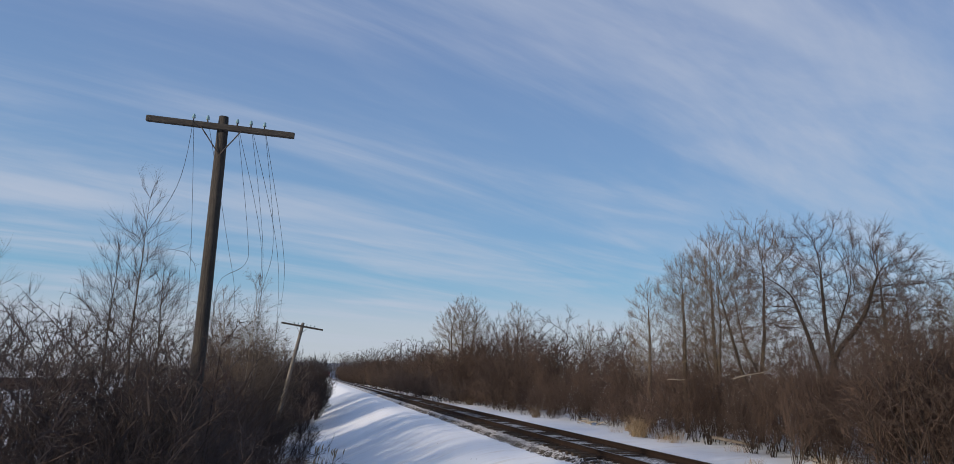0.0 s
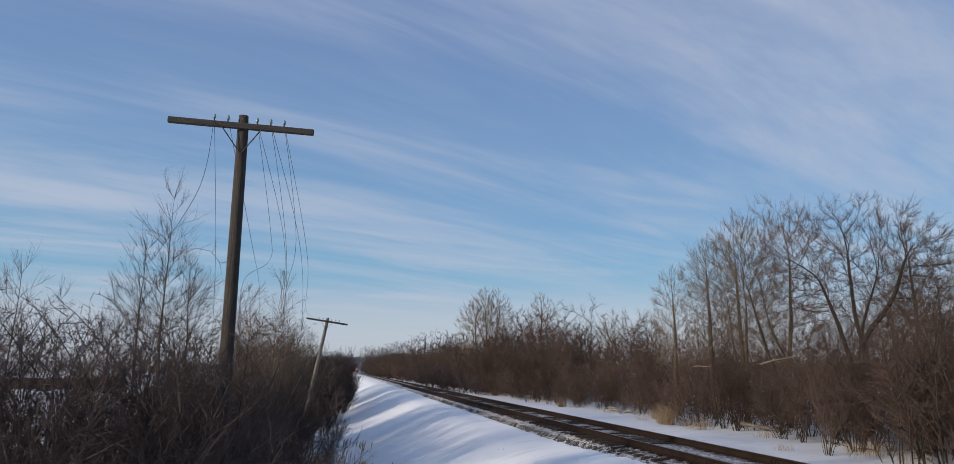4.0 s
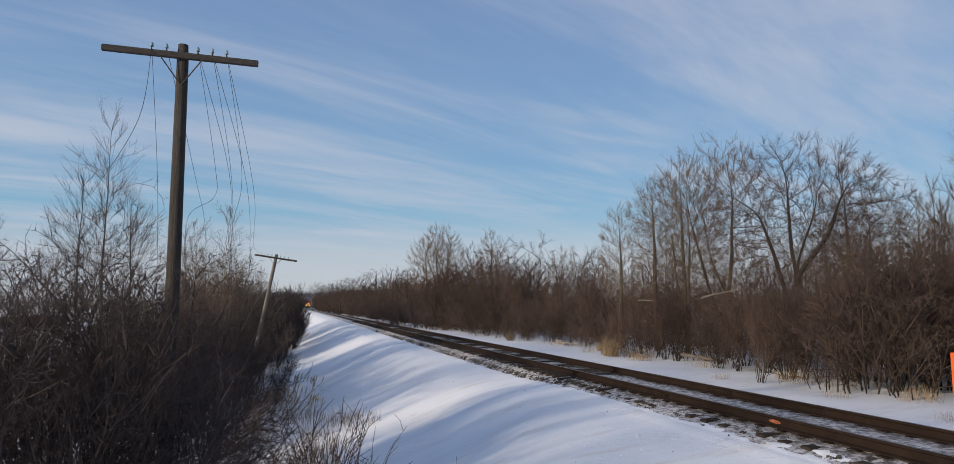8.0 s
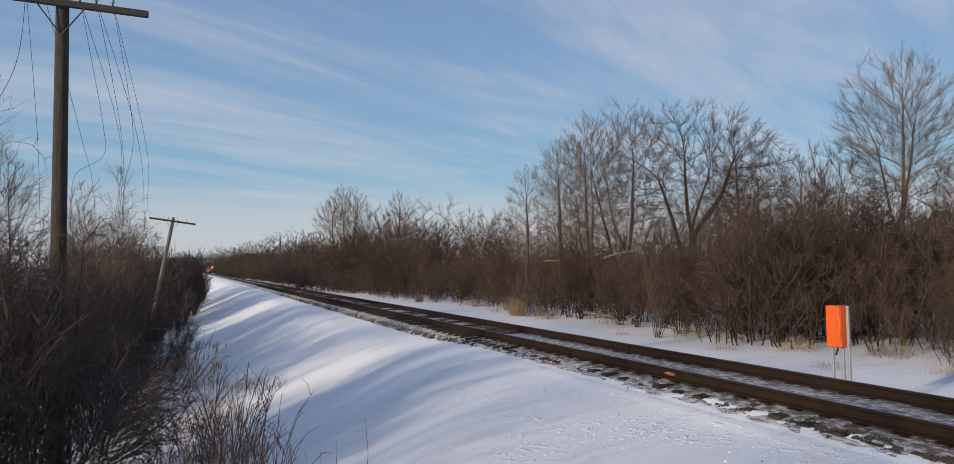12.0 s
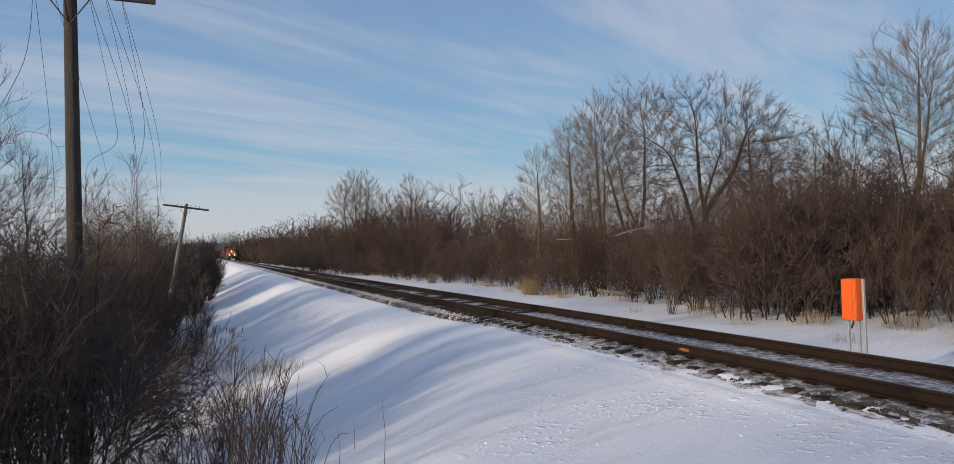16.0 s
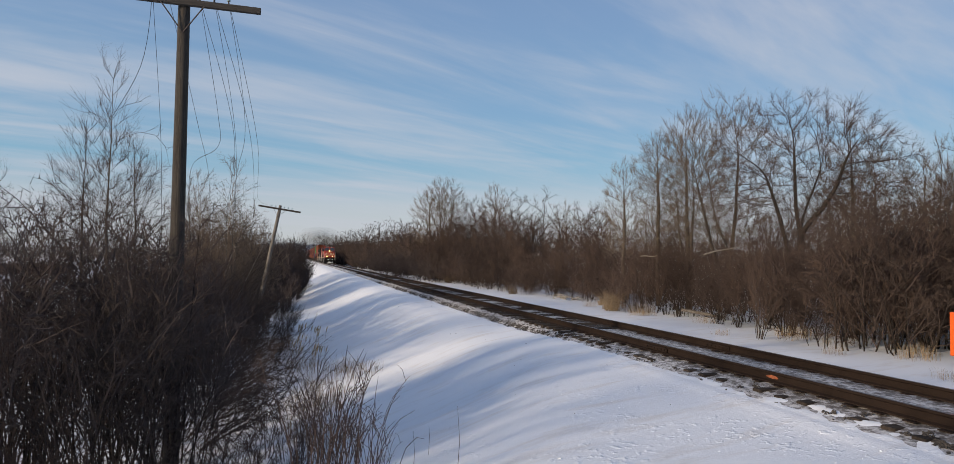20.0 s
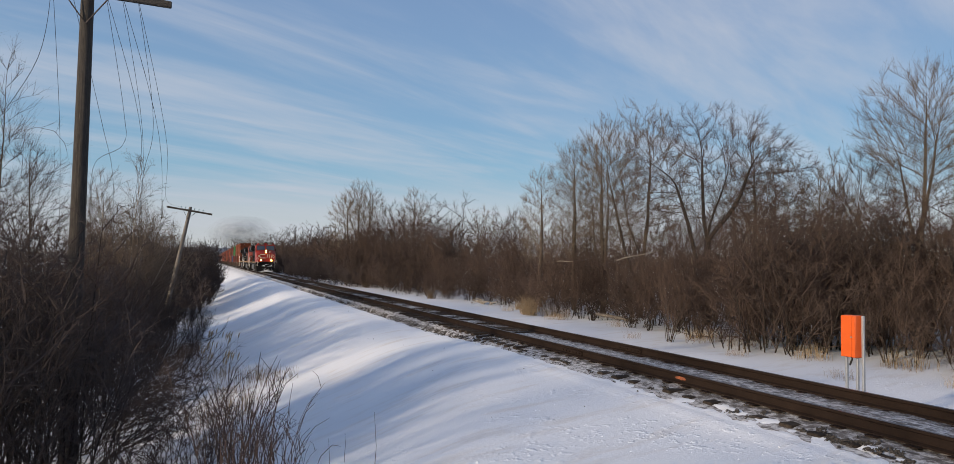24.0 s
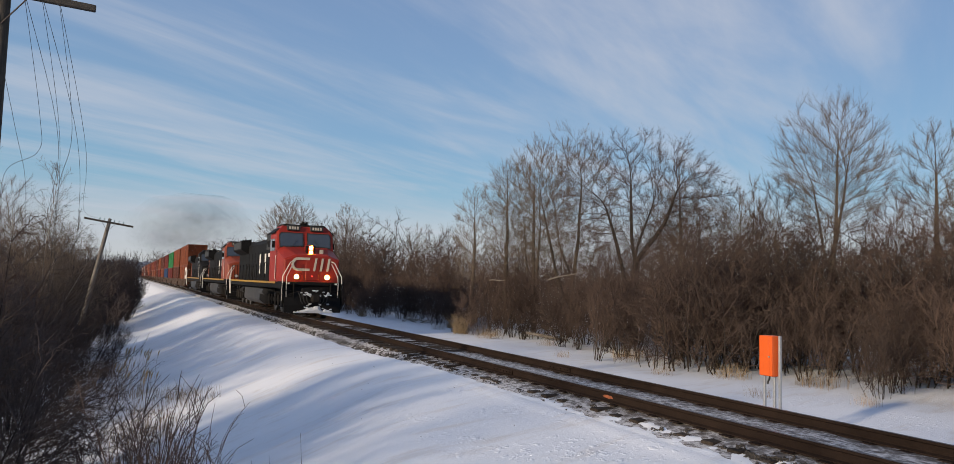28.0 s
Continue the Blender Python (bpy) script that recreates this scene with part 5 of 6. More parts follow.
    ob = new("dry_stalk", Shape().tube([(0, 0, -0.1), (0.05, 0, 0.25), (0.14, 0, 0.5), (0.27, 0.02, 0.62), (0.37, 0.02, 0.60)], [0.006, 0.0055, 0.005, 0.004, 0.0025], 4).mesh("dry_stalk", "dry_weed"))
    ob.matrix_basis = put_ground(x, y, -10)
    tagged(ob, "single bent dry stalk standing in the snow", "stalk", "stalks in the snow")
    for b, far, h in ((10.35, 10.3, 0.40), (12.5, 6.9, 0.94), (9.05, 8.0, 0.7)):
        x, y = at_bearing(b, far)
        ob = new("dry_stalk", Shape().tube([(0, 0, -0.1), (0.02 * h, 0, h * 0.3), (0.045 * h, 0.01, h * 0.65), (0.02 * h, 0.01, h)], [0.0042, 0.0038, 0.003, 0.0018], 4).mesh("dry_stalk", "dry_weed"))
        ob.matrix_basis = put_ground(x, y)
        tagged(ob, "single dry stalk standing in the snow", "stalk", "stalks in the snow")


def make_clods():
    """Crumbs of crusted snow on the shelf before the track."""
    rng = random.Random(17)
    s = Shape()
    for i in range(500):
        y = 4.5 + 12 * rng.random() ** 1.4
        x = rng.uniform(1.5, 6.7)
        if noise.noise((x * 0.9, y * 0.5, 2.0)) < 0.05:
            continue
        r, a = 0.006 + 0.016 * rng.random() ** 3, rng.uniform(0, 6.28)
        z = ground_height(x, y)
        v = []
        for px, py, pz in ((1, 0, 0), (0.3, 0.8, 0), (-0.9, 0.3, 0), (-0.4, -0.8, 0), (0.6, -0.6, 0), (0.1, 0.1, 0.7)):
            g = r * rng.uniform(0.7, 1.3)
            v.append((x + 1.5 * g * (px * math.cos(a) - py * math.sin(a)), y + 1.5 * g * (px * math.sin(a) + py * math.cos(a)), z - 0.004 + g * pz))
        s.add(v, [(0, 1, 5), (1, 2, 5), (2, 3, 5), (3, 4, 5), (4, 0, 5)])
    tagged(new("snow_crumbs", s.mesh("snow_crumbs", "snow")), "small crumbs of crusted snow on the bank", "snow", kind="stuff")


make_right_woods()
make_clods()
make_grass()
make_left_side()


# ---------------------------------------------------------------- telegraph poles
def make_pole(top, foot, arm_drop, name_label, wood):
    top, foot = Vector(top), Vector(foot)
    ob = thing("telegraph_pole", name_label, "telegraph pole", "telegraph poles", m=pose(*foot))
    up = top - foot
    n = up.normalized()
    pts = [Vector((0, 0, -0.5)), up * 0.02, up * 0.3, up * 0.6, up * 0.97, up]
    part("pole", Shape().tube(pts, [0.165, 0.165, 0.15, 0.135, 0.118, 0.10], 14), wood, ob, smooth=True)
    at = up - n * 0.28 + Vector((0, -0.14, 0))
    right = Vector((1.0, 0, -arm_drop)).normalized()
    turn = Matrix.Rotation(math.atan(arm_drop), 4, "Y")
    arm = part("crossarm", Shape().box(-1.525, 1.525, -0.05, 0.05, -0.065, 0.065, bevel=0.012), "weathered_beam", ob, m=Matrix.Translation(at) @ turn)
    for sx in (-1, 1):
        a = Vector((sx * 0.42, -0.06, -0.05))
        b = turn.inverted() @ (Vector((0, 0.02, 0)) - n * 0.62)
        part("brace", Shape().tube([a, (a + b) / 2, b], 0.014, 5), "pole_iron", arm)
    pins = []
    for k in (-2, -1, 1, 2, 3):
        x = k * 0.285 + (-0.02 if k < 0 else 0.02)
        s = Shape().tube([(x, 0, 0.06), (x, 0, 0.15)], 0.014, 6)
        pin = part("pin", s, "pole_iron", arm)
        part("insulator", Shape().tube([(x, 0, 0.13), (x, 0, 0.16), (x, 0, 0.20), (x, 0, 0.225)], [0.038, 0.034, 0.03, 0.014], 8), "insulator_glass", pin, smooth=True)
        pins.append(at + turn @ Vector((x, 0, 0.15)))
    return ob, pins, foot


p1, pins1, base1 = make_pole((-2.36, 15.6, 7.3), (-2.42, 15.6, ground_height(-2.42, 15.6)), 0.035, "tall weathered wooden telegraph pole with a ten-pin crossarm", "weathered_pole")
p2, pins2, base2 = make_pole((-1.31, 54.8, 5.62), (-2.85, 54.8, ground_height(-2.85, 54.8)), 0.15, "leaning weathered wooden telegraph pole with a crossarm", "silvered_sunlit_wood")


def make_wires():
    """Broken wires that hang slack from the first crossarm into the shrubs; one still reaches the second pole."""
    rng = random.Random(8)
    lines = [
        (0, [(-2.98, 14.7, 5.45), (-3.7, 14.5, 3.9)]),
        (0, [(-3.12, 17.7, 4.6), (-3.1, 18.0, 2.0)]),
        (1, [(-2.55, 19.5, 5.2), (-2.75, 23.8, 4.2), (-2.8, 25.0, 1.5)]),
        (2, [(-1.9, 17.9, 5.2), (-1.95, 18.4, 4.5), (-2.85, 20.8, 4.3), (-3.2, 22.8, 3.2), (-3.2, 23.0, 1.0)]),
        (2, [(-1.7, 20.0, 5.0), (-2.4, 25.9, 3.3), (-2.4, 26.5, 1.0)]),
        (3, [(-1.6, 19.0, 5.0), (-2.2, 26.9, 3.6), (-2.2, 27.2, 1.0)]),
        (3, [(-1.3, 20.0, 5.1), (-1.75, 29.9, 3.9), (-1.9, 31.0, 1.5)]),
        (4, [(-1.25, 17.5, 4.9), (-1.8, 21.9, 4.0), (-1.9, 22.2, 1.0)]),
        (4, [(-1.2, 22.0, 5.1), (-1.9, 36.0, 4.6)]),
    ]
    for k, (pin, way) in enumerate(lines):
        pts = [base1 + pins1[pin]] + [Vector(p) for p in way]
        if k == len(lines) - 1:
            pts.append(base2 + pins2[0])
        fine = []
        for i in range(len(pts) - 1):
            p0, p1, p2, p3 = pts[max(i - 1, 0)], pts[i], pts[i + 1], pts[min(i + 2, len(pts) - 1)]
            for j in range(7):
                f = j / 7
                fine.append(0.5 * ((2 * p1) + (p2 - p0) * f + (2 * p0 - 5 * p1 + 4 * p2 - p3) * f * f + (3 * p1 - p0 - 3 * p2 + p3) * f ** 3))
        fine.append(pts[-1])
        ob = new("hanging_wire", Shape().tube(fine, 0.0055, 4).mesh("hanging_wire", "wire"))
        tagged(ob, "slack broken telegraph wire hanging from the crossarm", "wire", "hanging wires")


make_wires()


# ---------------------------------------------------------------- trackside cabinet
def make_cabinet():
    x, y = 11.0, 9.8
    ob = thing("trackside_cabinet", "bright orange metal trackside box on three galvanised posts", "equipment box", m=pose(x, y, 0))
    body = part("box", Shape().box(-0.12, 0.10, -0.155, 0.155, 0.235, 0.985, bevel=0.008), "signal_orange", ob)
    part("door", Shape().box(-0.138, -0.122, -0.075, 0.15, 0.24, 0.98, bevel=0.005), "signal_orange", body)
    part("side_flange", Shape().box(-0.138, -0.122, -0.152, -0.082, 0.24, 0.98, bevel=0.004), "signal_orange", body)
    part("latch", Shape().disc((-0.15, -0.09, 0.60), (1, 0, 0), 0.014, 0.03, 8), "galvanised", body)
    for yy, top in ((0.14, 0.25), (-0.09, 0.25), (-0.215, 0.99)):
        part("post", Shape().box(-0.03, 0.02, yy - 0.022, yy + 0.022, -0.75, top, bevel=0.006), "galvanised", ob)
    part("conduit", Shape().tube([(0, 0.03, 0.25), (0, 0.03, 0.19), (0, 0.07, 0.10), (0.02, 0.09, 0.08)], 0.018, 6), "black_rubber", ob)


make_cabinet()


def make_log():
    x, y = 15.2 * FAR_SIDE, 24.8 * FAR_SIDE
    ob = new("split_log", Shape().tube([(-0.75, 0, 0.28), (0, 0, 0.17), (0.8, 0, 0.04)], [0.065, 0.06, 0.05], 7).mesh("split_log", "silvered_sunlit_wood"))
    ob.matrix_basis = put_ground(x, y, -40)
    ob.scale = (FAR_SIDE,) * 3
    tagged(ob, "short split log lying in the snow", "log")
    rng = random.Random(3)
    for i in range(14):
        ln = rng.uniform(0.7, 1.9)
        ob = new("broken_branch", Shape().tube([(-ln / 2, 0, 0), (0, rng.uniform(-0.1, 0.1), rng.uniform(0, 0.12)), (ln / 2, 0, 0.02)], [0.04, 0.035, 0.015], 5).mesh("broken_branch", "bark_pale"))
        ob.matrix_basis = pose(14.4 * FAR_SIDE + rng.uniform(-0.6, 0.6), 37.5 * FAR_SIDE + rng.uniform(-2.4, 2.4), ground_height(14.4 * FAR_SIDE, 37.5 * FAR_SIDE) + rng.uniform(0.03, 0.3), 0, rng.uniform(-14, 14), rng.uniform(50, 130))
        tagged(ob, "pale broken branch lying on a low heap in the snow", "branch", "fallen branches")


make_log()

# ---------------------------------------------------------------- train
material("loco_red", (0.28, 0.021, 0.010), 0.5, gloss=0.3, vary=0.16, scale=1.2, grain=30, bump=0.06)
material("loco_orange", (0.25, 0.046, 0.015), 0.42, vary=0.2, scale=1.2, grain=30, bump=0.06)
material("loco_black", (0.013, 0.0125, 0.0125), 0.7, vary=0.35, scale=1.4, grain=30, bump=0.08, gloss=0.08)
material("running_gear", (0.022, 0.019, 0.017), 0.85, gloss=0.15, vary=0.5, scale=2.5, grain=22, bump=0.4)
material("fuel_tank", (0.055, 0.052, 0.05), 0.55, vary=0.4, scale=1.4, grain=20, bump=0.15)
material("safety_yellow", (0.40, 0.22, 0.025), 0.5, vary=0.25, scale=3, grain=30, bump=0.05)
material("emblem_cream", (0.48, 0.42, 0.33), 0.5, vary=0.12, scale=3, grain=30, bump=0.0)
material("rail_white", (0.66, 0.63, 0.58), 0.5, vary=0.2, scale=6, grain=30, bump=0.0)
material("grille", (0.03, 0.03, 0.03), 0.7, vary=0.3, scale=6, grain=60, bump=0.4)
material("wheel_steel", (0.13, 0.12, 0.115), 0.5, 0.6, vary=0.4, scale=3, grain=20)
material("packed_snow", (0.60, 0.62, 0.66), 0.7, vary=0.1, scale=6, grain=30, bump=0.5)
material("headlamp", (1.0, 0.60, 0.085), 0.3, vary=0.0, bump=0.0, emit=24.0)
material("marker_red", (0.9, 0.05, 0.03), 0.3, vary=0.0, bump=0.0, emit=1.5)
material("cab_glass", (0.045, 0.052, 0.060), 0.06, gloss=1.0, vary=0.1, scale=2, bump=0.0)
material("cab_dark", (0.03, 0.03, 0.03), 0.8, vary=0.2, scale=3)
for _n, _c in (("orange", (0.17, 0.050, 0.024)), ("rust", (0.085, 0.030, 0.021)), ("red", (0.115, 0.025, 0.021)), ("green", (0.025, 0.15, 0.052)), ("blue", (0.026, 0.050, 0.115)), ("grey", (0.28, 0.29, 0.30)), ("brown", (0.17, 0.07, 0.048)), ("white", (0.5, 0.5, 0.48))):
    material("box_" + _n, _c, 0.8, vary=0.5, scale=0.9, grain=7, bump=0.1, stretch=(1.0, 1.0, 0.22), gloss=0.12)
material("well_brown", (0.095, 0.065, 0.05), 0.85, gloss=0.15, vary=0.4, scale=1.0, grain=12, bump=0.2)


def wheel_set(parent, y, x_out=0.80, r=0.52, spokes=True):
    for sx in (-1, 1):
        w = part("wheel", Shape().disc((sx * 0.73, y, r), (1, 0, 0), r, 0.13, 24), "wheel_steel", parent, smooth=False)
        part("axle_box", Shape().box(sx * x_out - 0.08, sx * x_out + 0.08 + (0.1 if sx > 0 else 0), y - 0.17, y + 0.17, r - 0.16, r + 0.18, bevel=0.04), "running_gear", w)


def bogie(loco, y):
    """Three-axle truck: side frames, wheels, springs."""
    b = part("truck", Shape().box(-1.20, -1.06, y - 2.2, y + 2.2, 0.56, 0.86, bevel=0.06).box(1.06, 1.20, y - 2.2, y + 2.2, 0.56, 0.86, bevel=0.06).box(-1.1, 1.1, y - 0.3, y + 0.3, 0.6, 0.95, bevel=0.05), "running_gear", loco)
    for k in (-1, 0, 1):
        wheel_set(b, y + k * 1.85, 1.12)
    for sx in (-1, 1):
        for k in (-1.35, -0.5, 0.5, 1.35):
            part("spring", Shape().tube([(sx * 1.23, y + k, 0.40), (sx * 1.23, y + k, 0.95)], 0.085, 8), "running_gear", b)
        part("brake_cylinder", Shape().tube([(sx * 1.24, y - 0.95, 0.98), (sx * 1.24, y - 0.5, 0.98)], 0.11, 8), "running_gear", b)


def slab(verts, thick, way):
    """A thin plate: the outline, and the same outline moved by thick along way."""
    w = Vector(way).normalized() * thick
    n = len(verts)
    v = [tuple(p) for p in verts] + [tuple(Vector(p) + w) for p in verts]
    f = [tuple(range(n - 1, -1, -1)), tuple(range(n, 2 * n))] + [(i, (i + 1) % n, n + (i + 1) % n, n + i) for i in range(n)]
    return Shape().add(v, f)


def locomotive(label, cab_paint, hood_paint, nose_emblem, lit, stripes, m, hood_end=None):
    """Six-axle road locomotive with a wide cab; its front coupler is at the origin and its hood runs back along +y."""
    lo = thing("locomotive", label, "locomotive", "locomotives", m=m)
    L = 22.2
    # deck
    deck = part("deck", Shape().box(-1.5, 1.5, 1.25, L - 0.6, 1.32, 1.68, bevel=0.03).box(-0.55, 0.55, 0.8, L - 0.4, 0.85, 1.35, bevel=0.04), "loco_black", lo)
    for sx in (-1, 1):
        part("sill_stripe", Shape().box(sx * 1.512 - 0.012, sx * 1.512 + 0.012, 3.0, L - 1.6, 1.56, 1.67, bevel=0.004), "safety_yellow", deck)
    # nose and cab: rings of eight corners from the front backwards
    def ring(y, w, zs, wt, zt, zb=1.66):
        return [(-w, y, zb), (-w, y + 0.0, (zb + zs) / 2), (-w, y, zs), (-wt, y, zt), (wt, y, zt), (w, y, zs), (w, y, (zb + zs) / 2), (w, y, zb)]
    nose = Shape().loft([ring(1.29, 1.34, 2.76, 0.78, 3.00), ring(1.34, 1.42, 2.84, 0.82, 3.07), ring(2.85, 1.5, 3.30, 1.15, 3.50), ring(3.15, 1.5, 3.34, 1.2, 3.54)])
    nose_ob = part("nose", nose, cab_paint, lo)
    cab = Shape().loft([ring(2.95, 1.5, 3.36, 1.40, 3.44), ring(3.23, 1.5, 4.24, 1.36, 4.42), ring(3.29, 1.5, 4.28, 1.2, 4.62), ring(3.5, 1.5, 4.28, 1.12, 4.70), ring(4.9, 1.5, 4.28, 1.12, 4.70), ring(5.0, 1.47, 4.20, 1.08, 4.64)])
    cab_ob = part("cab", cab, cab_paint, lo)
    part("cab_roof", Shape().loft([[(-1.16, y, 4.66 + dz), (-1.08, y, 4.74 + dz), (1.08, y, 4.74 + dz), (1.16, y, 4.66 + dz)] for y, dz in ((3.32, -0.01), (3.55, 0.02), (4.95, 0.02))]), "running_gear", cab_ob)
    for sx in (-1, 1):
        part("eave", Shape().loft([[(sx * 1.34, y, 4.44), (sx * 1.60, y, 4.22), (sx * 1.60, y, 4.26), (sx * 1.34, y, 4.52)] for y in (3.3, 4.9)]), "loco_black", cab_ob)
        part("grab_iron", Shape().tube([(sx * 1.53, 2.75, 1.75), (sx * 1.58, 2.75, 1.8), (sx * 1.58, 2.75, 3.0), (sx * 1.53, 2.75, 3.05)], 0.018, 5), "rail_white", cab_ob)
        part("mirror", Shape().box(sx * 1.60 - 0.07, sx * 1.60 + 0.07, 3.4, 3.44, 3.45, 3.8, bevel=0.01), "loco_black", cab_ob)
        # windscreens lie on the raked front
        def on(x, f, out=0.012):
            return (x, 2.95 + 0.28 * f - out, 3.44 + 0.98 * f)
        frame_v = [on(sx * 0.10, 0.12, 0.0), on(sx * 1.36, 0.04, 0.0), on(sx * 1.38, 0.70, 0.0), on(sx * 1.28, 0.86, 0.0), on(sx * 0.10, 0.86, 0.0)]
        glass_v = [on(sx * 0.15, 0.17, 0.03), on(sx * 1.31, 0.10, 0.03), on(sx * 1.33, 0.67, 0.03), on(sx * 1.25, 0.81, 0.03), on(sx * 0.15, 0.81, 0.03)]
        wf = part("windscreen", slab(frame_v, 0.028, (0, -1, 0.25)), "black_rubber", cab_ob)
        part("pane", slab(glass_v, 0.012, (0, -1, 0.25)), "cab_glass", wf)
        nb = part("number_board", Shape().box(sx * 0.62 - 0.35, sx * 0.62 + 0.35, 3.11, 3.45, 4.40, 4.67, bevel=0.03), "cab_dark", cab_ob)
        for k in range(4):
            part("mark", Shape().box(sx * 0.62 - 0.25 + k * 0.135, sx * 0.62 - 0.16 + k * 0.135, 3.098, 3.108, 4.46, 4.61), "emblem_cream", nb)
        # side window and mirror
        part("side_window", Shape().box(sx * 1.505 - 0.012, sx * 1.505 + 0.012, 3.5, 4.15, 3.3, 3.95, bevel=0.01), "cab_glass", cab_ob)
        part("side_window", Shape().box(sx * 1.505 - 0.012, sx * 1.505 + 0.012, 4.22, 4.8, 3.3, 3.95, bevel=0.01), "cab_glass", cab_ob)
        part("ditch_light", Shape().disc((sx * 0.78, 1.19, 1.93), (0, 1, 0), 0.12, 0.10, 16), "headlamp" if lit else "rail_white", nose_ob)
        part("lamp_bezel", Shape().disc((sx * 0.78, 1.245, 1.93), (0, 1, 0), 0.145, 0.06, 16), "loco_black", nose_ob)
        # white grab rails at the corners
        part("corner_rail", Shape().tube([(sx * 1.50, 0.95, 0.62), (sx * 1.52, 0.95, 1.45), (sx * 1.50, 1.0, 1.95), (sx * 1.12, 1.05, 2.68), (sx * 0.98, 1.2, 2.74)], 0.021, 6), "rail_white", lo, "white corner grab rail")
        part("corner_rail", Shape().tube([(sx * 1.30, 0.95, 0.62), (sx * 1.32, 0.95, 1.5), (sx * 1.30, 1.0, 1.95), (sx * 0.98, 1.10, 2.62)], 0.018, 6), "rail_white", lo, "white corner grab rail")
        # steps
        st = Shape()
        for k in range(4):
            st.box(sx * 1.22 - 0.28, sx * 1.22 + 0.28, 0.92, 1.25, 0.42 + k * 0.26, 0.46 + k * 0.26)
        st.box(sx * 1.50 - 0.02, sx * 1.50 + 0.02, 0.9, 1.27, 0.4, 1.6).box(sx * 0.94 - 0.02, sx * 0.94 + 0.02, 0.9, 1.27, 0.4, 1.6)
        part("step", st, "loco_black", lo)
        # long side rail with its posts
        sr = Shape().tube([(sx * 1.46, 5.3, 2.7), (sx * 1.46, L - 1.4, 2.7)], 0.020, 5)
        for k in range(12):
            yy = 5.3 + k * (L - 6.7) / 11
            sr.tube([(sx * 1.46, yy, 1.62), (sx * 1.46, yy, 2.7)], 0.018, 5)
        part("side_rail", sr, "loco_black" if lit else "running_gear", lo)
    # small lamp pair in the middle of the front
    hb = part("headlight_housing", Shape().box(-0.17, 0.17, 1.64, 2.42, 3.04, 3.60, bevel=0.04), cab_paint, nose_ob)
    for zz in (3.20, 3.45):
        part("headlight", Shape().disc((0, 1.62, zz), (0, 1, 0), 0.10, 0.06, 16), "headlamp" if lit else "rail_white", hb)
    part("nose_door", Shape().box(-0.32, 0.36, 1.262, 1.30, 1.76, 2.90, bevel=0.02), cab_paint, nose_ob)
    part("marker_light", Shape().disc((0.02, 1.25, 1.98), (0, 1, 0), 0.035, 0.03, 8), "marker_red", nose_ob)
    part("small_sign", Shape().box(0.46, 0.64, 1.60, 1.76, 3.10, 3.36), "emblem_cream", nose_ob)
    if nose_emblem:
        # plain ribbon shapes in cream
        y0, y1 = 1.247, 1.262
        band = []
        for k in range(13):  # an open-ended rounded loop
            a = radians(90 + 15 * k)
            band.append((-0.72 + 0.26 * math.cos(a), 2.58 + 0.28 * math.sin(a), math.cos(a), math.sin(a)))
        band = [(-0.12, 2.86, 0, 1)] + band + [(-0.12, 2.30, 0, -1)]
        rows = [[(x - 0.062 * u, y0, z - 0.062 * w), (x + 0.062 * u, y0, z + 0.062 * w), (x + 0.062 * u, y1 + 0.03, z + 0.062 * w), (x - 0.062 * u, y1 + 0.03, z - 0.062 * w)] for x, z, u, w in band]
        part("emblem", Shape().loft(rows), "emblem_cream", nose_ob, "cream painted emblem")
        for k in range(3):
            v = [(0.06 + k * 0.34, y1, 2.24), (0.17 + k * 0.34, y1, 2.24), (0.27 + k * 0.34, y1, 2.90), (0.16 + k * 0.34, y1, 2.90)]
            part("emblem", slab(v, 0.014, (0, -1, 0)), "emblem_cream", nose_ob, "cream painted emblem")
    part("anticlimber", Shape().box(-1.46, 1.46, 1.0, 1.30, 1.50, 1.67, bevel=0.02), "loco_black", lo)
    for sx in (-1, 1):
        part("walkway_light", Shape().box(sx * 1.2 - 0.05, sx * 1.2 + 0.05, 0.97, 1.03, 1.56, 1.63), "rail_white", lo)
        part("headlight_glare_shield", Shape().box(sx * 0.2 - 0.012, sx * 0.2 + 0.012, 1.58, 2.0, 3.10, 3.56), "loco_black", hb)
        part("wiper", Shape().tube([(sx * 0.7, 2.93, 3.56), (sx * 0.45, 3.01, 3.92)], 0.012, 4), "black_rubber", cab_ob)
    # hood
    hood = Shape().loft([[(-0.98, y, 1.66), (-0.98, y, 3.95), (-0.80, y, 4.22), (0.80, y, 4.22), (0.98, y, 3.95), (0.98, y, 1.66)] for y in (5.0, 9.0, 14.0, L - 1.5)])
    hood_ob = part("hood", hood, hood_paint, lo)
    if hood_end:
        part("hood_end", Shape().box(-1.0, 1.0, L - 1.5, L - 1.35, 1.66, 4.1, bevel=0.03), hood_end, hood_ob)
    for sx in (-1, 1):
        for k in range(9):
            y = 5.4 + k * 1.3
            d = part("hood_door", Shape().box(sx * 0.99 - 0.012, sx * 0.99 + 0.012, y, y + 1.18, 1.86, 3.45, bevel=0.008), hood_paint, hood_ob)
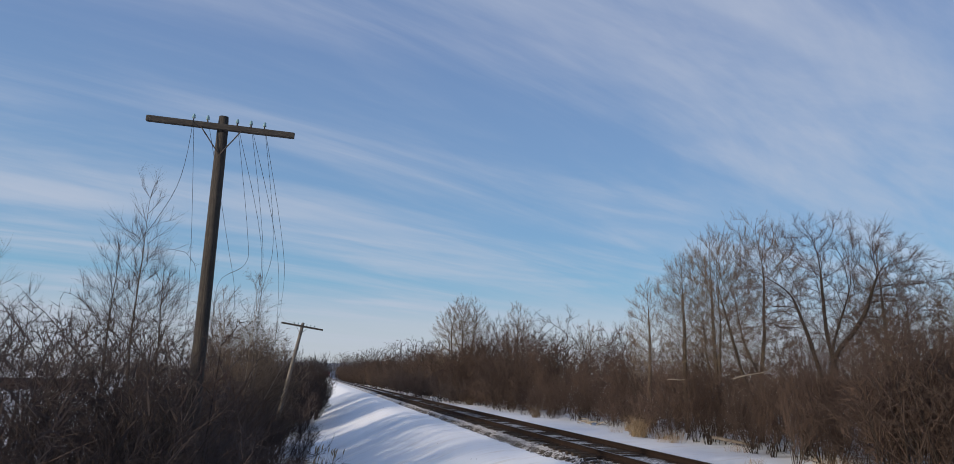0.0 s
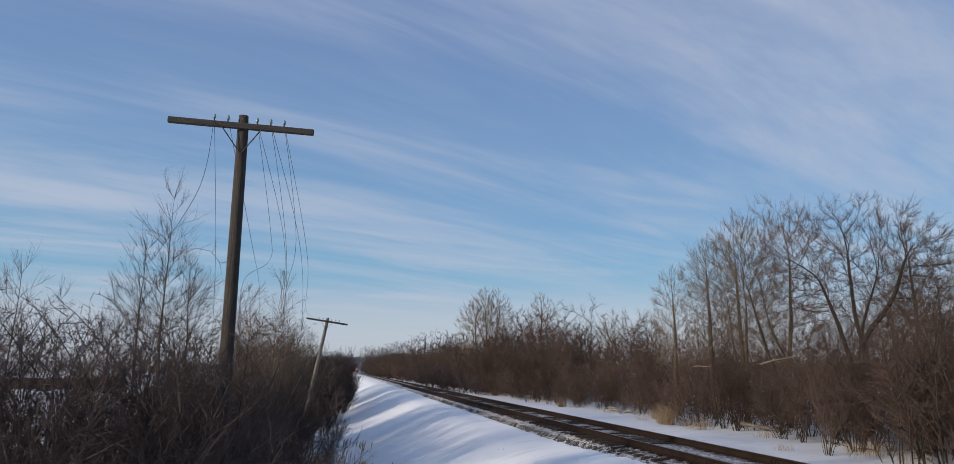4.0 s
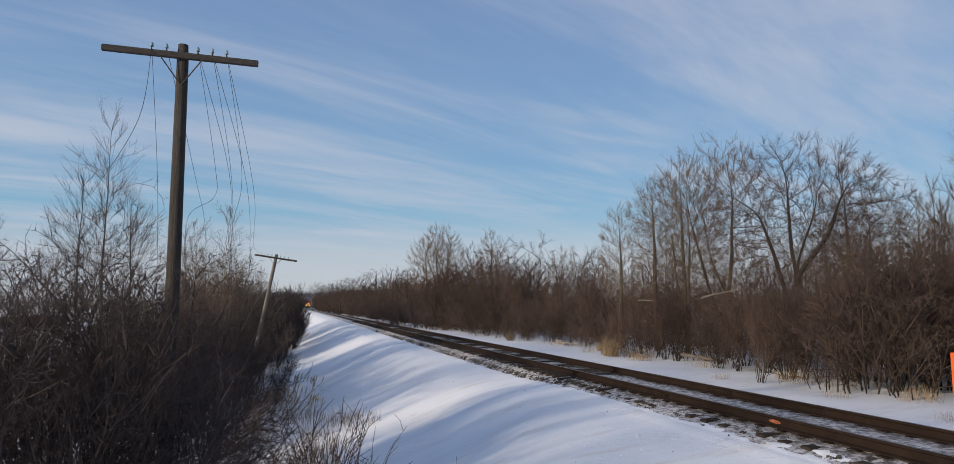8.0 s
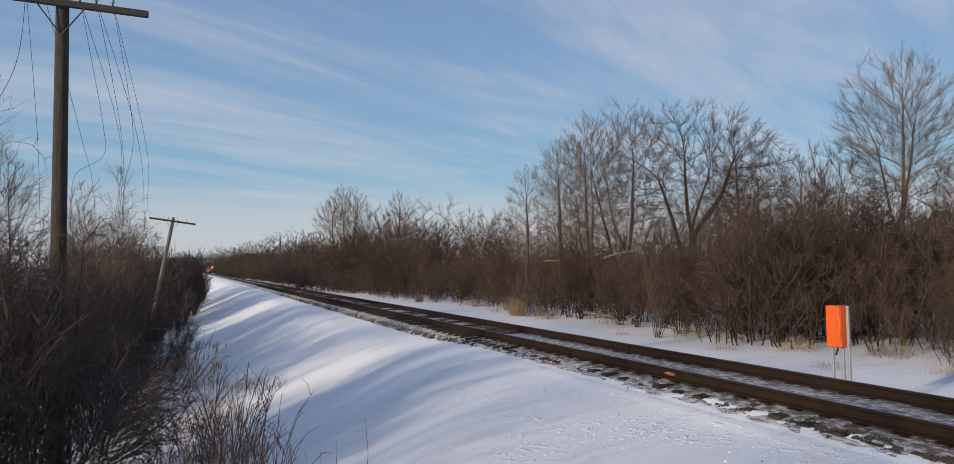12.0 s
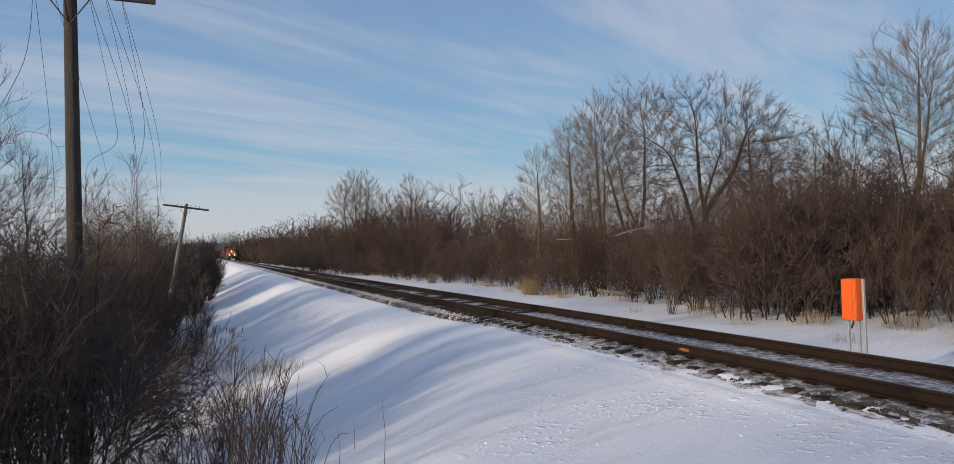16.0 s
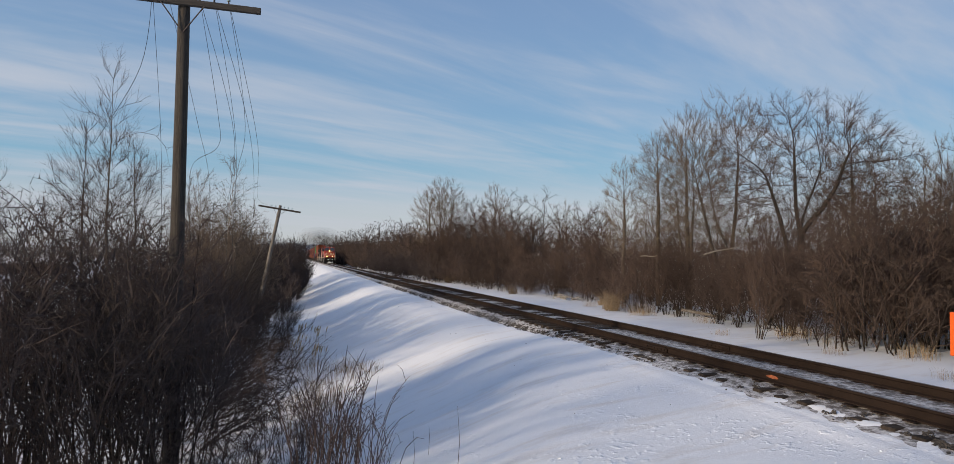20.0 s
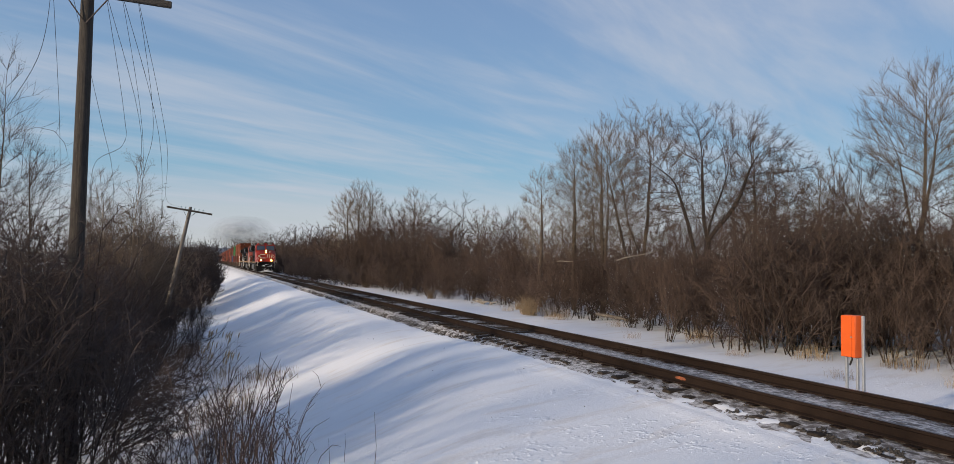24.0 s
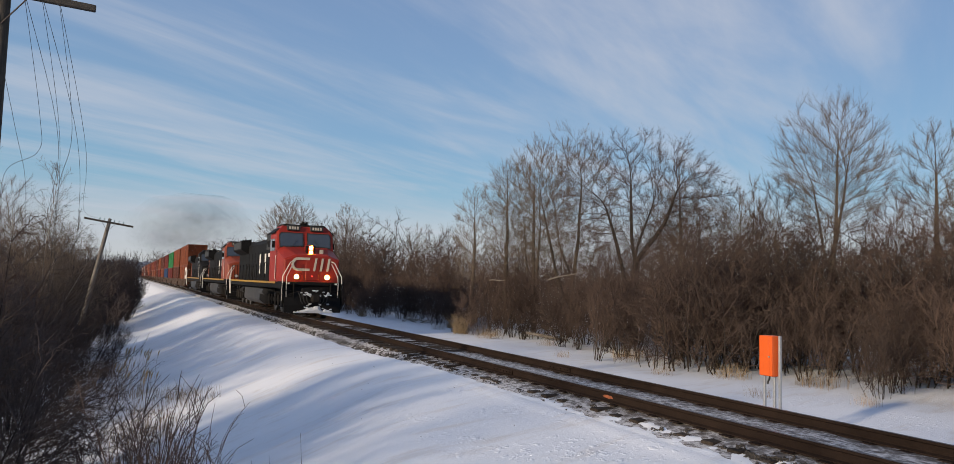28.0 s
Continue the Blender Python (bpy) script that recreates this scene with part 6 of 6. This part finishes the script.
            if k % 2 == 0:
                part("door_latch", Shape().box(sx * 1.01 - 0.02, sx * 1.01 + 0.02, y + 0.55, y + 0.63, 2.4, 2.6), "running_gear", d)
        part("air_grille", Shape().box(sx * 0.985 - 0.03, sx * 0.985 + 0.03, 6.5, 9.0, 3.52, 3.92, bevel=0.01), "grille", hood_ob)
        part("radiator_wing", Shape().loft([[(sx * 0.98, y, 3.45), (sx * 1.48, y, 3.75), (sx * 1.48, y, 4.35), (sx * 0.8, y, 4.5)] for y in (16.3, L - 1.8)]), hood_paint, hood_ob)
        part("radiator_grille", Shape().box(sx * 1.485 - 0.015, sx * 1.485 + 0.015, 16.6, L - 2.1, 3.82, 4.28), "grille", hood_ob)
        if stripes == "bars":  # plain bars where the hood carries lettering
            for y0, y1, z0, z1 in ((5.9, 6.45, 2.1, 3.3), (6.45, 8.3, 3.08, 3.3), (6.45, 8.3, 2.1, 2.32), (9.0, 9.5, 2.1, 3.3), (10.9, 11.4, 2.1, 3.3)):
                part("emblem_bar", Shape().box(sx * 1.010 - 0.003, sx * 1.010 + 0.004, y0, y1, z0, z1, bevel=0.001), "rail_white", hood_ob, "cream painted bar")
        if stripes == "slashes":
            for k in range(3):
                v = [(sx * 1.006, 6 + k * 2.2, 1.65), (sx * 1.006, 6.5 + k * 2.2, 1.65), (sx * 1.006, 7.3 + k * 2.2, 3.8), (sx * 1.006, 6.8 + k * 2.2, 3.8)]
                part("slash_stripe", slab(v, 0.006, (sx, 0, 0)), "fuel_tank", hood_ob, "grey slanted stripe")
    part("exhaust_stack", Shape().box(-0.35, 0.35, 11.0, 11.9, 4.2, 4.48, bevel=0.03), "running_gear", hood_ob)
    part("brake_grid", Shape().loft([[(-1.28, y, 3.62), (-1.36, y, 3.90), (-1.36, y, 4.34), (-1.05, y, 4.60), (1.05, y, 4.60), (1.36, y, 4.34), (1.36, y, 3.90), (1.28, y, 3.62)] for y in (5.04, 6.9)]), hood_paint, hood_ob)
    for sx in (-1, 1):
        for k in range(6):
            part("louvre", Shape().box(sx * 1.37 - 0.02, sx * 1.37 + 0.02, 5.2 + k * 0.27, 5.38 + k * 0.27, 3.95, 4.28, bevel=0.006), "grille", hood_ob)
        part("rear_rail", Shape().tube([(sx * 1.50, L - 0.75, 0.62), (sx * 1.52, L - 0.75, 1.7), (sx * 1.46, L - 0.8, 2.5), (sx * 1.2, L - 0.85, 2.7)], 0.019, 6), "rail_white", lo, "dull white corner grab rail")
        part("rear_rail", Shape().tube([(sx * 1.50, L - 1.25, 0.62), (sx * 1.52, L - 1.25, 1.7), (sx * 1.48, L - 1.2, 2.6)], 0.019, 6), "rail_white", lo, "dull white corner grab rail")
        rear = Shape()
        for k in range(4):
            rear.box(sx * 1.22 - 0.28, sx * 1.22 + 0.28, L - 1.2, L - 0.8, 0.42 + k * 0.28, 0.46 + k * 0.28)
        part("step", rear, "loco_black", lo)
        part("sand_box", Shape().box(sx * 1.18 - 0.24, sx * 1.18 + 0.24, 5.3, 6.5, 1.68, 2.3, bevel=0.04), hood_paint, lo)
        part("side_tank", Shape().tube([(sx * 1.30, 14.5, 1.02), (sx * 1.30, 15.5, 1.02)], 0.20, 10), "running_gear", lo)
    part("horn", Shape().tube([(-0.1, 3.6, 4.80), (-0.1, 3.25, 4.86)], [0.03, 0.07], 8).tube([(0.1, 3.6, 4.80), (0.1, 3.3, 4.86)], [0.03, 0.06], 8).box(-0.2, 0.2, 3.55, 3.68, 4.72, 4.84), "running_gear", cab_ob)
    part("antenna_dome", Shape().box(-0.3, 0.3, 4.1, 4.6, 4.74, 4.82, bevel=0.03), "rail_white", cab_ob)
    # underframe
    part("fuel_tank", Shape().loft([[(-1.15, y, 0.32), (-1.42, y, 0.55), (-1.42, y, 1.22), (1.42, y, 1.22), (1.42, y, 0.55), (1.15, y, 0.32)] for y in (8.2, 14.2)]), "fuel_tank", lo)
    part("air_tank", Shape().tube([(-1.32, 7.0, 1.05), (-1.32, 8.1, 1.05)], 0.17, 10), "fuel_tank", lo)
    bogie(lo, 4.6)
    bogie(lo, 17.6)
    # pilot, coupler, hoses
    plow = Shape().loft([[(-1.42, y, z0), (1.42, y, z0), (1.42, y, z1), (-1.42, y, z1)] for y, z0, z1 in ((0.75, 0.14, 0.5), (0.98, 0.22, 1.0), (1.15, 0.3, 1.50))])
    pl = part("pilot_plow", plow, "loco_black", lo)
    part("coupler", Shape().box(-0.13, 0.13, 0.0, 0.9, 0.72, 1.0, bevel=0.04).box(-0.22, 0.2, -0.02, 0.28, 0.66, 1.06, bevel=0.06), "running_gear", lo)
    for sx in (-1, 1):
        for k in range(3):
            x = sx * (0.38 + 0.16 * k)
            part("air_hose", Shape().tube([(x, 0.9, 1.12), (x, 0.6, 1.0), (x - sx * 0.05, 0.55, 0.72), (x - sx * 0.15, 0.6, 0.6)], 0.024, 5), "black_rubber", lo)
        part("uncoupling_lever", Shape().tube([(sx * 0.2, 0.55, 1.2), (sx * 0.8, 0.6, 1.2), (sx * 1.25, 0.7, 1.05), (sx * 1.35, 0.7, 0.85)], 0.016, 5), "running_gear", lo)
    if lit:
        rng = random.Random(4)
        # a ragged shelf of snow along the plough's foot
        rings = []
        for i in range(30):
            x = -0.95 + i * 0.067
            top = 0.20 + 0.30 * smooth_step(-0.9, -0.1, x) * smooth_step(1.05, 0.3, x) * (0.6 + 0.8 * noise.noise((x * 3.1, 1.0, 0.0))) + 0.10 * noise.noise((x * 9.0, 4.0, 0.0))
            top = max(top, 0.17)
            rings.append([(x, 0.62, 0.13), (x, 0.60, (0.13 + top) / 2), (x, 0.68, top), (x, 0.95, top + 0.03), (x, 0.97, 0.14)])
        part("caked_snow", Shape().loft(rings), "packed_snow", pl)
        for k in range(44):
            low = k < 20
            x = rng.gauss(0.12, 0.60) if low else rng.gauss(0.1, 0.34)
            z = rng.uniform(0.2, 0.6) if low else rng.uniform(0.95, 1.25)
            y = 0.70 + 0.23 * (z - 0.15) if low else rng.uniform(0.25, 0.8)
            r = rng.uniform(0.025, 0.07)
            rings = []
            for a in range(1, 6):
                th = math.pi * a / 6
                ring = []
                for i in range(8):
                    d = Vector((math.sin(th) * math.cos(i * math.pi / 4), math.sin(th) * math.sin(i * math.pi / 4), math.cos(th)))
                    g = r * (1 + 0.6 * noise.noise(d * 1.6 + Vector((k, 0, 0))))
                    ring.append((x + d.x * g * 1.6, y + d.y * g * 0.6, z + d.z * g * 0.8))
                rings.append(ring)
            part("caked_snow", Shape().loft(rings), "packed_snow", pl, smooth=True)
    return lo


def well_car(upper, lower, label, m, end_light=False):
    """A stack car whose deep well holds one long container, with a second on top; front at the origin."""
    car = thing("well_car", label, "freight car", "container cars", m=m)
    L = 17.8
    for sx in (-1, 1):
        v = [(sx * 1.42, 0.7, 1.15), (sx * 1.42, 2.2, 0.35), (sx * 1.42, L - 2.2, 0.35), (sx * 1.42, L - 0.7, 1.15), (sx * 1.42, L - 0.7, 1.4), (sx * 1.42, 0.7, 1.4)]
        sill = part("side_sill", slab(v, 0.12, (-sx, 0, 0)), "well_brown", car)
        for k in range(9):
            part("rib", Shape().box(sx * 1.43 - 0.03, sx * 1.43 + 0.03, 2.5 + k * 1.6, 2.6 + k * 1.6, 0.4, 1.38), "well_brown", sill)
    part("end_platform", Shape().box(-1.4, 1.4, 0.0, 1.2, 1.0, 1.3, bevel=0.03), "well_brown", car)
    part("end_platform", Shape().box(-1.4, 1.4, L - 1.2, L, 1.0, 1.3, bevel=0.03), "well_brown", car)
    for y in (-0.1 + 0.9, L - 0.9):
        t = part("truck", Shape().box(-1.12, -0.98, y - 1.2, y + 1.2, 0.45, 0.72, bevel=0.05).box(0.98, 1.12, y - 1.2, y + 1.2, 0.45, 0.72, bevel=0.05), "running_gear", car)
        for k in (-0.88, 0.88):
            wheel_set(t, y + k, 1.02, 0.46)
    return car


def container(length, paint, label, m, sign=False):
    """Corrugated steel box, end at the origin, along +y."""
    ob = thing("container", label, "shipping container", "containers on the train", m=m)
    w, h = 1.22, 2.88
    # corrugated sides and roof
    s = Shape()
    n = int(length / 0.55)
    for sx in (-1, 1):
        v = []
        for i in range(n + 1):
            y = 0.12 + (length - 0.24) * i / n
            for yy, d in ((y - 0.07, 0.0), (y + 0.07, 0.0), (y + 0.14, 0.035), (y + 0.40, 0.035)):
                if yy < length - 0.1:
                    v.append((sx * (w - d), yy))
        vv = [(x, y, 0.18) for x, y in v] + [(x, y, h - 0.14) for x, y in v]
        k = len(v)
        s.add(vv, [(i, i + 1, k + i + 1, k + i) for i in range(k - 1)])
    s.box(-w + 0.04, w - 0.04, 0.08, length - 0.08, 0.15, h - 0.03)
    part("shell", s, paint, ob)
    fr = Shape()
    for x in (-w + 0.06, w - 0.06):
        for y in (0.07, length - 0.07):
            fr.box(x - 0.07, x + 0.07, y - 0.07, y + 0.07, 0, h, bevel=0.015)
        fr.box(x - 0.06, x + 0.06, 0.1, length - 0.1, 0.0, 0.18).box(x - 0.06, x + 0.06, 0.1, length - 0.1, h - 0.14, h)
    fr.box(-w, w, 0.0, 0.14, 0, 0.18).box(-w, w, 0.0, 0.14, h - 0.14, h)
    part("corner_frame", fr, paint, ob)
    ends = Shape()
    for k in range(8):
        x = -w + 0.2 + k * 0.28
        ends.box(x, x + 0.13, 0.03, 0.09, 0.2, h - 0.16, bevel=0.01)
    part("end_wall", ends, paint, ob)
    if sign:
        for sx in (-1, 1):
            sg = part("sign_panel", Shape().box(sx * (w + 0.02) - 0.006, sx * (w + 0.02) + 0.006, 0.3, 3.6, 1.05, 2.6), "rail_white", ob, "white panel with dark unreadable marks")
            part("mark", Shape().box(sx * (w + 0.03) - 0.004, sx * (w + 0.03) + 0.002, 1.2, 2.6, 1.5, 2.1), "box_brown", sg)
    return ob


TRAIN = []  # each vehicle with its distance behind the front coupler and its height


def ride(ob, back, z=0.0):
    TRAIN.append((ob, back, z))
    ob.matrix_basis = pose(TRACK, 35.4 + back, z)


def make_train():
    ride(locomotive("red-nosed black road locomotive with lit headlights and snow-caked pilot", "loco_red", "loco_black", True, True, "bars", None), 0.0)
    ride(locomotive("orange-cabbed black road locomotive, second in the train", "loco_orange", "loco_black", False, False, "bars", None, "loco_orange"), 22.4)
    ride(locomotive("dirty black locomotive with grey slanted stripes, third in the train", "loco_black", "loco_black", False, False, "slashes", None, "loco_orange"), 44.8)
    plan = [("orange", "orange"), ("orange", "rust"), ("green", "red"), ("red", "blue"), ("rust", "orange"), ("orange", "red"), ("rust", "rust"), ("red", "orange"), ("orange", "brown"), ("red", "rust"), ("rust", "red"), ("orange", "orange"), ("brown", "rust"), ("red", "red"), ("orange", "rust"), ("rust", "grey"), ("grey", "red"), ("orange", "rust"), ("red", "orange"), ("white", "rust"), ("rust", "red"), ("orange", "rust")]
    words = {"orange": "orange", "rust": "rust-red", "red": "red", "green": "green", "blue": "dark blue", "grey": "grey", "brown": "brown", "white": "white"}
    first_car, boxes = None, {}
    for i, (a, b) in enumerate(plan):
        back = 68.9 + i * 18.2
        if first_car is None:
            first_car = well_car(a, b, "brown well car loaded with two stacked containers", None)
            car = first_car
        else:
            car = copy_thing(first_car, pose(0, 0, 0))
        ride(car, back)
        for paint, z, where, dy in ((b, 0.40, "standing in a well car", 1.3), (a, 3.30, "stacked on another container", 1.0)):
            key = (paint, z > 1, i == 0)
            if key not in boxes:
                boxes[key] = container(15.2 if z < 1 else 15.8, "box_" + paint, words[paint] + " corrugated steel container " + where, None, sign=(i == 0 and z < 1))
                box = boxes[key]
            else:
                box = copy_thing(boxes[key], pose(0, 0, 0))
            ride(box, back + dy, z)


make_train()


SMOKE_AT, SMOKE_SIZE = (-0.8, 86.0, 8.8), (11.5, 30.0, 5.4)


def smoke_material():
    m = bpy.data.materials.new("diesel_smoke")
    m.use_nodes = True
    add, tie = nodes_of(m.node_tree)
    clear, grey = add("ShaderNodeBsdfTransparent"), add("ShaderNodeBsdfDiffuse")
    grey.inputs["Color"].default_value = (0.17, 0.15, 0.135, 1)
    coord = add("ShaderNodeTexCoord")
    cloud = tie(coord, add("ShaderNodeTexNoise", Scale=0.45, Detail=5.0, Roughness=0.6, Distortion=0.6), 3)
    # densest along the middle line of the cloud, nothing at its rim
    middle = tie(coord, add("ShaderNodeVectorMath", operation="SUBTRACT"), 3)
    middle.inputs[1].default_value = SMOKE_AT
    flat = tie(middle, add("ShaderNodeVectorMath", operation="MULTIPLY"))
    flat.inputs[1].default_value = (1.3 / SMOKE_SIZE[0], 0.0, 1.3 / SMOKE_SIZE[2])
    core = tie(flat, add("ShaderNodeTexGradient", gradient_type="SPHERICAL"))
    dense = tie(cloud, add("ShaderNodeMapRange"))
    dense.inputs["From Min"].default_value, dense.inputs["From Max"].default_value = 0.3, 0.7
    dense.inputs["To Min"].default_value, dense.inputs["To Max"].default_value = 0.30, 0.52
    thin = tie(core, add("ShaderNodeMath", operation="MULTIPLY"))
    tie(dense, thin, 0, 1)
    mix = tie(thin, add("ShaderNodeMixShader"))
    tie(clear, mix, 0, 1)
    tie(grey, mix, 0, 2)
    tie(mix, add("ShaderNodeOutputMaterial"))
    MATS["diesel_smoke"] = m


def make_smoke():
    """A thin brown-grey haze of exhaust that drifts over the first cars, in one faint uneven cloud."""
    smoke_material()
    s = Shape()
    for c, r in ((SMOKE_AT, SMOKE_SIZE),):
        rings = []
        for a in range(1, 16):
            th = math.pi * a / 16
            ring = []
            for k in range(28):
                d = Vector((math.sin(th) * math.cos(k * math.pi / 14), math.sin(th) * math.sin(k * math.pi / 14), math.cos(th)))
                q = 1 + 0.2 * noise.noise(d * 1.7 + Vector((r[0], 0, 0))) + 0.14 * noise.noise(d * 5.0)
                ring.append((c[0] + d.x * r[0] * q, c[1] + d.y * r[1] * q, c[2] + d.z * r[2] * q))
            rings.append(ring)
        s.loft(rings)
    ob = new("exhaust_smoke", s.mesh("exhaust_smoke", "diesel_smoke", smooth=True))
    tagged(ob, "thin brown-grey diesel smoke drifting over the train", "smoke", kind="stuff")
    ride(ob, 0.0)


make_smoke()


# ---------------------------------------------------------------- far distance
# ridge woods: distance haze is painted in as pale grey
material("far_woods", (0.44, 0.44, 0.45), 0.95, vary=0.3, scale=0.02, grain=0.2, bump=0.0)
material("far_white", (0.6, 0.62, 0.64), 0.8, vary=0.1, scale=0.2, bump=0.0)
material("far_concrete", (0.30, 0.31, 0.33), 0.85, vary=0.2, scale=0.1, bump=0.0)
material("shed_red", (0.075, 0.038, 0.032), 0.8, vary=0.3, scale=0.4, grain=6, bump=0.1)


def make_distance():
    rng = random.Random(77)
    # low wooded ridge all round the end of the view
    s = Shape()
    pts = []
    n = 520
    for i in range(n):
        b = -75 + 160 * i / (n - 1)
        far = 900 + 120 * noise.noise((b * 0.06, 0.0, 0.0))
        h = 10 + 8 * smooth_step(7, 1, abs(b - 1.0)) + 3 * noise.noise((b * 0.22, 4.0, 0.0)) + 1.5 * noise.noise((b * 2.3, 8.0, 0.0)) + rng.uniform(-1.2, 1.2)
        x, y = at_bearing(b, far)
        pts.append((x, y, h))
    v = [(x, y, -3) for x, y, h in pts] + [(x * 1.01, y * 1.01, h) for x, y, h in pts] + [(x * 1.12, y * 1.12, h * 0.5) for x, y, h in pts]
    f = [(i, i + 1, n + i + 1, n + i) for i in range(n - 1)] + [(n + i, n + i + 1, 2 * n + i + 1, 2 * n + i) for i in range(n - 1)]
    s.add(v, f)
    tagged(new("far_ridge", s.mesh("far_ridge", "far_woods")), "low far wooded ridge painted haze-grey", "hills", kind="structure")
    # road bridge over the line
    br = thing("road_bridge", "far grey road bridge over the railway", "bridge", m=pose(0, 720, 0))
    part("bridge_deck", Shape().box(-60, 70, -4, 4, 7.2, 8.6), "far_concrete", br)
    for x in (-2, 19):
        part("pier", Shape().box(x - 0.8, x + 0.8, -3, 3, -1, 7.2, bevel=0.1), "far_concrete", br)
    sh = thing("white_building", "small far white building beside the railway", "building", m=pose(-3, 640, 0))
    part("wall", Shape().box(-1, 4, 0, 8, -1, 6.5), "far_white", sh)
    part("roof", Shape().loft([[(-1.3, y, 6.5), (4.3, y, 6.5), (1.5, y, 7.6)] for y in (-0.4, 8.4)]), "far_concrete", sh)
    mast = thing("signal_mast", "thin far trackside mast", "mast", m=pose(13.5, 300, -0.4))
    part("mast_pole", Shape().tube([(0, 0, 0), (0, 0, 8.0)], 0.07, 6), "far_concrete", mast)
    part("mast_arm", Shape().tube([(-0.5, 0, 7.3), (0.5, 0, 7.3)], 0.06, 6), "far_concrete", mast)
    # low red-brown sheds across the field
    for x, y, w in ((-62, 170, 26), (-98, 190, 34)):
        b = thing("field_shed", "long low red-brown shed across the snowy field", "shed", "sheds across the field", m=pose(x, y, -2.4))
        part("wall", Shape().box(-w / 2, w / 2, 0, 8, 0, 2.3), "shed_red", b)
        part("roof", Shape().loft([[(-w / 2 - 0.4, 0 - 0.5, 2.3), (-w / 2 - 0.4, 8.5, 2.3), (-w / 2 - 0.4, 4, 3.5)], [(w / 2 + 0.4, -0.5, 2.3), (w / 2 + 0.4, 8.5, 2.3), (w / 2 + 0.4, 4, 3.5)]]), "snow", b)


make_distance()


# ---------------------------------------------------------------- what moves
def motions():
    """The train comes on at a nearly even speed."""
    fronts = [(0.0, 621.0), (4.0, 536.0), (8.0, 451.0), (12.0, 366.5), (16.0, 282.5), (20.0, 199.0), (24.0, 116.4), (26.0, 75.9), (28.0, 36.1)]
    for ob, back, z in TRAIN:
        walk(ob, [(t, pose(TRACK, y - 0.7 + back, z)) for t, y in fronts])


motions()
